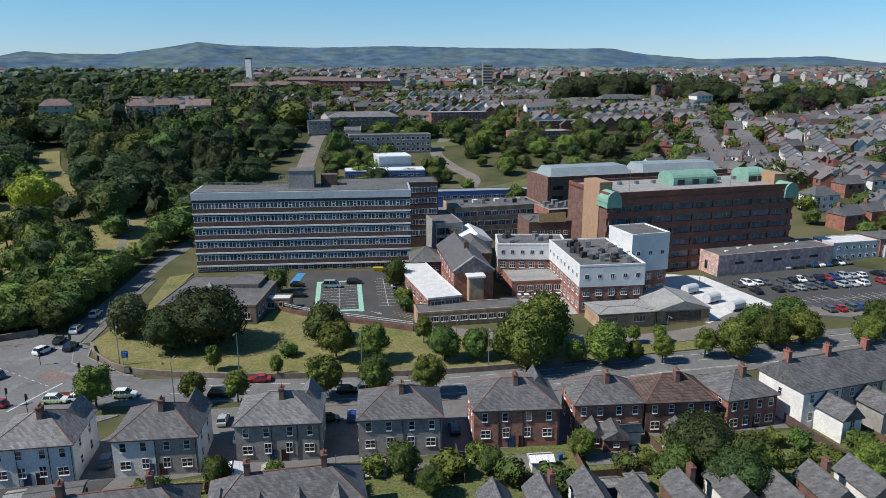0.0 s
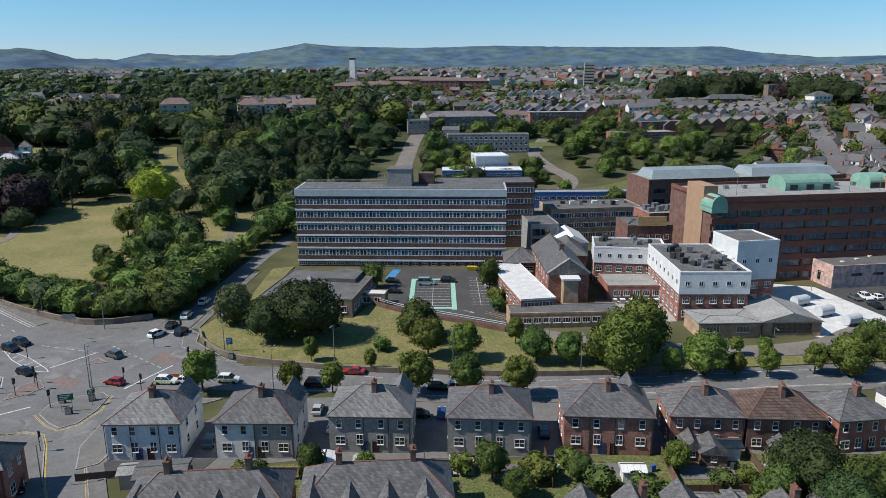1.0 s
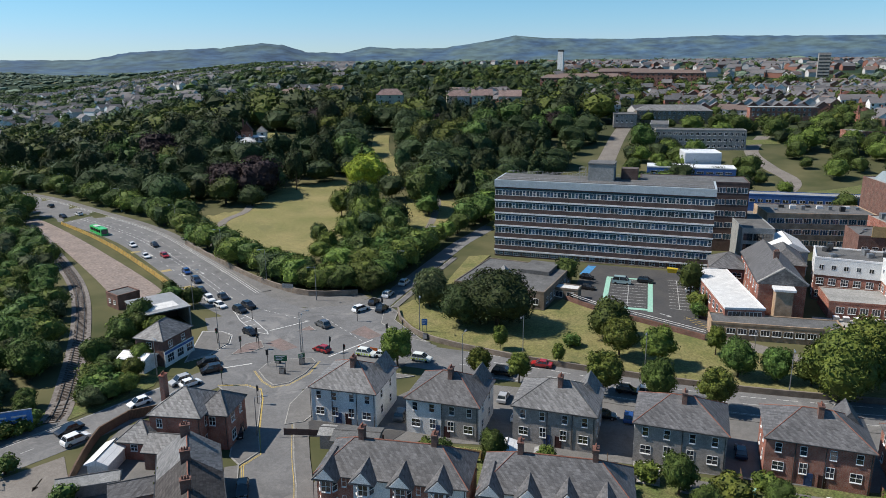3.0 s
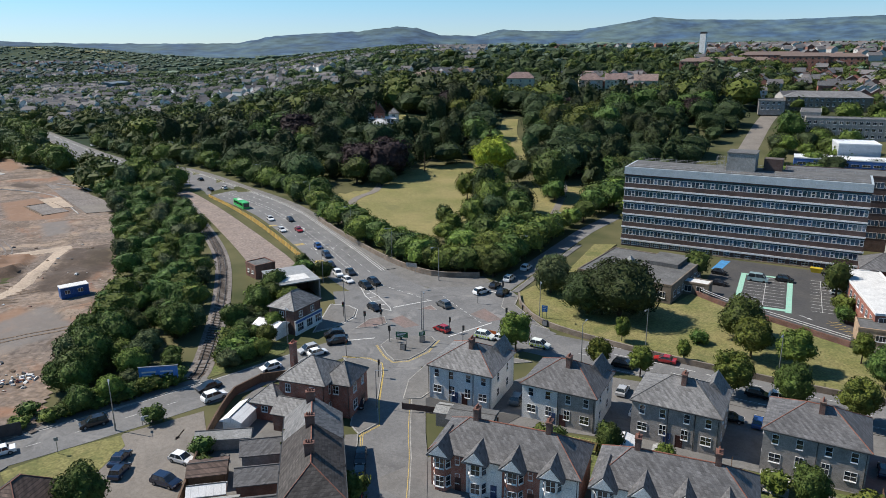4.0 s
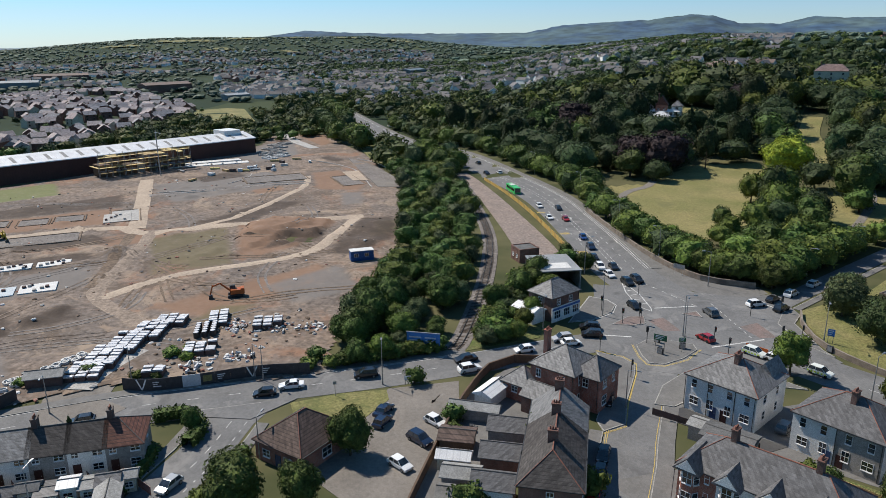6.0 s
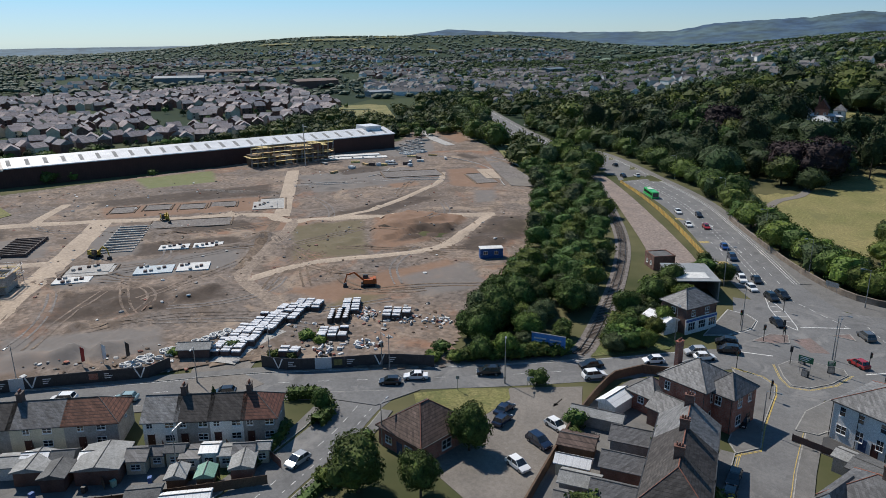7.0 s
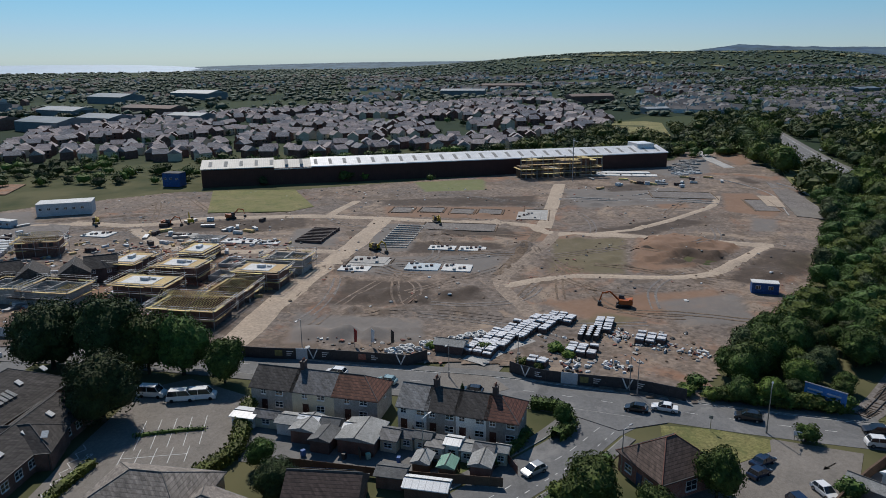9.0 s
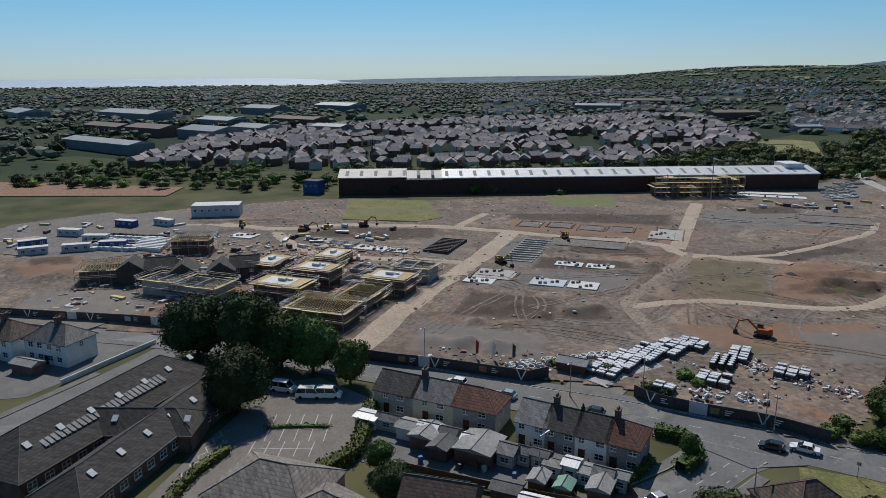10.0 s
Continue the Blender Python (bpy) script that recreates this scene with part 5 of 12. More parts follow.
# dark-roofed unit beside the car park
low = flat_block("entrance_unit", (-67, 165.5), (-42.5, 164.5), 25, 4.4, STONE, FELT, "low hospital unit with a broad dark felt roof", (("f", 8, 2.0, 2.0, 1.6, 1, 3, 1), ("r", 7, 2.0, 1.8, 1.6, 1, 3, 1)))
bm = bmesh.new()
rod(bm, (0, 0, 0), (0, 0, 3.2), 3.4, 0.05, 4)
part("pyramid_skylight", bm, FELT_PALE, low, "grey-green glazed pyramid", pose(-2, -3, 4.5, 0, 0, 45))
part("raised_roof", boxes((1, 9, 2, 12, 4.55, 5.6)), FELT, low)
flat_block("porch", (-43, 174), (-36, 174), 4, 3.0, STONE, CONCRETE_WHITE, "flat-roofed porch of the low hospital unit", (("f", 2, 1.6, 1.8, 1.6, 0.6, 2, 1),))

# blocks behind
GREY_BAND = material("grey_panel", (0.3, 0.31, 0.31), (0.22, 0.23, 0.23), 0.7, 3, 0.5, 0.05)
flat_block("rear_block", (-30, 238), (3, 243), 13, 22.5, BRICK_DARK, FELT, "dark brick hospital block with white-framed bands of windows", [("f", 10, 20.2 - 3.8 * k, 3.0, 1.8, 0.3, 3, 1, False, FRAME_WHITE, GLASS_SKY) for k in range(5)] + [("r", 4, 20.2 - 3.8 * k, 2.4, 1.8, 0.3, 3, 1, False) for k in range(5)])
ribbon = flat_block("rear_block", (9, 247), (41, 255), 16, 12.5, BRICK_BUFF, FELT, "lower buff brick hospital block with ribbon windows", [("f", 12, 10.3 - 3.6 * k, 2.4, 1.7, 0.3, 3, 1, False, FRAME_WHITE, GLASS_SKY) for k in range(3)])
flat_block("link_block", (2, 228), (11, 230), 22, 11, GREY_BAND, FELT, "glazed link between hospital blocks", [("f", 3, 8.5 - 3.3 * k, 2.6, 2.2, 0.3, 3, 2, False, METAL_DARK, GLASS) for k in range(3)])
theatre = flat_block("theatre_block", (32, 222), (46, 224), 14, 12.5, BRICK_BROWN, FELT, "brick hospital block carrying roof plant", [("f", 5, 9, 1.6, 1.4, 0.5)])
plant = flat_block("plant_block", (40, 232), (54, 236), 12, 14.5, BRICK_RED, FELT_PALE, "roof plant deck with pipes and chillers", ())
for k in range(8):
    part("chiller", boxes((-6 + (k % 4) * 3.2, -4 + (k % 4) * 3.2, -3 + (k // 4) * 3.4, -1.2 + (k // 4) * 3.4, 14.7, 16.0 + (k % 3) * 0.4)), METAL_GREY, plant)
part("louvre_screen", boxes((-4, 5, -7.3, -7.05, 12.6, 15.6)), TIMBER, theatre, "tan louvred plant screen")
for k in range(9):
    part("duct", rod(bmesh.new(), (-6 + 1.4 * k, -4 + (k % 3) * 3, 12.7 + (k % 2) * 0.5), (-4.4 + 1.4 * k, -1 + (k % 3) * 2, 12.7 + (k % 2) * 0.5), 0.22), METAL_GREY if k % 3 else METAL_DARK, theatre)
for k in range(10):
    x = -13 + k * 2.9
    part("roof_vent", boxes((x, x + 1.1 + (k % 3) * 0.4, -3 + (k * 5 % 7), -1.8 + (k * 5 % 7), 12.6, 13.3 + (k % 4) * 0.3)), (METAL_GREY, METAL_DARK, FRAME_WHITE)[k % 3], ribbon)
long_rear = flat_block("rear_wing", (45, 266), (122, 287), 20, 19.5, BRICK_BROWN, FELT_PALE, "long brown rear wing under a pale metal roof", [("f", 12, 15.5 - 3.8 * k, 4.6, 1.5, 1, 4, 1, False, METAL_DARK, GLASS) for k in range(3)], base=1)
SHEET_ROOF = striped("grey_blue_metal_roof", (0.3, 0.35, 0.37), (0.22, 0.26, 0.28), 1.5, "X", 0.45, 0.3, 4.0, 0.05)
bm = bmesh.new()
for x0, x1 in ((-38, -3), (2, 38)):
    solid(bm, [(x0, -8, 19.6), (x1, -8, 19.6), (x1, 6, 19.6), (x0, 6, 19.6)], [(x0 + 1.5, -5.5, 22.6), (x1 - 1.5, -5.5, 22.6), (x1 - 1.5, 4, 22.6), (x0 + 1.5, 4, 22.6)])
part("metal_roof", bm, SHEET_ROOF, long_rear, "pale grey-blue metal roof")
BLUE_WALL = material("blue_wall_panel", (0.05, 0.13, 0.35), (0.04, 0.1, 0.26), 0.6, 4, 0.5, 0.02)
flat_block("blue_corridor", (3, 300), (46, 306), 7, 6.5, BLUE_WALL, FELT_PALE, "long blue-walled single-storey corridor building", (("f", 14, 4.2, 2.0, 1.2, 0.5, 2, 1, False),), base=3)
WHITE_ROOF = material("white_membrane_roof", (0.72, 0.73, 0.73), (0.6, 0.62, 0.63), 0.5, 5, 0.5, 0.02)
flat_block("stores_hall", (-40, 336), (-2, 341), 12, 8.5, BLUE_WALL, WHITE_ROOF, "blue-walled hall with a bright white roof", (("f", 9, 6.5, 3, 1.0, 1, 3, 1, False),), base=5, trim=FRAME_WHITE)
flat_block("stores_hall", (-25, 352), (-9, 356), 16, 10.5, CABIN_WHITE, WHITE_ROOF, "tall white-roofed stores hall", (), base=8, trim=FRAME_WHITE)
flat_block("nurses_flats", (-45, 404), (1, 412), 11, 10.5, RENDER_GREY, FELT, "three-storey grey flats with regular white windows", [("f", 16, 8.6 - 3.2 * k, 1.7, 1.5, 0.3, 2, 1) for k in range(3)], base=14)
flat_block("nurses_flats", (-50, 420), (-40, 421), 28, 11, RENDER_GREY, FELT, "grey flats end block", [("f", 3, 8.6 - 3.2 * k, 1.7, 1.5, 0.3, 2, 1) for k in range(3)], base=15)
flat_block("brick_block", (52, 428), (88, 440), 14, 7, BRICK_RED, FELT_PALE, "red brick two-storey block with white window bands", [("f", 11, 5.2 - 3 * k, 2.2, 1.4, 0.3, 2, 1) for k in range(2)], base=17)
flat_block("brick_block", (70, 455), (100, 465), 12, 9.5, BRICK_BROWN, FELT, "brown brick block on the hillside", [("f", 9, 7.6 - 3 * k, 2.2, 1.4, 0.3, 2, 1) for k in range(2)], base=19)

# hospital grounds
area("car_park", [(-41, 211), (-11, 212), (-2, 190), (-2, 163), (-5, 160), (-17, 164.5), (-30, 169.5), (-39, 175)], -0.6, 0.04, ASPHALT_DARK, "dark asphalt hospital car park with painted bays", "car park")
area("plaza", [(68, 206), (82, 203), (92, 172), (70, 160), (60, 172)], -0.4, 0.05, CONCRETE_WHITE, "pale concrete service yard by the brick wing", "yard")
area("car_park", [(80, 203), (128, 211), (180, 220), (180, 160), (118, 160), (92, 168), (84, 178)], -0.4, 0.03, ASPHALT_DARK, "full asphalt hospital car park", "car park")
strip("hospital_drive", [(-2, 160), (6, 157), (18, 153), (32, 152), (50, 152), (68, 158), (80, 168), (92, 172), (120, 165)], 6.5, -0.4, 0.06, ASPHALT_PALE, 0, "pale hospital drive above the lawn", category="road")
grass_pts = [(-77, 152), (-74, 176), (-78, 205), (-72, 209), (-71, 166), (-42, 163), (-40, 174), (-30, 168), (-17, 163), (-4, 157.5), (24, 149.5), (50, 148), (70, 152), (92, 160), (92, 152), (50, 143.5), (28, 138.5), (0, 134), (-40, 133.5), (-62, 137), (-74, 147)]
area("lawn", grass_pts, -0.4, 0.3, GRASS, "sloping mown hospital lawn above the road wall", "lawn")
strip("retaining_wall", [(-76, 150), (-73, 145), (-62, 136), (-40, 132.6), (-18, 132.6), (4, 134), (28, 138)], 0.4, -0.3, 1.2, STONE, 0, "stone retaining wall along the pavement", category="wall")
strip("retaining_wall", [(-39.5, 174.4), (-30, 168.6), (-17, 163.6), (-4, 158.4)], 0.35, -0.3, 1.3, BRICK_BROWN, 0, "brown brick wall below the car park", category="wall")
strip("railing_green", [(-39.2, 175), (-30, 169.2), (-17, 164.2), (-4, 159)], 0.06, 2.06, 2.16, FRAME_WHITE, 0, "thin pale car park railing", category="railing")
strip("railing_green", [(-39.2, 175), (-30, 169.2), (-17, 164.2), (-4, 159)], 0.06, 1.6, 1.68, FRAME_WHITE, 0, "thin pale car park railing", category="railing")


def bays(x0, y0, turn, n, step, length, mat=PAINT_WHITE, label="white painted parking bay lines", z=0.05):
    bm = bmesh.new()
    for k in range(n + 1):
        box(bm, -length / 2, length / 2, k * step - 0.06, k * step + 0.06, 0, 0.006)
    box(bm, -0.06, 0.06, 0, n * step, 0.006, 0.009)
    ob = tagged(part("bay_marking", bm, mat), label, "road marking", "", "structure")
    ob.matrix_basis = pose(x0, y0, z, 0, 0, turn)


bays(-23.7, 175.6, 7, 9, 2.5, 9.4)
bays(-11, 177.5, 7, 10, 2.5, 4.8)
bm = bmesh.new()
for r in ((-6.4, -5.1, -13.2, 13.6), (5.1, 6.4, -14.6, 13.6), (-5.1, 5.1, -13.9, -12.5), (-5.1, 5.1, 12.4, 13.6)):
    box(bm, *r, 0.04, 0.052)
tagged(part("bay_marking", bm, PAINT_GREEN), "green painted border round the parking bays", "road marking", "", "structure").matrix_basis = pose(-25.1, 186.8, 0, 0, 0, 7)
area("bay_marking", [(-41, 199), (-38.5, 199), (-38, 209), (-40.5, 209)], 0.04, 0.055, PAINT_BLUE, "blue painted disabled bay", "road marking")
bm = bmesh.new()
for k in range(8):
    a = (-9.5 + k * 0.9, 172.5 - k * 0.9)
    solid(bm, [(a[0], a[1], 0.045), (a[0] + 0.16, a[1], 0.045), (a[0] + 2.2, a[1] - 2.0, 0.045), (a[0] + 2.0, a[1] - 2.0, 0.045)], [(a[0], a[1], 0.052), (a[0] + 0.16, a[1], 0.052), (a[0] + 2.2, a[1] - 2.0, 0.052), (a[0] + 2.0, a[1] - 2.0, 0.052)])
    solid(bm, [(a[0] + 2.0, a[1], 0.045), (a[0] + 2.2, a[1], 0.045), (a[0] + 0.2, a[1] - 2.0, 0.045), (a[0], a[1] - 2.0, 0.045)], [(a[0] + 2.0, a[1], 0.054), (a[0] + 2.2, a[1], 0.054), (a[0] + 0.2, a[1] - 2.0, 0.054), (a[0], a[1] - 2.0, 0.054)])
tagged(part("hatch_marking", bm, PAINT_YELLOW), "pale yellow cross-hatched no-parking area", "road marking", "", "structure")
for k, x in enumerate((90, 108, 126)):
    bays(x, 178 + k * 3, 105, 7, 2.5, 4.8)


# ---- villas on the main road ----
DOOR_DARK = material("dark_door_paint", (0.05, 0.02, 0.02), None, 0.4, 0.5, 0.5, 0.0)
DOOR_BLUE = material("blue_door_paint", (0.03, 0.06, 0.14), None, 0.4, 0.5, 0.5, 0.0)


def villa(x0, y0, x1, y1, depth, eave, ridge, walls, roof, label, ridge_mat, bays_behind=True, extra=()):
    """A pair of villas whose garden front runs from (x0, y0) to (x1, y1)."""
    m, w = seat((x0, y0), (x1, y1), depth)
    q = w / 4
    wins = []
    for s in (-1, 1):
        for x in (s * q * 0.55, s * q * 1.5):
            wins.append(("f", x, eave - 1.5, 0.95, 1.5, 1, 2))
        wins.append(("f", s * q * 1.45, eave - 4.5, 1.6, 1.4, 2, 2))
        wins.append(("f", s * q * 0.5, eave - 4.3, 1.1, 1.7, 2, 2))
    for y in (-2.5, 2.0):
        for z in (eave - 1.5, eave - 4.4):
            wins += [("l", y, z, 1.0, 1.5, 1, 2), ("r", y, z, 1.0, 1.5, 1, 2)]
    h = house(m, w, depth, eave, ridge, walls[0], roof, label, True, "x", wins, (("f", 0.9, DOOR_DARK), ("f", -0.9, DOOR_BLUE)), ((0.3, -0.9, ridge + 0.9),), ridge_mat)
    if walls[1] is not walls[0]:
        part("other_half_wall", boxes((0, w / 2 + 0.02, -depth / 2 - 0.03, -depth / 2 + 0.01, -0.4, eave - 0.25)), walls[1], h, "second half in another render")
    if bays_behind:
        for s in (1,):
            bm, ends, cs = roof_mesh(3.8, 4.4, eave, ridge - 0.5, 0.3, False, "y")
            part("bay_roof", bm, roof, h, "", pose(s * (w / 2 - 2.3), depth / 2 - 1.4, 0))
            part("bay_wall", boxes((s * (w / 2 - 2.3) - 2, s * (w / 2 - 2.3) + 2, depth / 2 - 0.5, depth / 2 + 0.7, -0.4, eave)), walls[0], h)
    for k in extra:
        part("downpipe", rod(bmesh.new(), (k, -depth / 2 - 0.08, 0), (k, -depth / 2 - 0.08, eave - 0.3), 0.06), METAL_DARK, h)
    return h


villa(-65, 94.2, -53.3, 95.8, 11, 6.6, 9.6, (RENDER_WHITE, RENDER_WHITE), SLATE_PALE, "pair of white rendered villas with a slate hipped roof", RIDGE, True, (-6, -2, 2.5))
villa(-48, 96.8, -35.6, 98.0, 10.5, 6.5, 9.6, (RENDER_WHITE, RENDER_GREY), SLATE, "pair of villas, one half white and one grey, under slate", RIDGE, True, (0,))
villa(-30.6, 100.6, -17.4, 101.6, 10.5, 6.7, 9.6, (RENDER_GREY, RENDER_GREY), SLATE_PALE, "pair of grey rendered villas with pale slate roof", RIDGE_GREY, True, (-1, 3))
villa(-11.5, 101.8, 1.8, 102.6, 10.5, 6.9, 9.8, (RENDER_GREY, RENDER_GREY), SLATE, "pair of grey rendered villas with red hip tiles", RIDGE, False, (0.4,))
villa(7, 104.3, 21, 105, 10.5, 7.0, 10.0, (BRICK_RED, BRICK_RED), SLATE, "pair of red brick villas with slate hipped roof", RIDGE, True, (-3, 1))
villa(24.2, 108, 36, 108.7, 9, 6.0, 8.9, (BRICK_RED, BRICK_RED), SLATE, "red brick villa pair with a white bay at the garden", RIDGE, False)
villa(36.4, 108.6, 48.5, 109.4, 9, 6.0, 8.9, (BRICK_BROWN, BRICK_BROWN), TILE_BROWN, "brown brick villa pair with brown tile roof", RIDGE, False)
villa(50.5, 109, 60, 111.4, 9.5, 6.0, 8.9, (BRICK_RED, BRICK_RED), SLATE, "detached red brick house with slate hipped roof", RIDGE_GREY, False)
for x, y, w in ((30, 104.8, 4.0), (27, 106, 2.6), (41, 105.3, 3.0), (45, 106, 2.4)):
    house(pose(x, y, 0), w, 4.2, 2.5, 3.8, BRICK_BROWN, SLATE, "small brick outhouse with a slate roof behind a villa", along="y", hip=False, windows=(("f", 0, 1.4, 1.0, 0.9),), name="outhouse", category="outhouse", flat_trim=False)
# tall gabled terrace
for k, (wall, tone) in enumerate(((RENDER_WHITE, "white rendered"), (RENDER_GREY, "grey rendered"), (RENDER_CREAM, "cream rendered"), (BRICK_RED, "red brick"))):
    house(pose(66 + k * 8.4, 115.5 + k * 2.6, 0, 0, 0, 17), 8.6, 10.5, 7.2, 10.8, wall, SLATE, tone + " terraced house with slate roof and tall chimneys", hip=False, windows=[("f", x, z, 1.0, 1.6, 1, 2) for x in (-2.5, 0.2, 2.7) for z in (5.6, 2.3)] + [("l", 0, 5, 0.9, 1.4, 1, 2)], chimneys=((-3.6, 0, 12.4, BRICK_RED),), doors=(("f", 1.4, DOOR_DARK),))
    house(pose(68.6 + k * 8.4, 108 + k * 2.6, 0, 0, 0, 17), 4.0, 6.5, 4.6, 6.6, RENDER_WHITE if k % 2 == 0 else RENDER_GREY, SLATE, "rear wing of a terraced house with slate roof", hip=False, along="y", windows=(("f", 0, 3.4, 1.0, 1.2),), name="rear_wing", category="house wing", flat_trim=False)

# front-gabled terrace of the side street
def gabled_terrace(left, right, walls):
    m, w = seat(left, right, 9)
    n = len(walls)
    h = house(m, w, 9, 6.0, 9.2, walls[0], SLATE, "bay-fronted terrace with white-boarded gables and a slate roof", windows=[("f", -w / 2 + w * (k + 0.5) / n + s * 0.9, z, 0.7, 1.5, 1, 2) for k in range(n) for s in (1.5,) for z in (4.9, 2.0)], chimneys=((-w / 4, 0.3, 10.6), (w / 4, 0.3, 10.6)), ridge_mat=RIDGE, name="terrace", category="house")
    for k, wall in enumerate(walls):
        c = -w / 2 + w * (k + 0.5) / n
        part("house_front", boxes((c - w / n / 2 + 0.02, c + w / n / 2 - 0.02, -4.56, -4.48, -0.3, 5.8)), wall, h)
        part("door", boxes((c + 1.0, c + 1.9, -4.62, -4.5, 0, 2.1)), (DOOR_DARK, DOOR_BLUE)[k % 2], h)
        x = c - 0.9
        r = part("gable_roof", roof_mesh(3.2, 5.4, 6.0, 7.7, 0.25, False, "y")[0], SLATE, h, "", pose(x, -3.2, 0))
        bm = bmesh.new()
        solid(bm, [(-1.4, -3.02, 5.95), (1.4, -3.02, 5.95), (0, -3.02, 7.5)], [(-1.4, -2.5, 5.95), (1.4, -2.5, 5.95), (0, -2.5, 7.5)])
        bmesh.ops.recalc_face_normals(bm, faces=bm.faces)
        part("gable_board", bm, RENDER_WHITE, r)
        bm = bmesh.new()
        slab(bm, [(-1.3, 0), (1.3, 0), (0.75, -1.0), (-0.75, -1.0)], -0.2, 5.9)
        bay = part("bay_window", bm, wall, h, "", pose(x, -4.5, 0))
        for z in (1.6, 4.5):
            fr, pn = window_meshes(1.35, 1.7, 2, 2)
            ob = part("window", fr, None, bay, "", pose(0, -1.0, z))
            part("pane", pn, None, ob)
            for sx in (-1, 1):
                fr, pn = window_meshes(0.95, 1.7, 1, 2)
                ob = part("window", fr, None, bay, "", pose(sx * 1.03, -0.5, z, 0, 0, sx * 61))
                part("pane", pn, None, ob)
    return h


gabled_terrace((-50, 72.6), (-29.5, 76.8), (BRICK_RED, RENDER_WHITE, BRICK_RED, RENDER_WHITE))
gabled_terrace((-28, 77.4), (-8.5, 81.2), (RENDER_WHITE, BRICK_RED, RENDER_WHITE, RENDER_GREY))
for k in range(9):
    x, y = 9 + k * 6.6, 83 + (k % 3) * 1.0 + k * 0.4
    house(pose(x, y, 0, 0, 0, 8), 4.2, 7.5, 3.6, 5.6, (RENDER_GREY, BRICK_BROWN, RENDER_WHITE)[k % 3], SLATE, "gabled rear wing of a terraced house with slate roof", hip=False, along="y", windows=(("b", 0, 2.6, 1.0, 1.3), ("r", 1, 2.6, 0.9, 1.1)), name="rear_wing", category="house wing", flat_trim=False, chimneys=((1.2, 2.0, 6.4),) if k % 3 == 1 else ())

# corner house and the short terrace along the side street
corner = house(pose(-80, 80.8, 0, 0, 0, 15), 8.5, 8.5, 6.8, 9.6, BRICK_RED, SLATE_PALE, "red brick corner house with slate hipped roof and bay", windows=[("r", -2, 5.2, 1.6, 1.7, 3, 2), ("r", -2, 1.9, 1.8, 1.8, 3, 2), ("f", -2.6, 5.2, 1, 1.5), ("f", 2.0, 5.2, 1, 1.5), ("f", 2.0, 2.0, 1, 1.5)], chimneys=((-3.9, 0.4, 11.2, BRICK_RED),))
house(pose(-75.2, 83.4, 0, 0, 0, 15), 5.0, 7.0, 6.4, 8.8, BRICK_RED, SLATE, "street side of the corner house with dark slates", windows=[("r", -1.5, 5, 1.3, 1.7, 2, 2), ("r", 1.5, 5, 1.0, 1.5), ("r", -1.5, 1.9, 1.5, 1.7, 2, 2), ("f", 0, 5, 1.1, 1.5)], doors=(("r", 1.6, DOOR_DARK),))
house(pose(-84.3, 75.2, 0, 0, 0, 15), 5.4, 5.4, 3.4, 5.6, BRICK_RED, SLATE_PALE, "low hipped rear wing of the corner house", windows=(("f", 0, 2.2, 1.2, 1.1),), name="rear_wing", category="house wing")
house(pose(-78.2, 74.2, 0, 0, 0, 15), 5.2, 5.2, 3.4, 5.0, BRICK_BROWN, SLATE_PALE, "brick garden wing with slate roof", windows=(("f", 0, 2, 1.2, 1.1),), name="rear_wing", category="house wing", hip=False)
for k in range(3):
    x, y = -68.3 + k * 5.0, 68.2 - k * 5.4
    house(pose(x, y, 0, 0, 0, 133), 7.3, 8.0, 5.8, 8.8, BRICK_BROWN, (SLATE_PALE, TILE_GREY, TILE_GREY)[k], "brown brick terraced house with slate roof", hip=(k == 2), hip_r=False, windows=[("f", s * 1.9, z, 1.3, 1.4, 2, 2) for s in (-1, 1) for z in (4.4, 1.8)] + [("l", 0, 4.3, 1.0, 1.4), ("l", 0, 1.6, 1.0, 1.4)], chimneys=((2.9, 0.2, 10.0),), doors=(("f", 0.1, DOOR_DARK),), ridge_mat=RIDGE)
    house(pose(x - 5.6, y - 5.2, 0, 0, 0, 133), 4.2, 5.5, 3.4, 4.6, (RENDER_GREY, BRICK_BROWN, RENDER_WHITE)[k], SLATE, "rear wing with a slate lean-to roof", hip=False, along="y", windows=(("b", 0, 2, 1, 1.1),), name="rear_wing", category="house wing", flat_trim=False)
# back-yard sheds and fences behind the corner terrace
SHED_ROOF = material("felted_shed_roof", (0.12, 0.115, 0.11), (0.2, 0.19, 0.17), 0.9, 1.5, 0.5, 0.1)
for x, y, w, d, h, turn, wall, roof, lab in ((-86, 69.5, 3.2, 6.0, 2.4, 20, RENDER_WHITE, SHEET_WHITE, "white-roofed garage shed"), (-77.5, 56, 5.0, 4.0, 2.4, 44, TIMBER_OLD, TILE_BROWN, "brown pitched garden shed"), (-73.5, 52.5, 4.6, 2.4, 2.2, 44, RENDER_CREAM, SHEET_WHITE, "cream corrugated shed"), (-69, 50.5, 5, 3.2, 2.6, 44, RENDER_GREY, FELT_PALE, "grey flat-roofed shed"), (-66, 47, 4, 3, 2.4, 44, BRICK_BROWN, SHED_ROOF, "brick outhouse"), (-83, 63.5, 8, 2.4, 2.2, 40, RENDER_GREY, FELT_PALE, "long low grey garage")):
    house(pose(x, y, 0.05, 0, 0, turn), w, d, h, h + 0.7, wall, roof, lab + " in a back yard", hip=False, along="y" if d > w else "x", name="shed", category="shed", flat_trim=False)
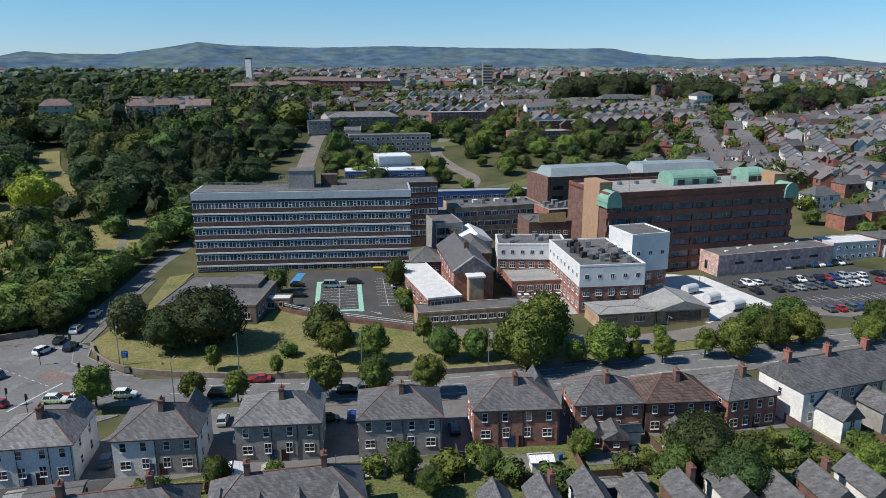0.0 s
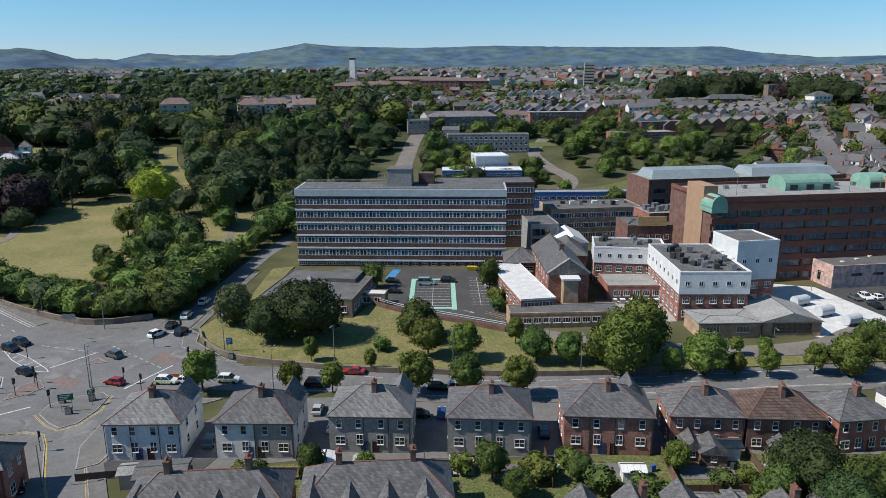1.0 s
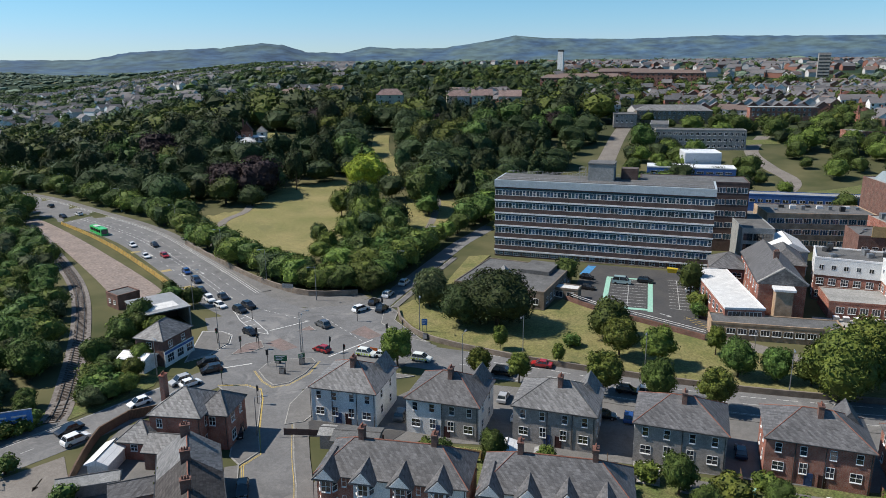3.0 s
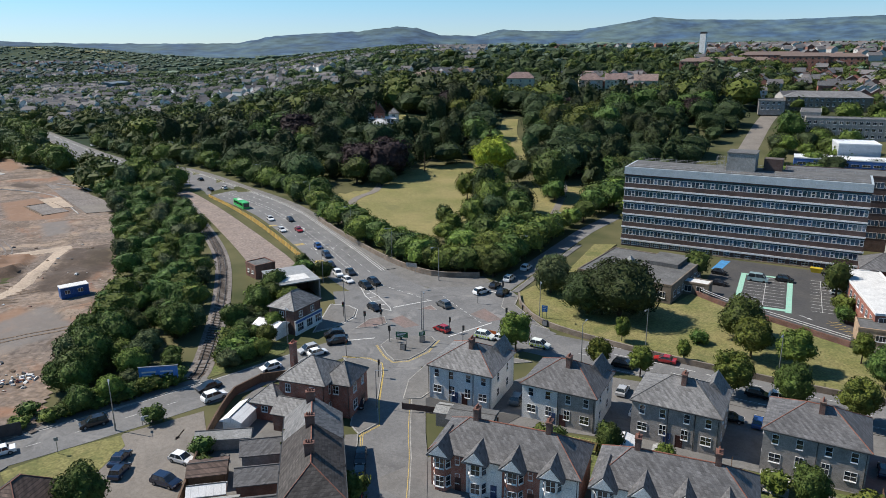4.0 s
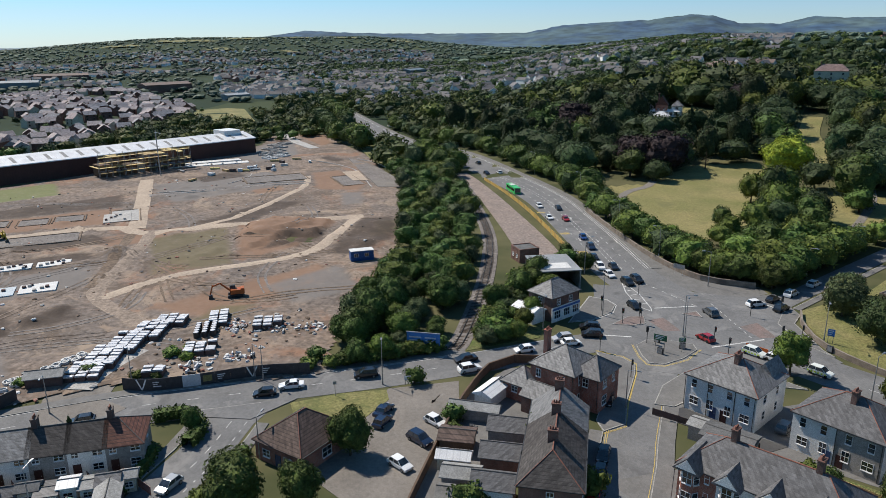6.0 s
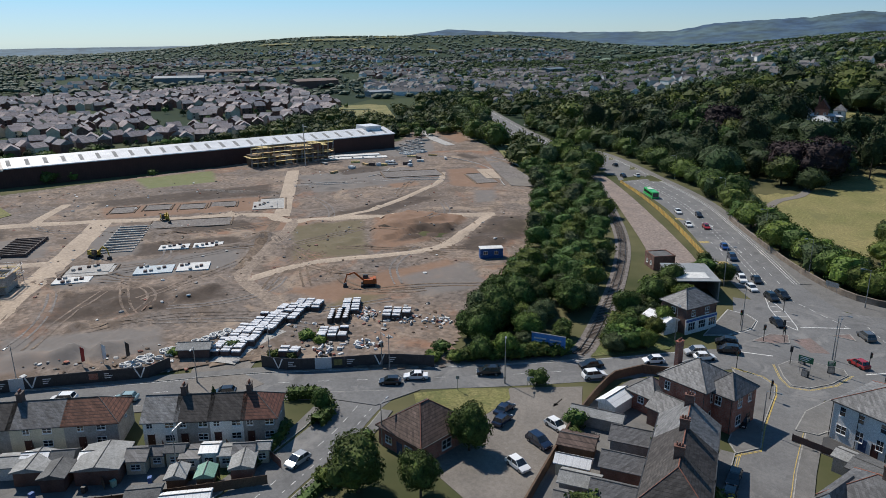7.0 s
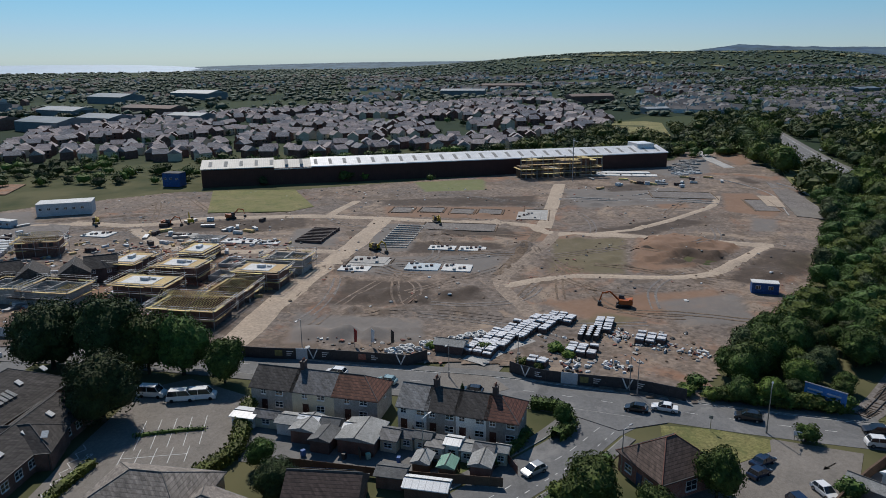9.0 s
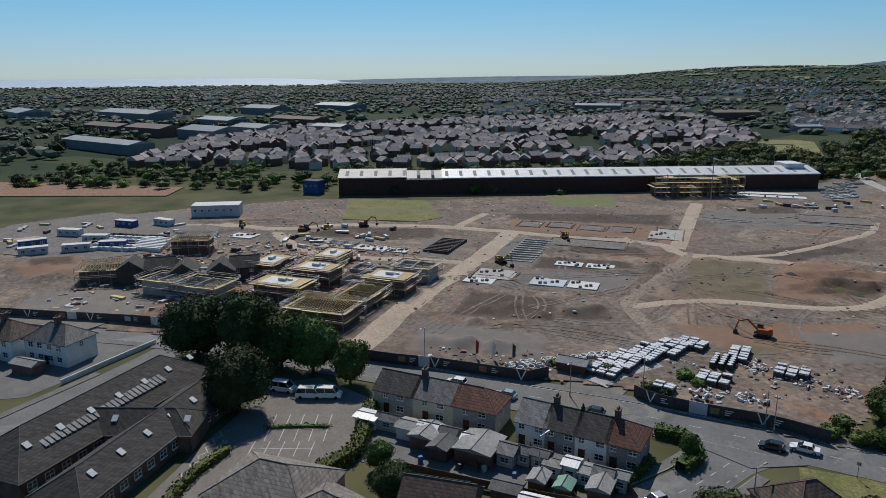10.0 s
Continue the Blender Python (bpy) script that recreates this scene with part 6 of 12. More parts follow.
area("yard", [(-94, 80), (-88, 86), (-70, 62), (-55, 46), (-66, 40), (-88, 62)], -0.2, 0.05, PAVING, "worn paved back yards", "yard")
strip("boundary_fence", [(-95, 82), (-95, 76), (-86, 62), (-71, 44), (-62, 34)], 0.3, -0.1, 1.7, TIMBER_OLD, 0, "tall dark timber boundary fence", category="fence")
strip("boundary_fence", [(-95, 82), (-90, 88), (-84, 90)], 0.2, -0.1, 1.8, TIMBER_OLD, 0, "tall dark timber boundary fence", category="fence")

# former pub by the junction, white painted below
pub = house(pose(-109.3, 106, 0, 0, 0, 95), 9.0, 7.0, 6.0, 8.6, BRICK_BROWN, SLATE_PALE, "two-storey corner building, white painted below, slate roof", windows=[("f", -2.4, 4.5, 1.2, 1.3), ("f", 1.6, 4.5, 1.2, 1.3), ("r", 0, 4.5, 1.2, 1.3), ("l", 0, 4.5, 1.2, 1.3)])
part("shopfront", boxes((-4.6, 4.6, -3.75, -3.45, 0, 3.4)), RENDER_WHITE, pub, "white painted ground floor")
for s in (-3.0, 0.1, 3.1):
    fr, pn = window_meshes(2.0, 1.8, 3, 2)
    ob = part("window", fr, None, pub, "", pose(s, -3.75, 1.7))
    part("pane", pn, None, ob)
part("blue_band", boxes((-4.6, 4.6, -3.79, -3.74, 2.75, 3.25)), BLUE_WALL, pub, "blue painted fascia")
house(pose(-110, 99.2, 0, 0, 0, 95), 4.0, 6, 3.0, 3.8, RENDER_WHITE, SHEET_WHITE, "white single-storey annexe of the pub", hip=False, along="y", name="annexe", category="building", flat_trim=False)

# open garage by the main road
m = pose(-126.5, 121.8, 0, 0, 0, -28)
shed = thing("garage_canopy", m, "open-fronted garage under a grey sheet roof", "garage")
part("roof", boxes((-7, 7, -5.6, 5.6, 4.6, 4.85)), SHEET_GREY, shed)
part("rooflight", boxes((0.5, 5, -3.5, 3.5, 4.85, 4.9)), CONCRETE_WHITE, shed)
part("wall", boxes((-6.9, -6.6, -5.4, 5.4, -0.2, 4.6), (-6.9, 6.9, 5.1, 5.4, -0.2, 4.6)), RENDER_GREY, shed)
for x in (-6.6, 0, 6.6):
    part("post", rod(bmesh.new(), (x, -5.3, -0.2), (x, -5.3, 4.6), 0.12), METAL_DARK, shed)
part("kiosk", boxes((-6.5, -1.5, -1, 5.0, -0.1, 3.2)), BRICK_DARK, shed)
flat_block("store_hut", (-148, 126), (-142.5, 124.5), 6, 3.6, BRICK_BROWN, FELT, "flat-roofed brick hut by the railway", (("f", 2, 1.8, 1.0, 1.0, 0.5),))

# grey terraces across from the site
BACKS = np.random.default_rng(23)
for (x0, y0, x1, y1, n, wall, roofs) in ((-115.5, -29.5, -108.6, -7, 3, RENDER_GREY, (TILE_GREY, SLATE, TILE_RED)), (-106.8, -3.5, -99.8, 15.5, 4, RENDER_WHITE, (SLATE_PALE, TILE_GREY, TILE_GREY, TILE_RED))):
    d = Vector((x1 - x0, y1 - y0, 0))
    w = d.length / n
    a = math.degrees(math.atan2(d.y, d.x))
    for k in range(n):
        c = Vector((x0, y0, 0)) + d * (k + 0.5) / n
        off = Vector((-d.y, d.x, 0)).normalized() * 3.8
        wk = wall if k % 2 == 0 else RENDER_GREY if n == 4 else RENDER_CREAM
        house(pose(c.x + off.x, c.y + off.y, 0, 0, 0, a), w, 7.6, 4.4, 6.8, wk, roofs[k], "small rendered terraced house with tiled roof and chimney", hip=(k == n - 1), hip_l=False, windows=[("f", -1.5, 3.6, 1.0, 1.0), ("f", 1.5, 3.6, 1.4, 1.0), ("f", 1.4, 1.4, 1.5, 1.1), ("r", 0, 3.6, 0.9, 1.0)], chimneys=((-w / 2 + 0.5, 0.4, 8.0, BRICK_DARK),) if k % 2 else (), doors=(("f", -1.4, DOOR_DARK),), flat_trim=False)
        for e in range(2):
            wide, deep, tall = w * BACKS.uniform(0.34, 0.56), BACKS.uniform(1.8, 3.8), BACKS.uniform(2.1, 2.7)
            q = c - off.normalized() * (3.8 + deep / 2) + d.normalized() * (w * (e - 0.5) * 0.5)
            house(pose(q.x, q.y, 0, 0, 0, a), wide, deep, tall, tall + BACKS.uniform(0.15, 0.9), (RENDER_WHITE, RENDER_GREY, BRICK_DARK, RENDER_CREAM)[int(BACKS.integers(0, 4))], (FELT, FELT_PALE, SLATE, SHEET_WHITE, FELT)[int(BACKS.integers(0, 5))], "small lean-to extension at the back of a terrace", hip=False, windows=(("f", 0, 1.3, min(1.4, wide * 0.6), 0.9),), name="lean_to", category="extension", flat_trim=False)

# tile-roofed clinic hall with its own car park
house(pose(-90.3, 36.4, 0, 0, 0, 22), 9.4, 10.6, 3.5, 6.9, BRICK_RED, TILE_BROWN, "low brick hall with a brown tiled hipped roof", along="y", windows=(("f", -2.4, 1.6, 1.5, 1.2), ("f", 2.0, 1.6, 1.6, 1.2), ("r", 0, 1.6, 2.0, 1.6), ("l", -2, 1.6, 1.4, 1.2)), doors=(("f", 0, DOOR_BLUE),), name="hall", category="building", ridge_mat=RIDGE)
area("car_park", [(-73, 36), (-84, 34), (-94, 48), (-100, 57), (-95, 69), (-88, 64), (-72, 46), (-60, 40), (-58, 30)], -0.3, 0.07, ASPHALT_PALE, "pale asphalt car park of the low hall", "car park")
area("lawn", [(-105.3, 40.5), (-98, 38.5), (-92.4, 46.5), (-96.4, 55), (-99.8, 56.5), (-103.4, 49)], -0.2, 0.12, GRASS, "dry grass patch by the car park", "lawn")

# school-like care home with long tiled roofs
for (x0, y0, x1, y1, wd, rd, lab) in ((-82, -80, -124, -70.5, 14, 7.8, "long care home range with dark tiled roof and skylights"), (-77, -65, -115, -60, 9, 6.2, "tiled side range of the care home"), (-98, -80, -101, -56, 8, 6.0, "tiled cross range of the care home")):
    L = math.hypot(x1 - x0, y1 - y0)
    a = math.degrees(math.atan2(y1 - y0, x1 - x0))
    h = house(pose((x0 + x1) / 2, (y0 + y1) / 2, 0, 0, 0, a), L, wd, 3.4, rd, BRICK_BROWN, TILE_GREY, lab, windows=[("b", -L / 2 + 2 + 3 * k, 1.8, 1.6, 1.3) for k in range(int(L / 3) - 1)] + [("f", -L / 2 + 2 + 3 * k, 1.8, 1.6, 1.3) for k in range(int(L / 3) - 1)], name="care_home_range", category="building")
    slope = math.degrees(math.atan2(rd - 3.4, wd / 2))
    for k in range(int(L / 6)):
        part("skylight", boxes((-0.5, 0.5, -0.6, 0.6, 0, 0.12)), CONCRETE_WHITE, h, "", pose(-L / 2 + 5 + k * 6, -wd * 0.22, 3.4 + (rd - 3.4) * 0.56 + 0.1, slope, 0, 0))
house(pose(-86, -37, 0, 0, 0, 78), 16, 12, 3.2, 6.4, BRICK_BUFF, TILE_TAN, "low building with a pale ribbed tile roof", name="hall", category="building")
house(pose(-80, -27, 0, 0, 0, 60), 12, 10, 3.2, 6.0, BRICK_BUFF, TILE_TAN, "low tiled wing with small roof lights", name="hall", category="building")
solar = house(pose(-86, -13, 0, 0, 0, 82), 10, 8, 2.8, 5.6, BRICK_BROWN, TILE_BROWN, "bungalow with solar panels on a ribbed brown roof", hip=False, name="house")
PANEL = glass_like("solar_glass", (0.02, 0.04, 0.1))
for k in range(8):
    part("solar_panel", boxes((-0.5, 0.5, -0.8, 0.8, 0, 0.06)), PANEL, solar, "", pose(-4 + k * 1.1, 1.2, 5.1, -35, 0, 0))
area("car_park", [(-84, -56), (-100, -55), (-124, -52), (-128, -44), (-118, -28), (-100, -30), (-92, -36), (-84, -46)], -0.3, 0.06, ASPHALT_PALE, "brown-grey care home car park with white bay lines", "car park")
bays(-106.8, -46, 8, 4, 2.5, 9.6, z=0.07)
bays(-99.6, -46.5, 6, 4, 2.5, 4.8, z=0.07)
bays(-93, -46.5, 6, 3, 2.5, 4.6, z=0.07)

# semis and side road beyond the care home
strip("road", [(-86, -97), (-98, -93), (-108, -90), (-126, -84.5), (-147, -80)], 7.5, -0.3, 0.05, ASPHALT, 0, "residential side road past white semis", category="road")
strip("pavement", [(-98, -98), (-108, -95), (-124, -90)], 1.8, -0.3, 0.15, PAVING, 0, "grey pavement before the semis", category="pavement")
strip("garden_wall", [(-118, -94), (-130, -90.5), (-141, -87)], 0.25, -0.1, 1.1, RENDER_WHITE, 0, "white rendered garden wall", category="wall")
for k in range(3):
    house(pose(-131 - k * 1.0, -103 - k * 13.5, 0, 0, 0, 77), 12, 8, 5.2, 8.0, RENDER_WHITE, TILE_BROWN if k else SLATE, "pair of white semi-detached houses with a hipped roof", windows=[("f", x, z, 1.4, 1.2) for x in (-4, -1.4, 1.4, 4) for z in (4.1, 1.6)] + [("r", 0, 4.1, 1.0, 1.1)], chimneys=((0, 0, 9.2),), doors=(("f", 0.2, DOOR_DARK),), flat_trim=False)
    house(pose(-123 - k * 1.0, -105 - k * 13.5, 0, 0, 0, 77), 6, 3, 2.3, 2.9, BRICK_BROWN, FELT_PALE, "brick garage behind the semis", hip=False, name="garage", category="garage", flat_trim=False)
area("garden", [(-112, -97), (-124, -93), (-140, -90), (-150, -140), (-120, -150), (-104, -120)], -0.2, 0.05, PAVING, "paved yards and gardens of the white semis", "garden")
care = thing("rooflight_row", pose(-101, -72.6, 5.75, 24, 0, 167), "row of pale ribbed rooflights along the care home", "rooflight")
slat = mesh_of(boxes((-0.36, 0.36, -1.9, 1.9, 0, 0.12)), "rooflight_pane")
slat.materials.append(FELT_PALE)
for k in range(26):
    part("rooflight_pane", slat, None, care, "", pose(k * 1.0 - 13, 0, 0))
ZIG = [(-88 - 1.35 * k, -53.6 + (0.55 if k % 2 else -0.55)) for k in range(13)]
bm = bmesh.new()
for (ax, ay), (bx, by) in zip(ZIG, ZIG[1:]):
    solid(bm, [(ax, ay - 0.08, 0.062), (bx, by - 0.08, 0.062), (bx, by + 0.08, 0.062), (ax, ay + 0.08, 0.062)], [(ax, ay - 0.08, 0.07), (bx, by - 0.08, 0.07), (bx, by + 0.08, 0.07), (ax, ay + 0.08, 0.07)])
bmesh.ops.recalc_face_normals(bm, faces=bm.faces)
tagged(part("road_marking", bm, PAINT_WHITE), "white zigzag no-parking line", "road marking", "", "structure")
words = bpy.data.curves.new("no_parking", "FONT")
words.body, words.size, words.extrude, words.align_x = "NO PARKING", 1.3, 0.004, "CENTER"
writing = new("painted_words", words)
writing.matrix_basis = pose(-97.5, -51.6, 0.07, 0, 0, 176)
words.materials.append(PAINT_WHITE)
tagged(writing, "white painted no parking lettering on asphalt", "road marking", "", "structure")


# ---- building site ----
PALLET_WRAP = material("pale_wrap", (0.6, 0.61, 0.62), (0.46, 0.47, 0.48), 0.4, 0.8, 0.5, 0.2, grain=3, vary=0.1)
SITE = [(-140, -30), (-132, -8), (-131, 14), (-116, 38), (-112, 50), (-125, 60), (-150, 84), (-182, 110), (-235, 145), (-300, 172), (-345, 187), (-400, 197), (-456, 213), (-480, 194), (-452, 176), (-412, 152), (-372, 60), (-330, -60), (-330, -110), (-300, -160), (-250, -215), (-160, -230), (-150, -130)]


def inside(x, y, pts):
    hit = False
    for (ax, ay), (bx, by) in zip(pts, pts[1:] + pts[:1]):
        if (ay > y) != (by > y) and x < (bx - ax) * (y - ay) / (by - ay) + ax:
            hit = not hit
    return hit


MOUNDS = [(-148, -9, 4.5, 1.5), (-148, -17, 5, 1.8), (-171, 1, 3.6, 1.2), (-174, 8, 3.2, 1.1), (-178, 14, 5, 0.9), (-150, -24, 6, 1.3), (-220, 35, 5, 1.9), (-174, -13, 4.5, 0.9), (-178, -7, 4, 0.9), (-200, 112, 16, 1.5), (-186, 100, 10, 1.2), (-235, 70, 12, 0.6), (-163, -95, 10, 1.0), (-200, -160, 16, 1.4), (-190, -145, 12, 1.8), (-260, -60, 8, 0.8), (-258, -80, 7, 0.9), (-215, 22, 6, 0.7), (-232, 55, 6, 0.6), (-300, 20, 9, 0.6), (-290, 40, 7, 0.7)]
# loose spoil: many small tips side by side
TIPS = np.random.default_rng(61)
for k in range(150):
    u, v = TIPS.uniform(0, 1), TIPS.uniform(0, 1)
    MOUNDS.append((-230 + 38 * u + TIPS.uniform(-2, 2), 73 + 20 * v + 3 * u, TIPS.uniform(1.6, 4.2), TIPS.uniform(0.08, 0.3)))
for x, y, n, r in ((-220, 36, 8, 4), (-198, 29, 7, 4), (-243, 4, 6, 4), (-190, -15, 14, 7), (-148, -14, 16, 8), (-206, 60, 12, 8), (-300, 76, 10, 8), (-262, 20, 12, 10), (-205, -150, 18, 12), (-232, 10, 10, 6), (-176, 44, 8, 8), (-286, 104, 14, 16), (-256, 78, 10, 12)):
    for k in range(n):
        MOUNDS.append((x + TIPS.normal() * r, y + TIPS.normal() * r, TIPS.uniform(1.5, 3.6), TIPS.uniform(0.2, 0.8)))
# stretches of other earth: kind, then corners
TURNED = (("dark", [(-268, -79), (-270, -42), (-253, -38), (-246, -58), (-251, -93)]), ("dark", [(-304, -16), (-309, 56), (-284, 50), (-290, -14)]), ("red", [(-290, -14), (-284, 50), (-258, 44), (-269, -12)]), ("grey", [(-324, 68), (-322, 123), (-287, 122), (-280, 66)]), ("red", [(-232, 75), (-222, 106), (-214, 105), (-193, 82), (-191, 60)]), ("dark", [(-215, 84), (-205, 96), (-195, 90), (-195, 79), (-198, 69), (-206, 78)]), ("olive", [(-231, 46), (-230, 72), (-189, 60), (-191, 37)]), ("dark", [(-215, 114), (-211, 126), (-186, 112), (-175, 92), (-183, 84)]), ("olive", [(-208, 116), (-205, 126), (-190, 116), (-186, 100)]), ("red", [(-308, 137), (-307, 152), (-268, 147), (-257, 136), (-270, 122)]), ("red", [(-318, 172), (-300, 180), (-260, 172), (-247, 160), (-254, 161), (-308, 171)]), ("grey", [(-258, 127), (-253, 137), (-233, 125), (-237, 117)]), ("red", [(-380, 178), (-398, 194), (-452, 210), (-470, 195), (-430, 186)]), ("dark", [(-345, 158), (-352, 168), (-330, 168), (-326, 160)]), ("grey", [(-352, 128), (-362, 156), (-420, 178), (-412, 154), (-374, 124)]), ("dark", [(-330, 88), (-334, 112), (-316, 110), (-312, 88)]), ("red", [(-296, 100), (-300, 118), (-276, 112), (-276, 98)]), ("green", [(-349, -1), (-354, 36), (-323, 34), (-320, 4)]),
          ("grey", [(-212, -22), (-213, 28), (-193, 24), (-192, -22)]), ("dark", [(-230, -2), (-228, 28), (-216, 30), (-214, -4)]), ("grey", [(-258, -16), (-256, 2), (-218, 0), (-216, -16)]), ("grey", [(-252, -44), (-254, -26), (-226, -26), (-224, -44)]), ("dark", [(-190, -20), (-186, 6), (-166, 4), (-168, -24)]), ("grey", [(-164, -30), (-158, 2), (-142, 2), (-143, -30)]), ("red", [(-154, -30), (-152, -18), (-143, -18), (-143, -30)]), ("dark", [(-178, 4), (-180, 18), (-168, 18), (-168, 4)]), ("red", [(-168, 30), (-176, 80), (-160, 78), (-152, 40)]), ("grey", [(-166, 58), (-172, 84), (-150, 80), (-148, 60)]), ("red", [(-196, -173), (-210, -152), (-188, -134), (-183, -151)]), ("dark", [(-204, -170), (-212, -156), (-200, -148), (-194, -160)]), ("grey", [(-278, -205), (-292, -157), (-267, -142), (-259, -156), (-263, -194)]), ("dark", [(-240, 60), (-262, 100), (-250, 108), (-232, 80)]), ("red", [(-225, -100), (-232, -60), (-180, -50), (-170, -90)]), ("dark", [(-212, -76), (-208, -40), (-196, -40), (-196, -76)]), ("olive", [(-152, 34), (-160, 46), (-154, 54), (-148, 46)]), ("dark", [(-250, 10), (-248, 34), (-232, 38), (-236, 8)]), ("red", [(-243, 30), (-240, 62), (-226, 50), (-226, 34)]))


# dug terraces beside the curving haul road
TERRACES = (([(-227, 79), (-229, 88), (-217, 103), (-207, 97), (-203, 89), (-210, 82), (-204, 76), (-202, 68), (-212, 68)], 1.2), ([(-225, 81), (-226, 87), (-217, 97), (-212, 92), (-214, 84), (-209, 77), (-213, 72)], 0.8), ([(-209, 84), (-203, 95), (-196, 88), (-198, 78)], -0.7))


def site_height(x, y):
    z = 0.12 + 0.3 * noise.noise((x / 17, y / 17, 1)) + 0.12 * noise.noise((x / 8, y / 8, 2))
    wob = 1.6 * noise.noise((x / 5, y / 5, 6))
    for pts, h in TERRACES:
        if -235 < x < -190 and 60 < y < 110 and inside(x + wob, y + wob, pts):
            z += h
    for mx, my, r, h in MOUNDS:
        k = math.hypot(x - mx, y - my) / r
        if k < 1:
            z += h * (1 - k * k) ** 2 * (1 + 0.3 * noise.noise((x / 6, y / 6, 4)))
    return max(z, -0.25) + 0.2


def cover(px, py, pts, soft=2.2):
    """How far each point lies within a polygon, 0 to 1 with a soft edge."""
    hit = np.zeros(len(px), bool)
    gap = np.full(len(px), 1e9)
    for (ax, ay), (bx, by) in zip(pts, pts[1:] + pts[:1]):
        dx, dy = bx - ax, by - ay
        if dy:
            hit ^= ((ay > py) != (by > py)) & (px < dx * (py - ay) / dy + ax)
        t = np.clip(((px - ax) * dx + (py - ay) * dy) / (dx * dx + dy * dy), 0, 1)
        gap = np.minimum(gap, np.hypot(px - ax - t * dx, py - ay - t * dy))
    return np.clip(0.5 + np.where(hit, gap, -gap) / (2 * soft), 0, 1)


EARTHS = {"red": (0.218, 0.13, 0.083), "grey": (0.165, 0.15, 0.138), "olive": (0.135, 0.112, 0.062), "green": (0.14, 0.16, 0.06), "dark": (0.058, 0.042, 0.032)}
for word, tint in EARTHS.items():
    n, l = DIRT.node_tree.nodes, DIRT.node_tree.links
    base = n["Principled BSDF"].inputs["Base Color"]
    old = base.links[0].from_socket
    where = n.new("ShaderNodeAttribute")
    where.attribute_name = word
    rough_edge = n.new("ShaderNodeTexNoise")
    rough_edge.inputs["Scale"].default_value, rough_edge.inputs["Detail"].default_value, rough_edge.inputs["Roughness"].default_value = 0.22, 8, 0.72
    l.new(n.new("ShaderNodeNewGeometry").outputs["Position"], rough_edge.inputs["Vector"])
    both = n.new("ShaderNodeMath")
    both.operation = "ADD"
    l.new(where.outputs["Fac"], both.inputs[0])
    l.new(rough_edge.outputs["Fac"], both.inputs[1])
    fac = n.new("ShaderNodeMapRange")
    fac.inputs["From Min"].default_value, fac.inputs["From Max"].default_value, fac.inputs["To Max"].default_value = 0.98, 1.5, 0.88
    l.new(both.outputs[0], fac.inputs["Value"])
    grain = n.new("ShaderNodeMixRGB")
    grain.blend_type, grain.inputs["Color2"].default_value = "MULTIPLY", (0.55, 0.55, 0.55, 1)
    grain.inputs["Color1"].default_value = (*[c * 1.3 for c in tint], 1)
    l.new(rough_edge.outputs["Fac"], grain.inputs["Fac"])
    mix = n.new("ShaderNodeMixRGB")
    l.new(fac.outputs["Result"], mix.inputs["Fac"])
    l.new(old, mix.inputs["Color1"])
    l.new(grain.outputs["Color"], mix.inputs["Color2"])
    l.new(mix.outputs["Color"], base)


def mown(pts, mat, label, step=3.0):
    """A lawn that follows the ground."""
    xs, ys = [p[0] for p in pts], [p[1] for p in pts]
    bm, grid = bmesh.new(), {}
    for i in range(int(min(xs) / step) - 2, int(max(xs) / step) + 2):
        for j in range(int(min(ys) / step) - 2, int(max(ys) / step) + 2):
            if inside(i * step, j * step, pts):
                grid[i, j] = bm.verts.new((i * step, j * step, terrain(i * step, j * step) + 0.3 * (1 if step < 10 else 14)))
    for i, j in list(grid):
        q = [grid.get(k) for k in ((i, j), (i + 1, j), (i + 1, j + 1), (i, j + 1))]
        if all(q):
            bm.faces.new(q).smooth = True
    tagged(part("lawn", bm, mat), label, "lawn", "", "structure")


def build_site():
    grid, verts, faces = {}, [], []
    step = 1.25
    for i in range(-356, -88):
        for j in range(-188, 164):
            x, y = i * step, j * step
            if inside(x, y, SITE):
                grid[i, j] = len(verts)
                verts.append((x, y, site_height(x, y)))
    for i, j in grid:
        q = [grid.get(k) for k in ((i, j), (i + 1, j), (i + 1, j + 1), (i, j + 1))]
        if None not in q:
            faces.append(q)
    me = bpy.data.meshes.new("site_ground")
    me.from_pydata(verts, [], faces)
    me.polygons.foreach_set("use_smooth", [True] * len(faces))
    at = np.array(verts)
    for word in EARTHS:
        total = np.zeros(len(verts))
        for kind, pts in TURNED:
            if kind == word:
                total = np.maximum(total, cover(at[:, 0], at[:, 1], pts))
        me.attributes.new(word, "FLOAT", "POINT").data.foreach_set("value", total)
    tagged(part("site_ground", me, DIRT), "bare pinkish-brown earth of a building site with ruts and mounds", "earth", "", "structure")


build_site()
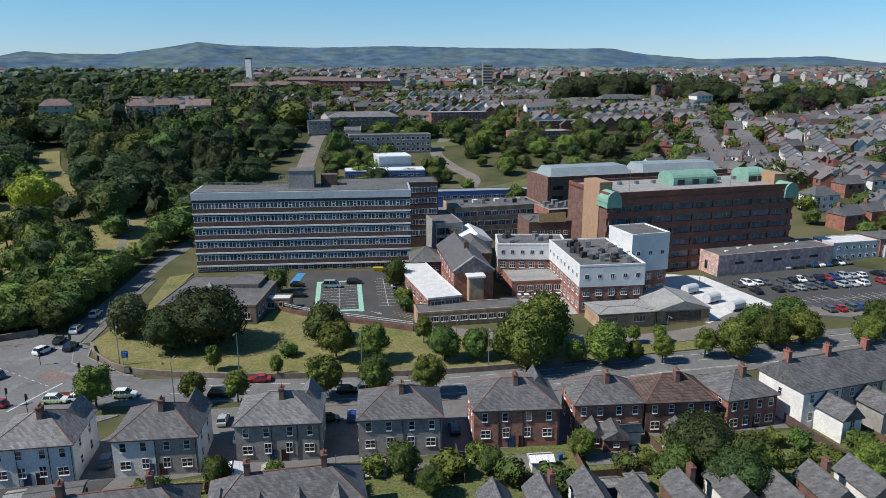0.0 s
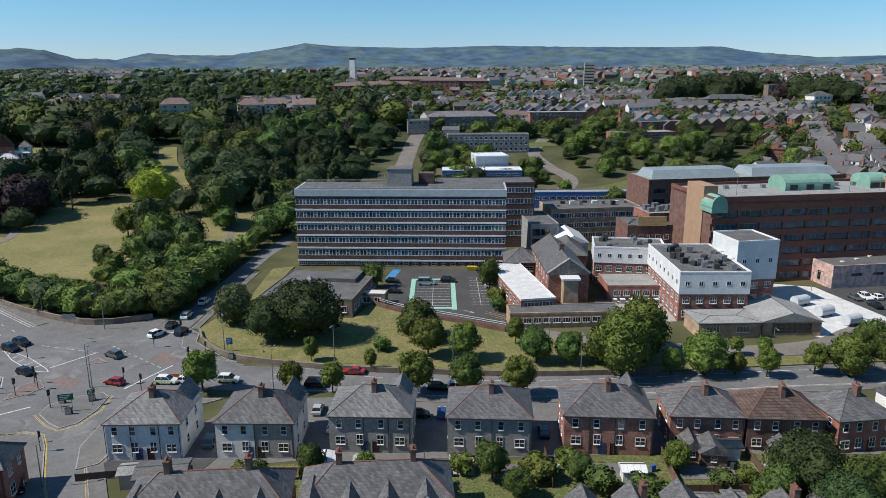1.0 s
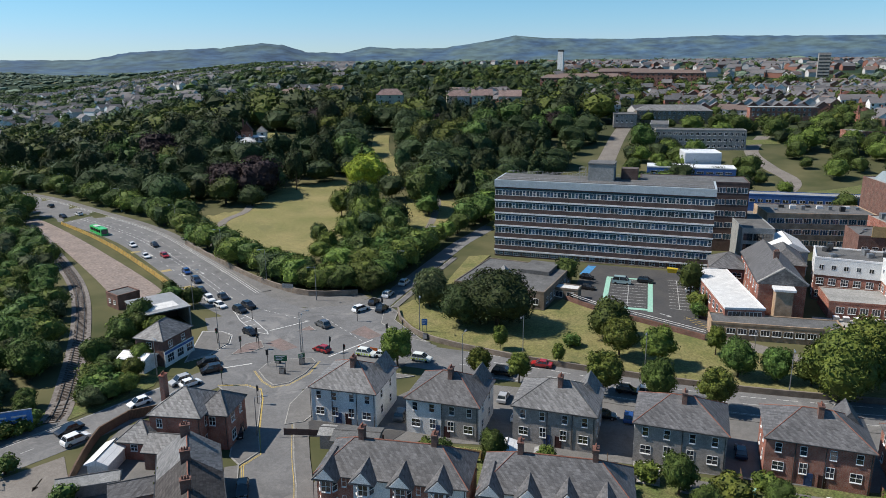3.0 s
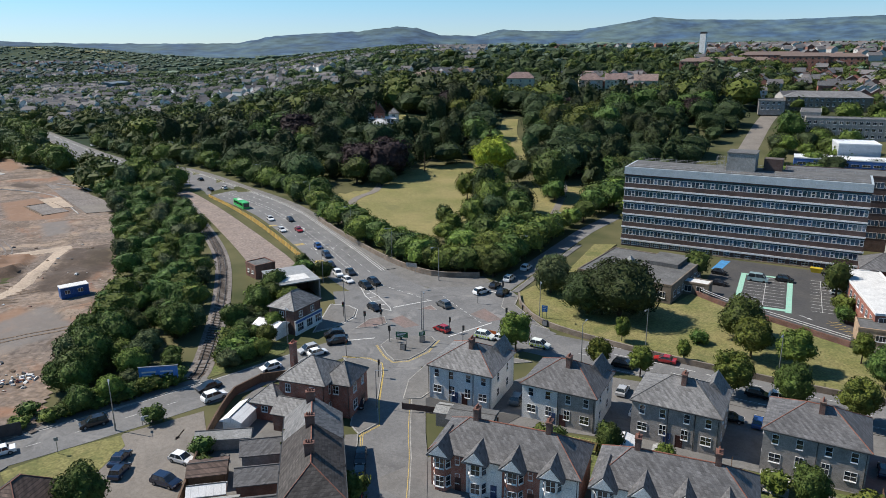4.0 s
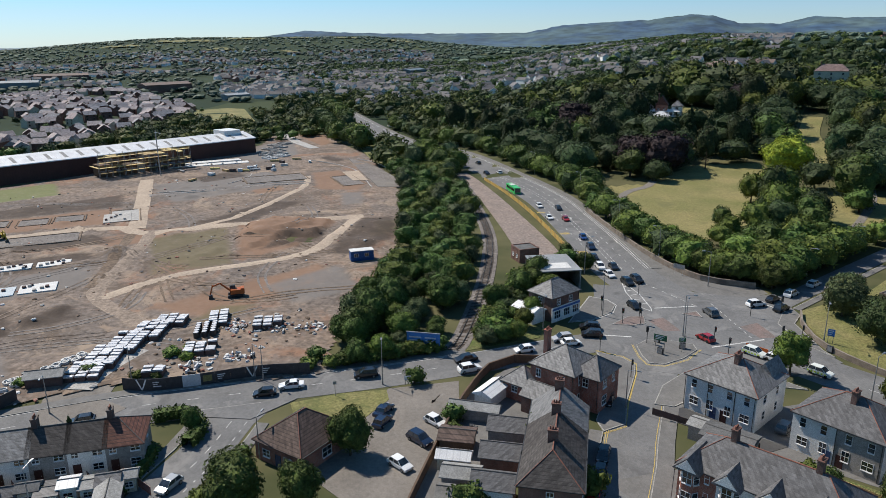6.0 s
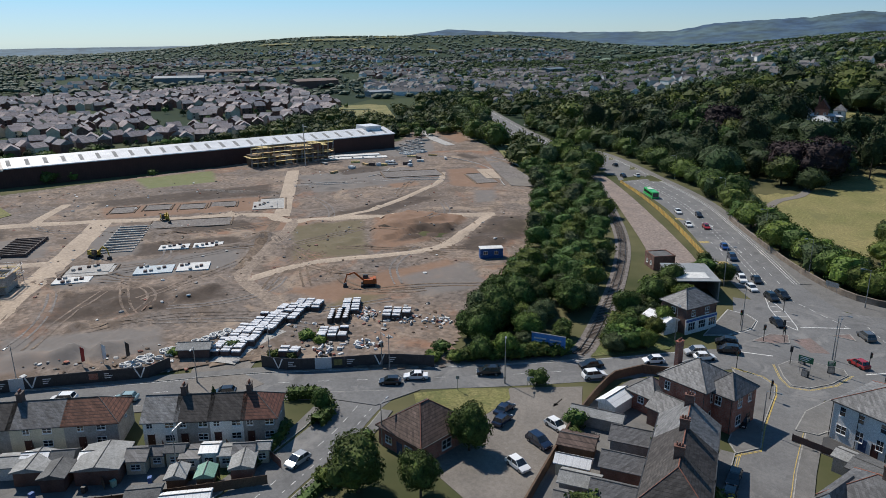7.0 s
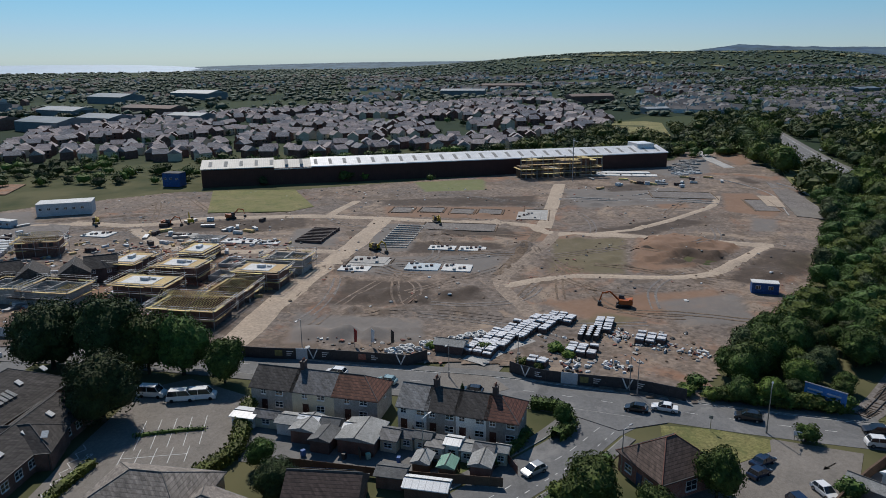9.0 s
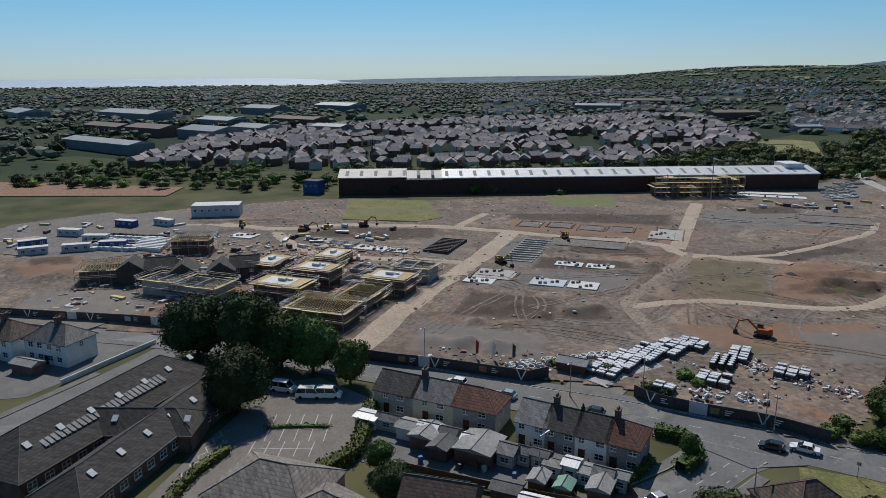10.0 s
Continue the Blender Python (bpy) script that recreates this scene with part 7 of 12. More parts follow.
# haul roads
for pts, w, mat, lab in (([(-139, -43), (-145, -40), (-178, -34), (-216, -23), (-265, -12)], 7.5, HAUL, "straight pale compacted haul road"), ([(-268, -130), (-261, -103), (-271, -81), (-272, -38), (-261, 5), (-252, 40), (-239, 48), (-229, 82), (-221, 105), (-217, 116)], 5.5, HAUL, "long pale compacted haul road"), ([(-246, 46), (-290, 58), (-336, 70)], 6.0, HAUL, "pale haul road to the scaffolded block"),
                         ([(-219, 115), (-203, 100), (-186, 79), (-188, 51), (-186, 36), (-180, 22)], 4.2, HAUL, "curving pale haul road"), ([(-132, 11), (-138, 16), (-144, 24)], 6, CONCRETE, "worn concrete site entrance"), ([(-255, -102), (-232, -85), (-222, -66), (-221, -40), (-219, -25)], 5, HAUL, "pale site track past the cabins"), ([(-235, 49), (-240, 75), (-276, 118), (-299, 132)], 3.2, HAUL, "faint pale site track"),
                         ([(-240, 43), (-222, 36), (-204, 29), (-191, 23)], 3.6, DIRT_DARK, "dark rutted site track"), ([(-270, -34), (-286, -30), (-302, -25)], 4, HAUL, "pale spur track"), ([(-300, 62), (-296, 84), (-292, 106), (-302, 116), (-322, 119)], 3.4, DIRT_GREY, "grey kerbed estate road begun"), ([(-292, 106), (-288, 118), (-284, 126)], 3.4, DIRT_GREY, "grey kerbed estate road begun"), ([(-241, 50), (-224, 43), (-205, 33), (-184, 23), (-162, 27), (-148, 30)], 4.4, HAUL_SOFT, "broad dusty track to the brick stacks"), ([(-265, -118), (-262, -150), (-246, -178), (-226, -200)], 5, HAUL, "pale site track past the stores")):
    line = curve(pts, 2.5)
    bm = bmesh.new()
    rows = []
    for i, (p, n) in enumerate(line):
        row = []
        for s in (-0.5, -0.25, 0.25, 0.5):
            jit = 1 + 0.16 * noise.noise((p.x / 11, p.y / 11, 9 + 5 * s))
            a = p + n * (w * s * jit)
            row.append(bm.verts.new((a.x, a.y, site_height(a.x, a.y) + (0.12 if abs(s) < 0.4 else -0.02))))
        rows.append(row)
    for a, b in zip(rows, rows[1:]):
        for k in range(3):
            bm.faces.new((a[k], b[k], b[k + 1], a[k + 1]))
    bmesh.ops.recalc_face_normals(bm, faces=bm.faces)
    if sum(f.normal.z for f in bm.faces) < 0:
        bmesh.ops.reverse_faces(bm, faces=bm.faces)
    for f in bm.faces:
        f.smooth = True
    tagged(part("haul_road", bm, mat), lab, "track", "", "structure")
area("lawn", [(-330, -94), (-330, -56), (-290, -42), (-281, -50), (-281, -83)], 0.2, 0.62, GRASS, "rough green grass by the long shed", "grass")

# kerbed beds of the streets to come, at the far end
for pts, z, mat, lab in (([(-334, 171), (-308, 171), (-249, 157.5), (-258, 145.5), (-303, 160)], 0.5, DIRT_GREY, "grey stone bed of a new street"), ([(-266, 160.5), (-249, 157.5), (-258, 145.5), (-274, 151)], 0.56, ASPHALT_PALE, "pale rolled end of the new street"), ([(-299, 149.5), (-297, 157), (-273, 149), (-277, 143.5)], 0.62, HAUL, "pale sandy platform"), ([(-373, 95.5), (-368.5, 124), (-363, 123.5), (-367, 96)], 0.7, CONCRETE_WHITE, "long white concrete slab before the shed"), ([(-449, 186), (-410, 178), (-378, 175), (-378, 169), (-406, 171), (-450, 180)], 0.6, CONCRETE, "pale concrete road at the far end")):
    area("street_bed", pts, 0.0, z, mat, lab, "track")
for pts in ([(-299, 67), (-293, 87), (-291, 109), (-284, 124)], [(-303, 66), (-297, 87), (-295.5, 110), (-288, 126)], [(-304, 96), (-312, 108), (-322, 114)], [(-330, 174), (-306, 174.5), (-250, 161)], [(-260, 143.5), (-304, 157.5), (-340, 152), (-352, 132)]):
    strip("kerb", pts, 0.4, 0.0, 0.55, CONCRETE, 0, "pale new kerb line", category="kerb")
# footings of houses in rows
FOOT = np.random.default_rng(77)
for x, y in ((-360, 138), (-363, 146), (-370, 140), (-373, 149), (-380, 143), (-383, 152), (-392, 150), (-395, 158), (-403, 158), (-407, 166)):
    bm = bmesh.new()
    w, d = 7.0, 5.4
    for a in (-w / 2, -w / 6, w / 5, w / 2):
        box(bm, a - 0.22, a + 0.22, -d / 2, d / 2, 0, FOOT.uniform(0.5, 0.95))
    for b in (-d / 2, d / 2, 0.4):
        box(bm, -w / 2, w / 2, b - 0.22, b + 0.22, 0, FOOT.uniform(0.45, 0.8))
    ob = part("footing", bm, CONCRETE if int(x) % 3 else CONCRETE_WHITE)
    ob.matrix_basis = pose(x, y, site_height(x, y) - 0.05, 0, 0, 20 + FOOT.uniform(-2, 2))
    tagged(ob, "low grey blockwork footings of a new house", "footing", "new house footings")

# wheel tracks
g = np.random.default_rng(44)
ruts = [bmesh.new(), bmesh.new(), bmesh.new()]
for k in range(56):
    x, y = g.uniform(-330, -140), g.uniform(-120, 120)
    if k % 2:
        x, y = g.uniform(-215, -150), g.uniform(-25, 70)
    a, turn = g.uniform(0, 6.28), g.uniform(-0.5, 0.5)
    pts = []
    for s in range(6):
        if inside(x, y, SITE):
            pts.append((x, y))
        x, y = x + 7 * math.cos(a), y + 7 * math.sin(a)
        a += turn * g.uniform(0.2, 1.0)
    if len(pts) < 4:
        continue
    line = curve(pts, 2.0)
    for off in (-0.95, 0.95):
        last = None
        for p, n in line:
            wide = 0.28 * (1 + 0.7 * noise.noise((p.x / 3, p.y / 3, 7 + off)))
            row = []
            for w in (wide, -wide):
                q = p + n * (off + w)
                row.append(ruts[k % 3].verts.new((q.x, q.y, site_height(q.x, q.y) + 0.06)))
            if last:
                f = ruts[k % 3].faces.new((last[0], last[1], row[1], row[0]))
                f.normal_update()
                if f.normal.z < 0:
                    f.normal_flip()
            last = row
for bm, mat in zip(ruts, (DIRT, DIRT_DARK, DIRT_GREY)):
    tagged(part("wheel_ruts", bm, mat), "shallow wheel ruts across the bare earth", "earth", "", "stuff")
area("compound", [(-205, -150), (-232, -118), (-262, -128), (-285, -190), (-255, -215), (-215, -205)], 0.0, 0.5, DIRT_GREY, "grey stone compound for cabins and stores", "yard")
area("compound", [(-150, -135), (-146, -108), (-166, -100), (-178, -118), (-172, -140)], 0.0, 0.5, ASPHALT_PALE, "dusty car park of the site office", "yard")
area("earth_patch", [(-362, -310), (-356, -193), (-329, -188), (-318, -274)], -0.1, 0.5, DIRT_RED, "scraped red earth strip beyond the compound", "earth")
STORE = np.random.default_rng(8)
store_meshes = []
for w, d, h, mat in ((3.4, 1.2, 1.0, CONCRETE_WHITE), (2.2, 1.6, 1.3, PALLET_WRAP), (4.5, 1.4, 0.8, TIMBER), (3.0, 1.5, 1.2, BRICK_DARK), (5.0, 1.6, 0.7, METAL_GREY)):
    me = mesh_of(slab(bmesh.new(), [(-w / 2, -d / 2), (-w / 6, -d / 2), (-w / 6, -d / 2 + 0.1), (w / 5, -d / 2 + 0.1), (w / 5, -d / 2), (w / 2, -d / 2), (w / 2, d / 2), (w / 8, d / 2), (w / 8, d / 2 - 0.12), (-w / 2, d / 2 - 0.12)], 0, h), "stack")
    me.materials.append(mat)
    store_meshes.append(me)
for k in range(150):
    zone = ((-275, -215, -205, -125), (-235, -165, -130, -40), (-270, -225, -100, -55), (-350, -320, 85, 150))[k % 4]
    x, y, turn = STORE.uniform(zone[0], zone[1]), STORE.uniform(zone[2], zone[3]), STORE.uniform(0, 180)
    if k < 60:
        u, v = (k % 6) / 5, (k // 6) / 9
        x, y, turn = -220 - 21 * u + STORE.uniform(-0.4, 0.4), -162 + 22 * v + STORE.uniform(-0.4, 0.4), 82
    ob = part("building_pallet", store_meshes[int(STORE.integers(0, 5)) if k >= 60 else (1, 1, 3)[k % 3]], None)
    ob.matrix_basis = pose(x, y, site_height(x, y) + 0.1, 0, 0, turn)
    tagged(ob, "stack of building materials on the site", "materials", "site stores")

# loose boards, blocks and bags round the half-built houses
scrap = [bmesh.new(), bmesh.new(), bmesh.new(), bmesh.new()]
for k in range(620):
    x, y = STORE.uniform(-238, -158), STORE.uniform(-132, -38)
    if not inside(x, y, SITE) or not clear_of(x, y, [(-139, -43), (-178, -34), (-216, -23)], 6):
        continue
    w, d, h = STORE.uniform(0.4, 2.6), STORE.uniform(0.25, 1.0), STORE.uniform(0.1, 0.75)
    a, z = STORE.uniform(0, 3.14), site_height(x, y) - 0.05
    ca, sa = math.cos(a), math.sin(a)
    ring = [(x + ca * i * w - sa * j * d, y + sa * i * w + ca * j * d) for i, j in ((-0.5, -0.5), (0.5, -0.5), (0.5, 0.5), (-0.5, 0.5))]
    solid(scrap[k % 4], [(*q, z) for q in ring], [(*q, z + h) for q in ring])
for bm, mat, word in zip(scrap, (TIMBER, PALLET_WRAP, CONCRETE, BRICK_RED), ("new boards", "wrapped bags", "grey blocks", "red bricks")):
    tagged(part("loose_materials", bm, mat), "scattered " + word + " round the half-built houses", "materials", "", "stuff")

# long shed
m, w = seat((-386, 140), (-341, -102), 0)
L = w
mid = Vector(((-386 - 341) / 2, (140 - 102) / 2, 0))
ang = math.degrees(math.atan2(242, -45))
shed = thing("long_shed", pose(mid.x, mid.y, 0, 0, 0, ang), "very long low industrial shed with white roof and dark walls", "shed")
D = 26
part("wall", boxes((-L / 2, L / 2, -0.0, D, -0.3, 8.2)), SHEET_BROWN, shed)
SHEET_WORN = striped("weathered_sheet_roof", (0.46, 0.44, 0.4), (0.32, 0.3, 0.27), 1.0, "X", 0.6, 0.4, 4.0, 0.08)
for x0, x1, zz, mat, word in ((-L / 2 - 0.4, -L / 2 + 34, 0.5, SHEET_WORN, "weathered beige"), (-L / 2 + 34, -L / 2 + 52, -0.6, SHEET_WORN, "weathered beige"), (-L / 2 + 52, L / 2 + 0.4, 0.0, SHEET_WHITE, "white")):
    bm = solid(bmesh.new(), [(x0, -0.5, 8.1 + zz), (x1, -0.5, 8.1 + zz), (x1, D + 0.5, 8.1 + zz), (x0, D + 0.5, 8.1 + zz)], [(x0, -0.4, 8.5 + zz), (x1, -0.4, 8.5 + zz), (x1, D / 2, 11.2 + zz), (x0, D / 2, 11.2 + zz)])
    part("roof", bm, mat, shed, word + " corrugated roof")
for k in range(34):
    x = -L / 2 + 4 + k * (L - 8) / 33
    part("rooflight", boxes((-0.8, 0.8, 0, 7.5, 0, 0.08)), FELT_PALE, shed, "", pose(x, 2.2, 9.0 if k > 6 else 9.5, 12.0, 0, 0))
part("end_bay", boxes((L / 2 - 14, L / 2 - 4, 8, 20, 8, 12.6)), SHEET_WHITE, shed)

# scaffolded block in front of the shed
BOARDS = np.random.default_rng(17)
def loop(w, d, t, z0, z1):
    """A closed rectangular ring, w by d outside, t thick."""
    bm = bmesh.new()
    rings = [[bm.verts.new((sx * (w / 2 - k), sy * (d / 2 - k), z)) for sx, sy in ((-1, -1), (1, -1), (1, 1), (-1, 1))] for k, z in ((0, z0), (0, z1), (t, z1), (t, z0))]
    for a, b in zip(rings, rings[1:] + rings[:1]):
        for i in range(4):
            bm.faces.new((a[i], a[(i + 1) % 4], b[(i + 1) % 4], b[i]))
    bmesh.ops.recalc_face_normals(bm, faces=bm.faces)
    return bm


def scaffold(m, w, d, h, label, lifts=3, style=0):
    """A house being built in its scaffold: 0 a white floor on top, 1 bare roof trusses, 2 open-topped walls."""
    s = thing("scaffolded_house", m, label, "house under construction")
    top, mat = h * 0.92, CONCRETE if w > 30 or style == 2 else BRICK_BROWN
    part("masonry", loop(w, d, 0.3, -0.3, top), mat, s)
    for wall in ((-0.15, 0.15, -d / 2 + 0.3, d / 2 - 0.3, -0.3, top + 0.4), (-w / 2 + 0.3, -0.15, 0.6, 0.75, -0.3, top - 0.3), (0.15, w / 2 - 0.3, -0.6, -0.45, -0.3, top - 0.3)):
        part("inner_wall", boxes(wall), mat, s)
    # dark panels on the wall stand in for shaded window holes
    for k in range(int(w / 3)):
        for zz in (4.1,):
            if zz < h * 0.8:
                part("opening", boxes((-w / 2 + 0.9 + k * 3, -w / 2 + 2.1 + k * 3, -d / 2 - 0.05, -d / 2 + 0.02, zz - 0.6, zz + 0.7)), METAL_DARK, s)
    if style == 0:
        part("deck", boxes((-w / 2 + 0.1, w / 2 - 0.1, -d / 2 + 0.1, d / 2 - 0.1, top + 0.41, top + 0.5)), TIMBER, s, "yellow timber deck")
        part("floor_slab", boxes((-w / 2 + 1.6, w / 4, -d / 2 + 0.9, d / 2 - 1.2, top + 0.5, top + 0.62)), CONCRETE_WHITE, s)
        part("block_pack", boxes((-1.2, 1.0, -0.7, 0.6, top + 0.55, top + 1.4), (1.4, 2.4, 0.2, 1.0, top + 0.55, top + 1.1)), PALLET_WRAP, s)
    elif style == 2:
        part("joists", boxes(*[(0.3 + k * 0.9, 0.38 + k * 0.9, -d / 2 + 0.3, d / 2 - 0.3, top - 0.6, top - 0.4) for k in range(int((w / 2 - 0.6) / 0.9))]), TIMBER, s)
        part("block_pack", boxes((-w / 4 - 1, -w / 4 + 0.6, -1.2, -0.4, top - 2.4, top - 1.6), (-w / 4 + 1, -w / 4 + 2, 1, 1.8, top - 2.4, top - 1.7)), PALLET_WRAP, s)
        part("floor_slab", boxes((-w / 2 + 0.3, w / 2 - 0.3, -d / 2 + 0.3, d / 2 - 0.3, top - 2.6, top - 2.4)), CONCRETE, s)
    nx, ny = max(2, int(w / 2.6)), max(2, int(d / 2.6))
    for k in range(nx + 1):
        x = -w / 2 - 1 + (w + 2) * k / nx
        for y in (-d / 2 - 1.2, d / 2 + 1.2):
            part("standard", rod(bmesh.new(), (x, y, -0.2), (x, y, h + 1.1), 0.07, sides=4), METAL_GREY, s)
    for l in range(lifts):
        z = h * (l + 1) / lifts
        for sx0, sx1, sy0, sy1 in ((-w / 2 - 1.1, w / 2 + 1.1, -d / 2 - 1.1, -d / 2 - 0.4), (-w / 2 - 1.1, w / 2 + 1.1, d / 2 + 0.4, d / 2 + 1.1), (-w / 2 - 1.1, -w / 2 - 0.4, -d / 2 - 0.4, d / 2 + 0.4), (w / 2 + 0.4, w / 2 + 1.1, -d / 2 - 0.4, d / 2 + 0.4)):
            runs = 3 if sx1 - sx0 > 3 else 2
            for r in range(runs):
                a, b = r / runs, (r + 1) / runs - 0.02
                if BOARDS.uniform() < 0.86:
                    lie = BOARDS.uniform(-0.12, 0.12)
                    if sx1 - sx0 > 3:
                        run = (sx0 + (sx1 - sx0) * a, sx0 + (sx1 - sx0) * b, sy0, sy1, z - 0.1 + lie, z + lie)
                    else:
                        run = (sx0, sx1, sy0 + (sy1 - sy0) * a, sy0 + (sy1 - sy0) * b, z - 0.1 + lie, z + lie)
                    part("platform", boxes(run), TIMBER if BOARDS.uniform() < 0.7 else TIMBER_OLD, s, "timber scaffold boards")
        for zz in (z + 0.5, z + 1.0):
            part("guard_rail", loop(w + 2.8, d + 2.8, 0.09, zz - 0.045, zz + 0.045), METAL_GREY, s)
    if style == 1:
        n = int(w / 0.7)
        for k in range(n + 1):
            x = -w / 2 + w * k / n
            bm = bmesh.new()
            for y in (-d / 2, d / 2):
                rod(bm, (x, y, h * 0.92 + 0.15), (x, 0, h * 0.92 + d * 0.36), 0.07, sides=4)
            rod(bm, (x, -d / 2, h * 0.92 + 0.2), (x, d / 2, h * 0.92 + 0.2), 0.06, sides=4)
            part("roof_truss", bm, TIMBER, s, "bare timber roof truss")
    return s


def block_in_scaffold(m, w, d, h):
    """Unfinished flats behind an open cage of tubes: uneven blockwork, decks with yellow edge boards."""
    s = thing("scaffolded_block", m, "unfinished block of flats in open scaffold with yellow timber decks", "building under construction")
    g = np.random.default_rng(9)
    x = -w / 2
    while x < w / 2 - 2:
        span, top = g.uniform(3.5, 6.5), h * g.uniform(0.45, 0.95)
        part("blockwork", boxes((x, min(w / 2, x + span) - 0.8, -d / 2 + g.uniform(0, 2.0), d / 2, -0.3, top)), (BRICK_BROWN, CONCRETE, TIMBER_OLD)[int(g.integers(0, 3))], s)
        if top > h * 0.6:
            part("roof_frame", boxes((x, min(w / 2, x + span) - 0.8, -d / 2 + 1, d / 2, top, top + 0.25)), TIMBER, s)
        x += span
    for k in range(16):
        px = -w / 2 - 1 + (w + 2) * k / 15
        for py in (-d / 2 - 2.2, -d / 2 - 0.8):
            part("standard", rod(bmesh.new(), (px, py, -0.2), (px, py, h + g.uniform(0.6, 2.0)), 0.11, sides=4), METAL_GREY, s)
    for k in range(4):
        z = h * (k + 1) / 4
        for run in range(4):
            if g.uniform() < 0.85:
                x0 = -w / 2 - 1 + run * (w + 2) / 4
                part("platform", boxes((x0, x0 + (w + 2) / 4 - 0.2, -d / 2 - 2.3, -d / 2 - 0.6, z - 0.14, z)), TIMBER, s, "yellow timber scaffold boards")
                part("guard_rail", rod(rod(bmesh.new(), (x0, -d / 2 - 2.3, z + 0.55), (x0 + (w + 2) / 4, -d / 2 - 2.3, z + 0.55), 0.09, sides=4), (x0, -d / 2 - 2.3, z + 1.1), (x0 + (w + 2) / 4, -d / 2 - 2.3, z + 1.1), 0.09, sides=4), TIMBER if k % 2 else METAL_GREY, s)
    for e in (-1, 1):
        part("end_deck", boxes((e * (w / 2 + 0.9) - 0.6, e * (w / 2 + 0.9) + 0.6, -d / 2 - 0.6, d / 2, h * 0.5 - 0.12, h * 0.5)), TIMBER, s)


block_in_scaffold(pose(-362, 74, 0.2, 0, 0, ang), 42, 9, 9.5)
tower = thing("tower_hoist", pose(-344, 78, 0.2), "slender mast hoist beside the scaffold", "hoist")
part("mast", rod(bmesh.new(), (0, 0, 0), (0, 0, 21), 0.3, 0.2), METAL_GREY, tower)
part("jib", rod(bmesh.new(), (-2, 0, 20), (9, 0, 20.5), 0.15), METAL_GREY, tower)
SPOTS = [(-198, -81, 11, 8, 5.0, 0, 167), (-215, -67, 11, 8, 3.0, 0, 167), (-192, -65, 12, 8, 5.0, 0, 77), (-178, -70, 14, 8, 4.4, 0, 77), (-160, -53, 15, 9, 4.4, 1, 77), (-200, -37, 11, 8, 4.6, 2, 77), (-187, -42, 12, 8, 4.6, 0, 77), (-174, -47, 13, 8, 3.4, 1, 167), (-222, -119, 12, 8, 5.2, 1, 100), (-186, -129, 11, 8, 4.4, 1, 110), (-176, -92, 13, 9, 4.2, 2, 77), (-178, -104, 11, 8, 4.6, 2, 77)]
for x, y, w, d, h, r, turn in SPOTS:
    scaffold(pose(x, y, 0.2, 0, 0, turn), w, d, h, "half-built house in scaffold with " + ("a white floor slab on top", "bare timber roof trusses", "open-topped walls and joists")[r], 2, r)
for x, y, turn in ((-187, -120, 20), (-189, -112, 110), (-186, -103, 20), (-189, -93, 20), (-194, -88, 110)):
    house(pose(x, y, 0.2, 0, 0, turn), 8, 7.5, 4.6, 7.2, BRICK_DARK, TILE_GREY, "new dark-roofed house with unfinished walls", hip=False, windows=[("f", -2, 3.6, 1.1, 1.1), ("f", 2, 3.6, 1.1, 1.1), ("f", -2, 1.4, 1.1, 1.1), ("f", 2, 1.4, 1.1, 1.1)], flat_trim=False)
# low walls going up
for x, y, w, d, h, turn in ((-192, -51, 12, 7, 1.6, 77), (-206, -52, 12, 7, 1.2, 77), (-208, -70, 9, 6, 1.4, 77), (-170, -62, 9, 6, 1.8, 77)):
    t = thing("unfinished_walls", pose(x, y, site_height(x, y), 0, 0, turn), "low grey blockwork walls of a house begun", "walls", "houses begun")
    part("blockwork", boxes((-w / 2, w / 2, -d / 2, -d / 2 + 0.3, -0.2, h), (-w / 2, w / 2, d / 2 - 0.3, d / 2, -0.2, h * 0.8), (-w / 2, -w / 2 + 0.3, -d / 2 + 0.3, d / 2 - 0.3, -0.2, h), (w / 2 - 0.3, w / 2, -d / 2 + 0.3, d / 2 - 0.3, -0.2, h * 0.9), (-0.2, 0.1, -d / 2 + 0.3, d / 2 - 0.3, -0.2, h * 0.7)), CONCRETE, t)
    part("slab", boxes((-w / 2 + 0.3, w / 2 - 0.3, -d / 2 + 0.3, d / 2 - 0.3, -0.2, 0.2)), DIRT_GREY, t)
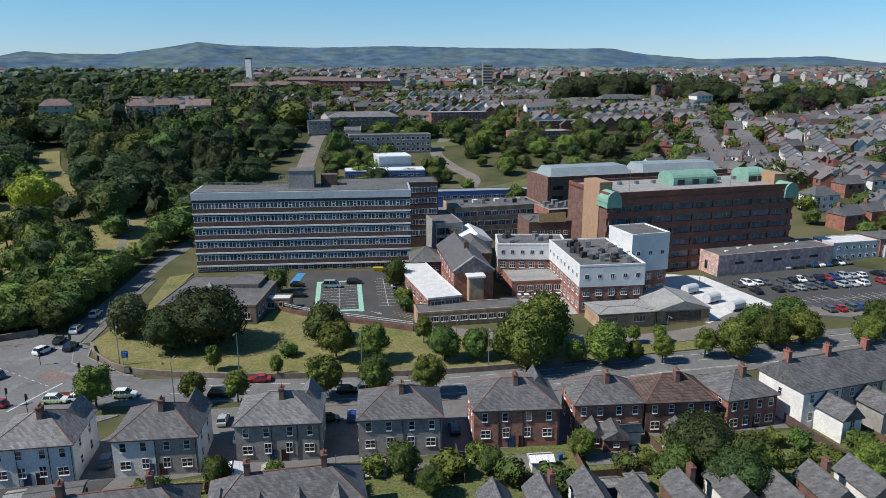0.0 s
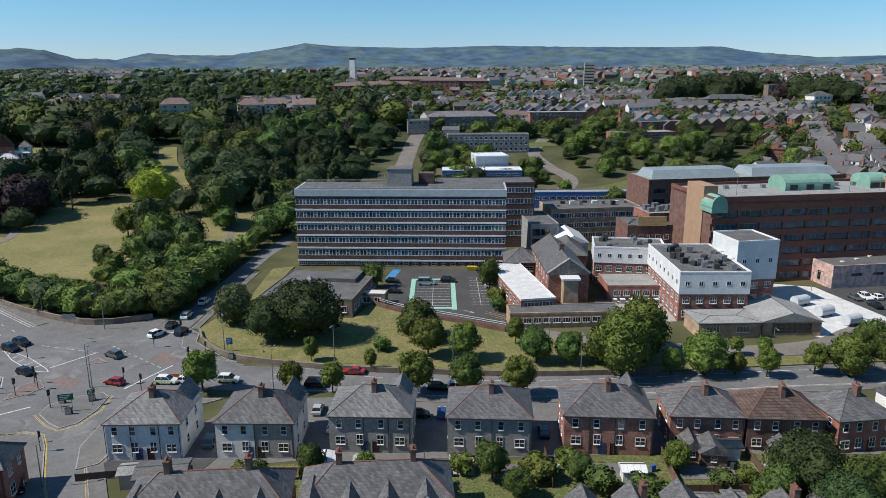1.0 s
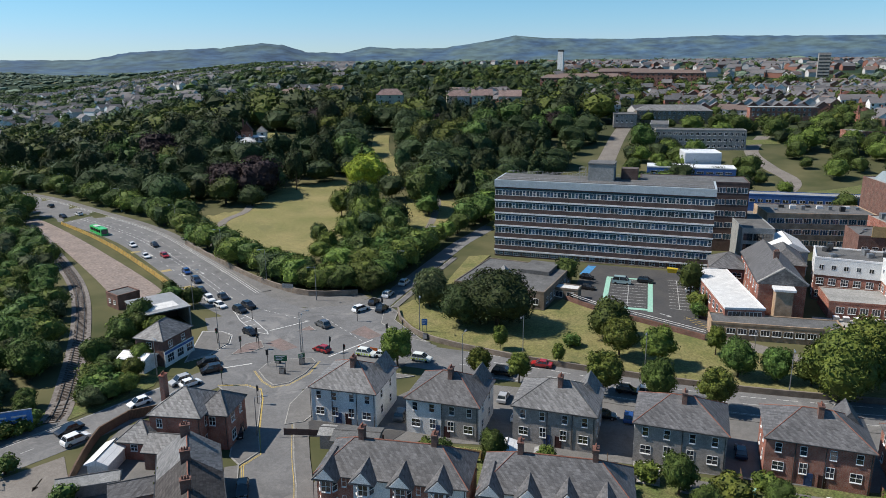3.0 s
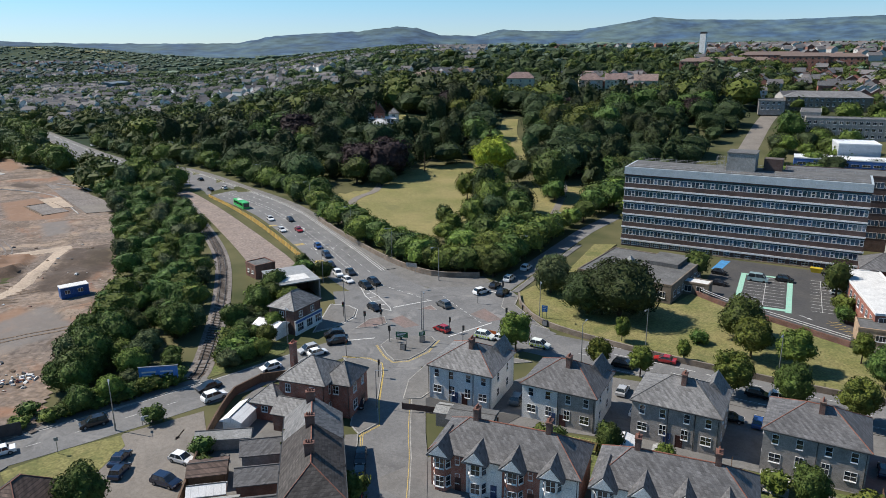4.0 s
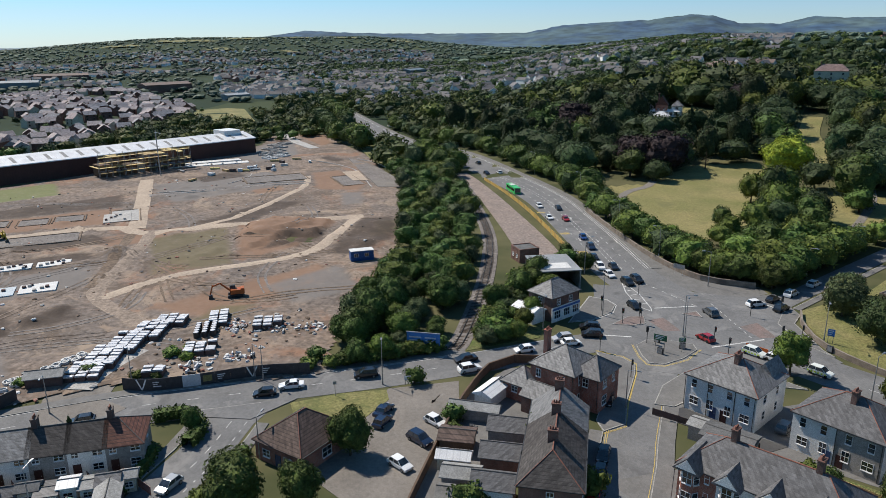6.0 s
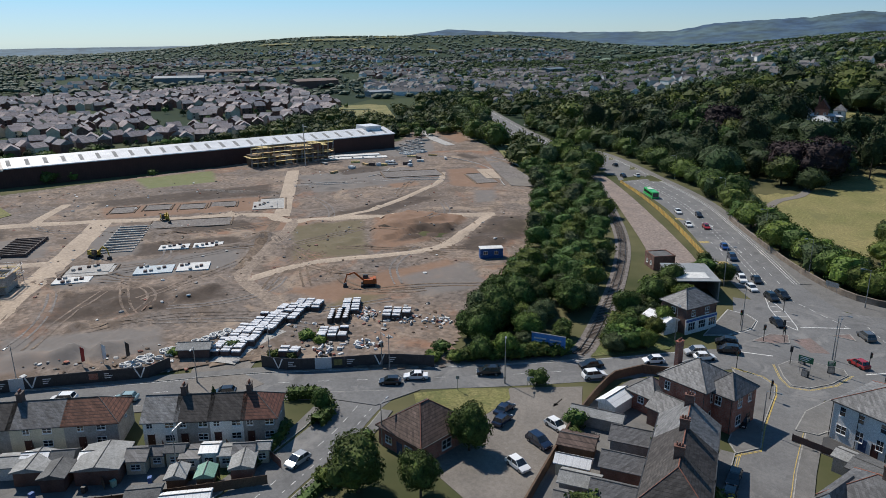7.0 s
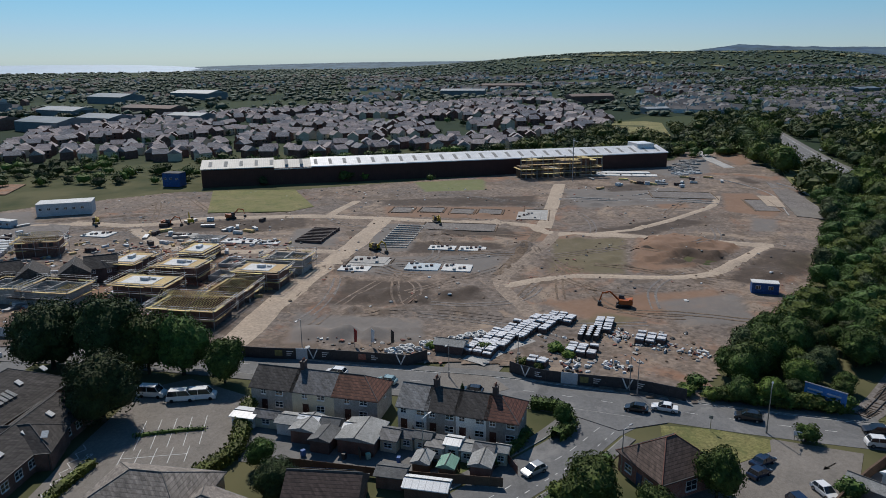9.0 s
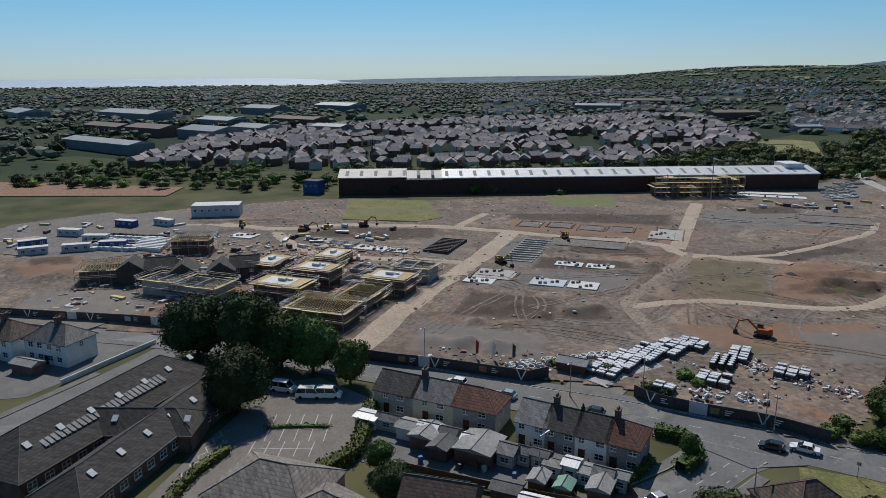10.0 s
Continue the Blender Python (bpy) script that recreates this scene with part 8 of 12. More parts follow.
# foundations
for x, y, w, d, mat, lab in ((-221, 8.6, 5, 8.6, CONCRETE_WHITE, "white concrete"), (-219, 18.2, 5, 8.6, CONCRETE_WHITE, "white concrete"), (-200, 2, 7, 10, PANEL_BLUE, "blue membrane covered"), (-198, 12, 7, 8.5, CONCRETE_WHITE, "white concrete"), (-199, -18, 5, 9, CONCRETE_WHITE, "white concrete"), (-208, -14, 7, 11, CONCRETE, "grey concrete"), (-234, -59, 6, 12, CONCRETE_WHITE, "white concrete"), (-245, -82, 5, 10, CONCRETE, "grey concrete"), (-231, -49, 4, 7, CONCRETE_WHITE, "white concrete"), (-266, 44, 13, 9, CONCRETE, "grey concrete"), (-360, 105, 6, 40, CONCRETE_WHITE, "white concrete"), (-236, -72, 4.5, 11, CONCRETE, "grey concrete"), (-248, -112, 7, 10, CONCRETE_WHITE, "white concrete"), (-244, -125, 5, 9, CONCRETE, "grey concrete")):
    f = thing("foundation_slab", pose(x, y, site_height(x, y), 0, 0, -12), lab + " house foundation slab on bare earth", "foundation", "foundations")
    part("slab", boxes((-w / 2, w / 2, -d / 2, d / 2, -0.3, 0.3)), mat, f)
    for k in range(6):
        a, b = (k * 0.37 + x * 0.1) % 1 - 0.5, (k * 0.61 + y * 0.1) % 1 - 0.5
        part("block_stack", boxes((a * w * 0.8 - 0.5, a * w * 0.8 + 0.5, b * d * 0.8 - 0.4, b * d * 0.8 + 0.4, 0.3, 0.8)), BRICK_DARK if k % 2 else CONCRETE, f)
for x0, y0, dx, dy, n, half, h, dark in ((-231, -36, -2.0, 0.45, 10, 4.6, 0.9, 1), (-223, -8, -3.0, 0.65, 11, 5.0, 0.35, 0), (-238, -72, -1.4, 0.3, 4, 5.5, 0.5, 0)):
    for k in range(n):
        wl = thing("footing_wall", pose(x0 + k * dx, y0 + k * dy, 0.3, 0, 0, 78), ("low dark" if dark else "low pale") + " blockwork footing wall on bare earth", "wall", "footing walls")
        part("blockwork", boxes((-half, half, -0.22, 0.22, -0.2, h), (-half, -half + 0.4, 0.22, 1.2, -0.2, h), (half - 0.4, half, 0.22, 1.2, -0.2, h), (-0.3, 0.1, 0.22, 1.0, -0.2, h * 0.8)), BRICK_DARK if dark else CONCRETE, wl)

# graded plots with raised dark edges
for x, y, w, d, mat in ((-281, -5, 9, 8, DIRT_GREY), (-280, 7, 8, 9, DIRT_GREY), (-277, 19, 8, 9, DIRT_GREY), (-275, 30, 8, 9, DIRT_GREY), (-268, 47, 18, 9, CONCRETE), (-250, 16, 10, 26, DIRT_GREY), (-206, -14, 8, 12, CONCRETE), (-303, 118, 14, 26, DIRT_GREY), (-279, 142, 22, 9, DIRT_GREY)):
    p = thing("graded_plot", pose(x, y, site_height(x, y) - 0.05, 0, 0, -12), "levelled house plot of grey stone with a dark bank round it", "plot", "levelled plots")
    bm = bmesh.new()
    for x0, x1, y0, y1 in ((-w / 2 - 1.2, w / 2 + 1.2, -d / 2 - 1.2, -d / 2), (-w / 2 - 1.2, w / 2 + 1.2, d / 2, d / 2 + 1.2), (-w / 2 - 1.2, -w / 2, -d / 2, d / 2), (w / 2, w / 2 + 1.2, -d / 2, d / 2)):
        box(bm, x0, x1, y0, y1, -0.4, 0.34, 0.45)
    part("bank", bm, DIRT_DARK, p)
    part("stone_bed", boxes((-w / 2, w / 2, -d / 2, d / 2, -0.4, 0.22)), mat, p)
# concrete rings, sacks and flags near the gate
ring_bm = bmesh.new()
for k in range(14):
    a, b = 2 * math.pi * k / 14, 2 * math.pi * (k + 1) / 14
    solid(ring_bm, [(0.62 * math.cos(a), 0.62 * math.sin(a), 0), (0.8 * math.cos(a), 0.8 * math.sin(a), 0), (0.8 * math.cos(b), 0.8 * math.sin(b), 0), (0.62 * math.cos(b), 0.62 * math.sin(b), 0)], [(0.62 * math.cos(a), 0.62 * math.sin(a), 0.5), (0.8 * math.cos(a), 0.8 * math.sin(a), 0.5), (0.8 * math.cos(b), 0.8 * math.sin(b), 0.5), (0.62 * math.cos(b), 0.62 * math.sin(b), 0.5)])
bmesh.ops.remove_doubles(ring_bm, verts=ring_bm.verts, dist=0.001)
ring_mesh = mesh_of(ring_bm, "concrete_ring")
ring_mesh.materials.append(CONCRETE_WHITE)
g = np.random.default_rng(36)
for k in range(46):
    t = k / 45
    x, y = -137.5 - 9 * t + g.uniform(-1.6, 1.6), -6 + 21 * t + g.uniform(-1.4, 1.4)
    ob = part("concrete_ring", ring_mesh, None)
    ob.matrix_basis = pose(x, y, site_height(x, y), g.uniform(-12, 12), g.uniform(-12, 12), g.uniform(0, 360))
    tagged(ob, "pale concrete manhole ring lying on earth", "concrete ring", "manhole rings")
for x, y, mat, word in ((-141.5, -13.5, "red", "red"), (-141.2, -9.8, "white", "white"), (-140.4, -5.6, "black", "black")):
    f = thing("feather_flag", pose(x, y, site_height(x, y), 0, 0, 70), "tall " + word + " advertising flag on a thin pole", "flag")
    part("pole", rod(bmesh.new(), (0, 0, 0), (0, 0, 4.2), 0.05, 0.03), METAL_GREY, f)
    cloth = part("cloth", solid(bmesh.new(), [(0.05, -0.02, 0.9), (0.65, -0.02, 1.1), (0.75, -0.02, 3.6), (0.05, -0.02, 4.1)], [(0.05, 0.02, 0.9), (0.65, 0.02, 1.1), (0.75, 0.02, 3.6), (0.05, 0.02, 4.1)]), PLAIN, f)
    cloth.color = (*COLOURS[mat], 1)

# pallets of bricks under white sheets
PALLET_TOP = material("shrink_wrap", (0.66, 0.66, 0.66), (0.5, 0.5, 0.52), 0.4, 0.8, 0.5, 0.2, grain=3, vary=0.1)
brick_mesh = mesh_of(boxes((-0.9, 0.9, -0.5, 0.5, 0.15, 1.25)), "brick_pack")
brick_mesh.materials.append(BRICK_DARK)
wrap_mesh = mesh_of(boxes((-0.93, 0.93, -0.52, 0.52, 1.1, 1.34, 0.06)), "wrap")
wrap_mesh.materials.append(PALLET_TOP)
wood_mesh = mesh_of(boxes((-0.95, 0.95, -0.55, 0.55, 0.1, 0.15), (-0.95, 0.95, -0.55, -0.4, 0, 0.1), (-0.95, 0.95, 0.4, 0.55, 0, 0.1), (-0.95, 0.95, -0.08, 0.08, 0, 0.1)), "pallet")
wood_mesh.materials.append(TIMBER_OLD)
g = np.random.default_rng(3)
for x, y, nx, ny, turn in ((-137.5, 14.5, 3, 5, 62), (-142, 18.5, 3, 7, 60), (-146.5, 23.5, 3, 7, 58), (-150.5, 29, 3, 7, 58), (-154, 34.5, 3, 4, 60), (-149.5, 43.5, 2, 6, 68), (-135.5, 35.2, 3, 4, 66), (-140.3, 51.3, 3, 4, 64), (-130, 25, 2, 2, 60)):
    for i in range(nx):
        for j in range(ny):
            p = pose(x, y, 0, 0, 0, turn) @ pose(i * 2.15 - nx, j * 1.35 - ny * 0.6, 0, 0, 0, g.uniform(-6, 6))
            x2, y2 = p.translation.x, p.translation.y
            if g.uniform() < 0.04:
                continue
            t = thing("brick_pallet", Matrix.Translation((0, 0, site_height(x2, y2) - 0.05)) @ p, "pallet of bricks under white shrink wrap", "pallet", "stacked brick pallets")
            t.scale = (1.0, 1.0, g.choice((0.9, 1.0, 1.0, 1.12)))
            part("pallet_base", wood_mesh, None, t)
            part("brick_pack", brick_mesh, None, t)
            part("wrap", wrap_mesh, None, t)
LOOSE = ((CONCRETE_WHITE, "white"), (BRICK_RED, "red-brown"), (METAL_DARK, "black"), (PALLET_TOP, "pale grey"))
drum_mesh = mesh_of(rod(bmesh.new(), (0, 0, 0), (0, 0, 1.3), 0.62, 0.6, 12), "pipe_coil")
drum_mesh.materials.append(METAL_DARK)
cap_mesh = mesh_of(rod(bmesh.new(), (0, 0, 1.3), (0, 0, 1.36), 0.56, 0.5, 12), "cap")
cap_mesh.materials.append(PALLET_TOP)
for k in range(15):
    x, y = -147.6 + (k % 5) * 1.15 + 0.5 * (k // 5), 37.6 + (k // 5) * 1.6 - (k % 5) * 0.5
    drum = thing("drum", pose(x, y, site_height(x, y)), "black drum with a white cap on bare earth", "drum", "black drums")
    part("body", drum_mesh, None, drum)
    part("cap", cap_mesh, None, drum)
for x0, y0, n, r in ((-145, 43.8, 30, 1.9), (-137, 52, 20, 1.6), (-128.3, 40, 26, 1.5), (-128.5, 31, 24, 1.8), (-134.4, 58, 18, 1.5), (-141, 46, 10, 2.0)):
    for k in range(n):
        x, y, a = x0 + g.normal() * r, y0 + g.normal() * r, g.uniform(0, 180)
        mat, word = LOOSE[(0, 0, 1, 3, 2, 0)[k % 6]]
        L, W, H = g.uniform(0.5, 1.6), g.uniform(0.3, 0.7), g.uniform(0.15, 0.6)
        ob = part("loose_material", boxes((-L / 2, L / 2, -W / 2, W / 2, -0.1, H, 0.08)), mat)
        ob.matrix_basis = pose(x, y, site_height(x, y), g.uniform(-8, 8), g.uniform(-8, 8), a)
        tagged(ob, word + " sack or offcut of building material on earth", "materials", "loose materials by the brick stacks")
# rubble, pipes and sacks lying about
SCRAP = ("white rubble sacks on bare earth", "small dark spoil heap on earth", "grey concrete rubble on earth", "broken red brick heap on earth", "dark scrap heap on earth")
heaps = [bmesh.new() for k in SCRAP]
for k in range(1100):
    if k < 260:
        x, y = g.uniform(-146, -130), g.uniform(-24, 60)
    elif k < 560:
        x, y = g.uniform(-235, -165), g.uniform(-110, -35)
    else:
        x, y = g.uniform(-330, -165), g.uniform(-130, 120)
    if not inside(x, y, SITE):
        continue
    s, kk = g.uniform(0.15, 0.6), (0, 1, 2, 3, 4, 1, 2, 1, 4)[k % 9]
    got = bmesh.ops.create_icosphere(heaps[kk], subdivisions=1, radius=s)["verts"]
    for v in got:
        v.co = Vector((x + v.co.x * g.uniform(0.6, 1.7), y + v.co.y * g.uniform(0.6, 1.4), site_height(x, y) + 0.1 + v.co.z * g.uniform(0.3, 0.7)))
for bm, mat, lab in zip(heaps, (CONCRETE_WHITE, DIRT_DARK, CONCRETE, BRICK_RED, METAL_DARK), SCRAP):
    tagged(part("rubble", bm, mat), lab, "debris", "", "stuff")

ORANGE = material("machine_orange", (0.42, 0.1, 0.015), (0.3, 0.075, 0.02), 0.5, 0.8, 0.5, 0.1)
YELLOW = material("machine_yellow", (0.45, 0.3, 0.02), (0.33, 0.22, 0.02), 0.5, 0.8, 0.5, 0.1)


def excavator(x, y, turn, mat, label, s=1.0):
    e = thing("excavator", pose(x, y, site_height(x, y) - 0.05, 0, 0, turn), label, "excavator")
    e.scale = (s, s, s)
    for sy in (-1.15, 1.15):
        t = part("track", boxes((-1.9, 1.9, sy - 0.3, sy + 0.3, 0.12, 0.75), (-1.5, 1.5, sy - 0.3, sy + 0.3, 0, 0.9)), METAL_DARK, e)
    part("body", boxes((-2.2, 1.2, -1.25, 1.25, 1.0, 2.1, 0.12), (-2.3, -1.2, -1.2, 1.2, 1.0, 2.4, 0.15)), mat, e)
    c = part("cab", boxes((-0.1, 1.4, -1.25, -0.2, 1.1, 2.95, 0.1)), METAL_DARK, e)
    part("window", boxes((0.0, 1.42, -1.27, -0.18, 1.95, 2.7, 0.06)), GLASS, c)
    part("boom", rod(rod(bmesh.new(), (1.0, 0.3, 1.7), (3.6, 0.3, 4.0), 0.28, 0.24), (3.6, 0.3, 4.0), (5.3, 0.3, 3.4), 0.24, 0.2), mat, e)
    part("arm", rod(bmesh.new(), (5.4, 0.3, 3.7), (6.2, 0.3, 1.2), 0.2, 0.16), mat, e)
    part("bucket", boxes((5.6, 6.6, -0.3, 0.9, 0.1, 1.1, 0.1)), METAL_DARK, e)


excavator(-163, 51, 250, ORANGE, "orange tracked excavator parked on bare earth", 0.95)
for x, y, a, mat in ((-220, -13, 40, YELLOW), (-270, -71, 120, ORANGE), (-262, -84, 200, YELLOW), (-258, 8, 10, YELLOW), (-260, -92, 80, ORANGE), (-265, -120, 20, YELLOW)):
    excavator(x, y, a, mat, "site digger standing among the earthworks", 0.9)
# cabins and containers
BLUE_BOX = material("blue_container_paint", (0.02, 0.09, 0.28), (0.02, 0.07, 0.2), 0.5, 1, 0.5, 0.1)


def container(x, y, turn, L, W, H, mat, roof, label, z=0.25):
    c = thing("site_cabin", pose(x, y, z, 0, 0, turn), label, "cabin")
    rim, x, n = [], -L / 2, int(L / 0.4)
    for k in range(n):
        rim += [(x, -W / 2 - 0.05 * (k % 2)), (x + L / n, -W / 2 - 0.05 * (k % 2))]
        x += L / n
    bm = slab(bmesh.new(), rim + [(a, -b) for a, b in rim[::-1]], 0, H)
    part("body", bm, mat, c)
    part("roof", boxes((-L / 2 - 0.1, L / 2 + 0.1, -W / 2 - 0.1, W / 2 + 0.1, H, H + 0.15)), roof, c)
    for k in range(max(1, int(L / 3))):
        fr, pn = window_meshes(1.2, 1.0, 2, 1, False)
        ob = part("window", fr, None, c, "", pose(-L / 2 + 1.5 + k * 3, -W / 2 - 0.05, H * 0.6))
        part("pane", pn, None, ob)


container(-171.5, 90.5, 72, 6.5, 2.9, 2.8, BLUE_BOX, CONCRETE_WHITE, "blue container with a white roof at the site edge")
container(-285, -140, 105, 20, 9, 5.0, CABIN_WHITE, CONCRETE_WHITE, "white two-storey site office")
container(-347, -117, 78, 9, 6, 6.5, BLUE_BOX, FELT, "blue and black gatehouse shed")
for k, (x, y) in enumerate(((-262, -152), (-258, -166), (-240, -178), (-232, -162), (-224, -150), (-218, -160), (-212, -172), (-222, -180))):
    container(x, y, 70 + k * 9, 9, 3, 2.7, (CABIN_WHITE, BLUE_BOX, CABIN_WHITE)[k % 3], CONCRETE_WHITE, "pale site cabin on the compound")
for k in range(8):
    x, y = -236 + k * 2.1, -140 + k * 0.6
    st = thing("pipe_stack", pose(x, y, 0.25, 0, 0, 80), "stack of pale building materials on the compound", "materials")
    part("pipe_bundle", boxes((-6, 6, -0.8, 0.8, 0, 1.2), (-6, 6, -0.5, 0.5, 1.2, 1.5)), CONCRETE_WHITE if k % 2 else METAL_GREY, st)

# printed hoarding along the road
HOARD = material("black_hoarding", (0.03, 0.032, 0.036), (0.045, 0.045, 0.05), 0.5, 1, 0.5, 0.0)


def hoarding(pts, seed):
    line = curve(pts, 2.44)
    g = np.random.default_rng(seed)
    h = thing("site_hoarding", Matrix.Identity(4), "black printed site hoarding with white V shapes and picture panels", "hoarding")
    for k, ((p, n), (q, _)) in enumerate(zip(line, line[1:])):
        d = (q - p)
        a = math.degrees(math.atan2(d.y, d.x))
        b = part("hoarding_panel", boxes((0, d.length - 0.01, -0.04, 0.04, 0.0, 2.4)), HOARD if k % 9 not in (4,) else CABIN_WHITE, h, "", pose(p.x, p.y, 0.05, 0, 0, a))
        for s in (-1, 1):
            y0, y1 = sorted((s * 0.045, s * 0.06))
            bm = bmesh.new()
            if k % 7 == 1:
                for sx in (-1, 1):
                    solid(bm, [(1.2 - 0.12, y0, 0.2), (1.2 + 0.12, y0, 0.2), (1.2 + sx * 0.9 + 0.14, y0, 2.3), (1.2 + sx * 0.9 - 0.14, y0, 2.3)], [(1.2 - 0.12, y1, 0.2), (1.2 + 0.12, y1, 0.2), (1.2 + sx * 0.9 + 0.14, y1, 2.3), (1.2 + sx * 0.9 - 0.14, y1, 2.3)])
                bmesh.ops.recalc_face_normals(bm, faces=bm.faces)
                part("white_v", bm, FRAME_WHITE, b)
            elif k % 7 == 5:
                part("picture_panel", box(bm, 0.4, 2.0, y0, y1, 0.7, 1.9), (BRICK_RED, PANEL_BLUE, DRY_GRASS)[k % 3], b)
            elif k % 7 in (2, 6):
                for r in range(3):
                    box(bm, 0.4, 1.2 + 0.3 * ((k + r) % 3), y0, y1, 0.8 + r * 0.4, 0.95 + r * 0.4)
                part("text_bar", bm, FRAME_WHITE, b)
            else:
                bm.free()


hoarding([(-154, -150), (-153, -120), (-152, -92), (-146.5, -64), (-138, -36), (-135.5, -20), (-131.5, -2)], 1)
hoarding([(-131.5, -2), (-134, 2)], 2)
hoarding([(-127.5, 18), (-124, 22), (-121, 30), (-118, 40), (-113.5, 48)], 3)
# gate shed and entrance
house(pose(-138, 7, 0.2, 0, 0, 70), 6, 3.5, 2.2, 2.9, BRICK_DARK, FELT_PALE, "old low hut at the site gate", hip=False, name="gate_hut", category="hut", flat_trim=False)
mown([(-131, 21.5), (-136, 23), (-140.5, 27), (-140.5, 35), (-136.5, 33), (-132.5, 28.5)], GARDEN, "rough green grass by the brick stacks", 1.2)
strip("site_entrance", [(-118, 12), (-125, 9), (-134, 13)], 11, -0.2, 0.08, ASPHALT_PALE, 0, "dusty concrete entrance to the site", category="road")


# ---- trees ----
STREET = "street trees by the main road"
for kind, x, y, h, wd in (("oval", -61, 119.5, 9, 1.1), ("oval", -44, 121.5, 6.5, 1.1), ("oval", -36, 122, 6.5, 1.1), ("oval", -20, 123, 9, 1.15), ("round", -10.5, 124.5, 8, 0.9), ("oval", -0.5, 124, 8.5, 1.1), ("oval", 30, 137.5, 6, 1.0), ("oval", 49, 138.5, 6.5, 1.0), ("oval", 59, 141, 7, 1.0)):
    tree(kind, x, y, h, wd, STREET)
BANK = "trees on the hospital bank"
for kind, x, y, h, wd in (("round_b", -24, 151, 9, 1.15), ("oval", -20, 141, 9.5, 1.15), ("oval", -12, 140, 9, 1.15), ("round", 3, 140, 8, 1.0), ("round", 9.5, 141, 7, 1.0), ("oval", -1.5, 150, 7, 0.9), ("bush", -30.5, 143.5, 3, 1.3), ("oval", -44.5, 136, 6, 0.8), ("oval", -31, 133, 5, 0.8), ("dark", -50, 150, 13.5, 1.2), ("dark", -57, 147.5, 10.5, 1.1), ("grey", -70, 156, 9, 1.0), ("grey", -73, 164, 7.5, 1.0), ("grey", -75, 172, 5.5, 1.0), ("round_b", -43, 189, 7.5, 1.1), ("round", -9.5, 190, 10, 0.75), ("bush_fresh", -7, 181, 4, 1.2), ("bush", -6, 173, 3.5, 1.1), ("bush_fresh", -7, 177, 3, 1.0), ("fresh", 20, 136, 13.5, 1.0), ("fresh", 25.5, 146, 13, 0.95), ("round", 25, 151, 9, 0.9), ("fresh", 37, 138.5, 8.6, 1.15), ("fresh", 43, 139, 4.6, 1.0), ("bush", -14, 153, 2.5, 1.4), ("round", 16, 141, 7, 1.0),
                          ("fresh", 65.5, 141, 8.4, 1.1), ("round_b", 74.5, 152, 8, 1.0), ("round", 84, 155, 9, 1.1), ("round_b", 76, 146, 8, 1.0), ("fresh", 84, 148, 8, 1.0), ("round", 104, 152, 9, 1.0), ("fresh", 112, 150, 9, 1.0), ("round", 122, 152, 9, 1.0), ("fresh", 98, 147, 7, 1.0), ("oval", 40, 149, 4.5, 1.0), ("oval", 46, 149.5, 4.5, 1.0), ("oval", 52, 150, 4.5, 1.0)):
    tree(kind, x, y, h, wd, BANK)
GARDENS = "garden trees and shrubs"
for kind, x, y, h, wd in (("dark", 41, 96, 10, 1.0), ("round", 47, 92, 9, 1.0), ("round_b", 36, 92, 7, 1.0), ("dark", 44, 90, 8, 1.0), ("round", -4, 95, 6.5, 0.9), ("bush_fresh", 3, 96, 4, 1.3), ("bush_fresh", -9, 97, 3, 1.3), ("round", -31, 92.5, 6, 0.8), ("oval", -23, 93, 5, 1.0), ("bush_fresh", 7, 101, 3, 1.1), ("round", 9, 97, 4.5, 1.0), ("bush", 12, 94, 4, 1.2), ("round_b", -38, 88, 5, 1.0), ("bush_fresh", -42, 92, 2.6, 1.0), ("fresh", 24, 101, 5, 0.9), ("bush_fresh", 56, 104, 3, 1.1), ("bush", 60, 103, 3.5, 1.0), ("bush_fresh", 52, 100, 2.5, 1.2), ("bush", -12, 92, 3, 1.2), ("round", 0, 91, 5, 1.0), ("fresh", 66, 94, 6, 1.0), ("bush_fresh", 72, 98, 3, 1.4), ("bush", 30, 97, 3, 1.3), ("bush_fresh", 34, 99, 2.5, 1.2), ("bush", -50, 86, 3, 1.0), ("bush_fresh", -51, 83, 3, 1.0), ("bush", 18, 92, 4, 1.3), ("bush_fresh", 62, 98, 3, 1.5), ("bush", 70, 103, 3, 1.5)):
    tree(kind, x, y, h, wd, GARDENS)
WESTERN = "trees round the low hall and care home"
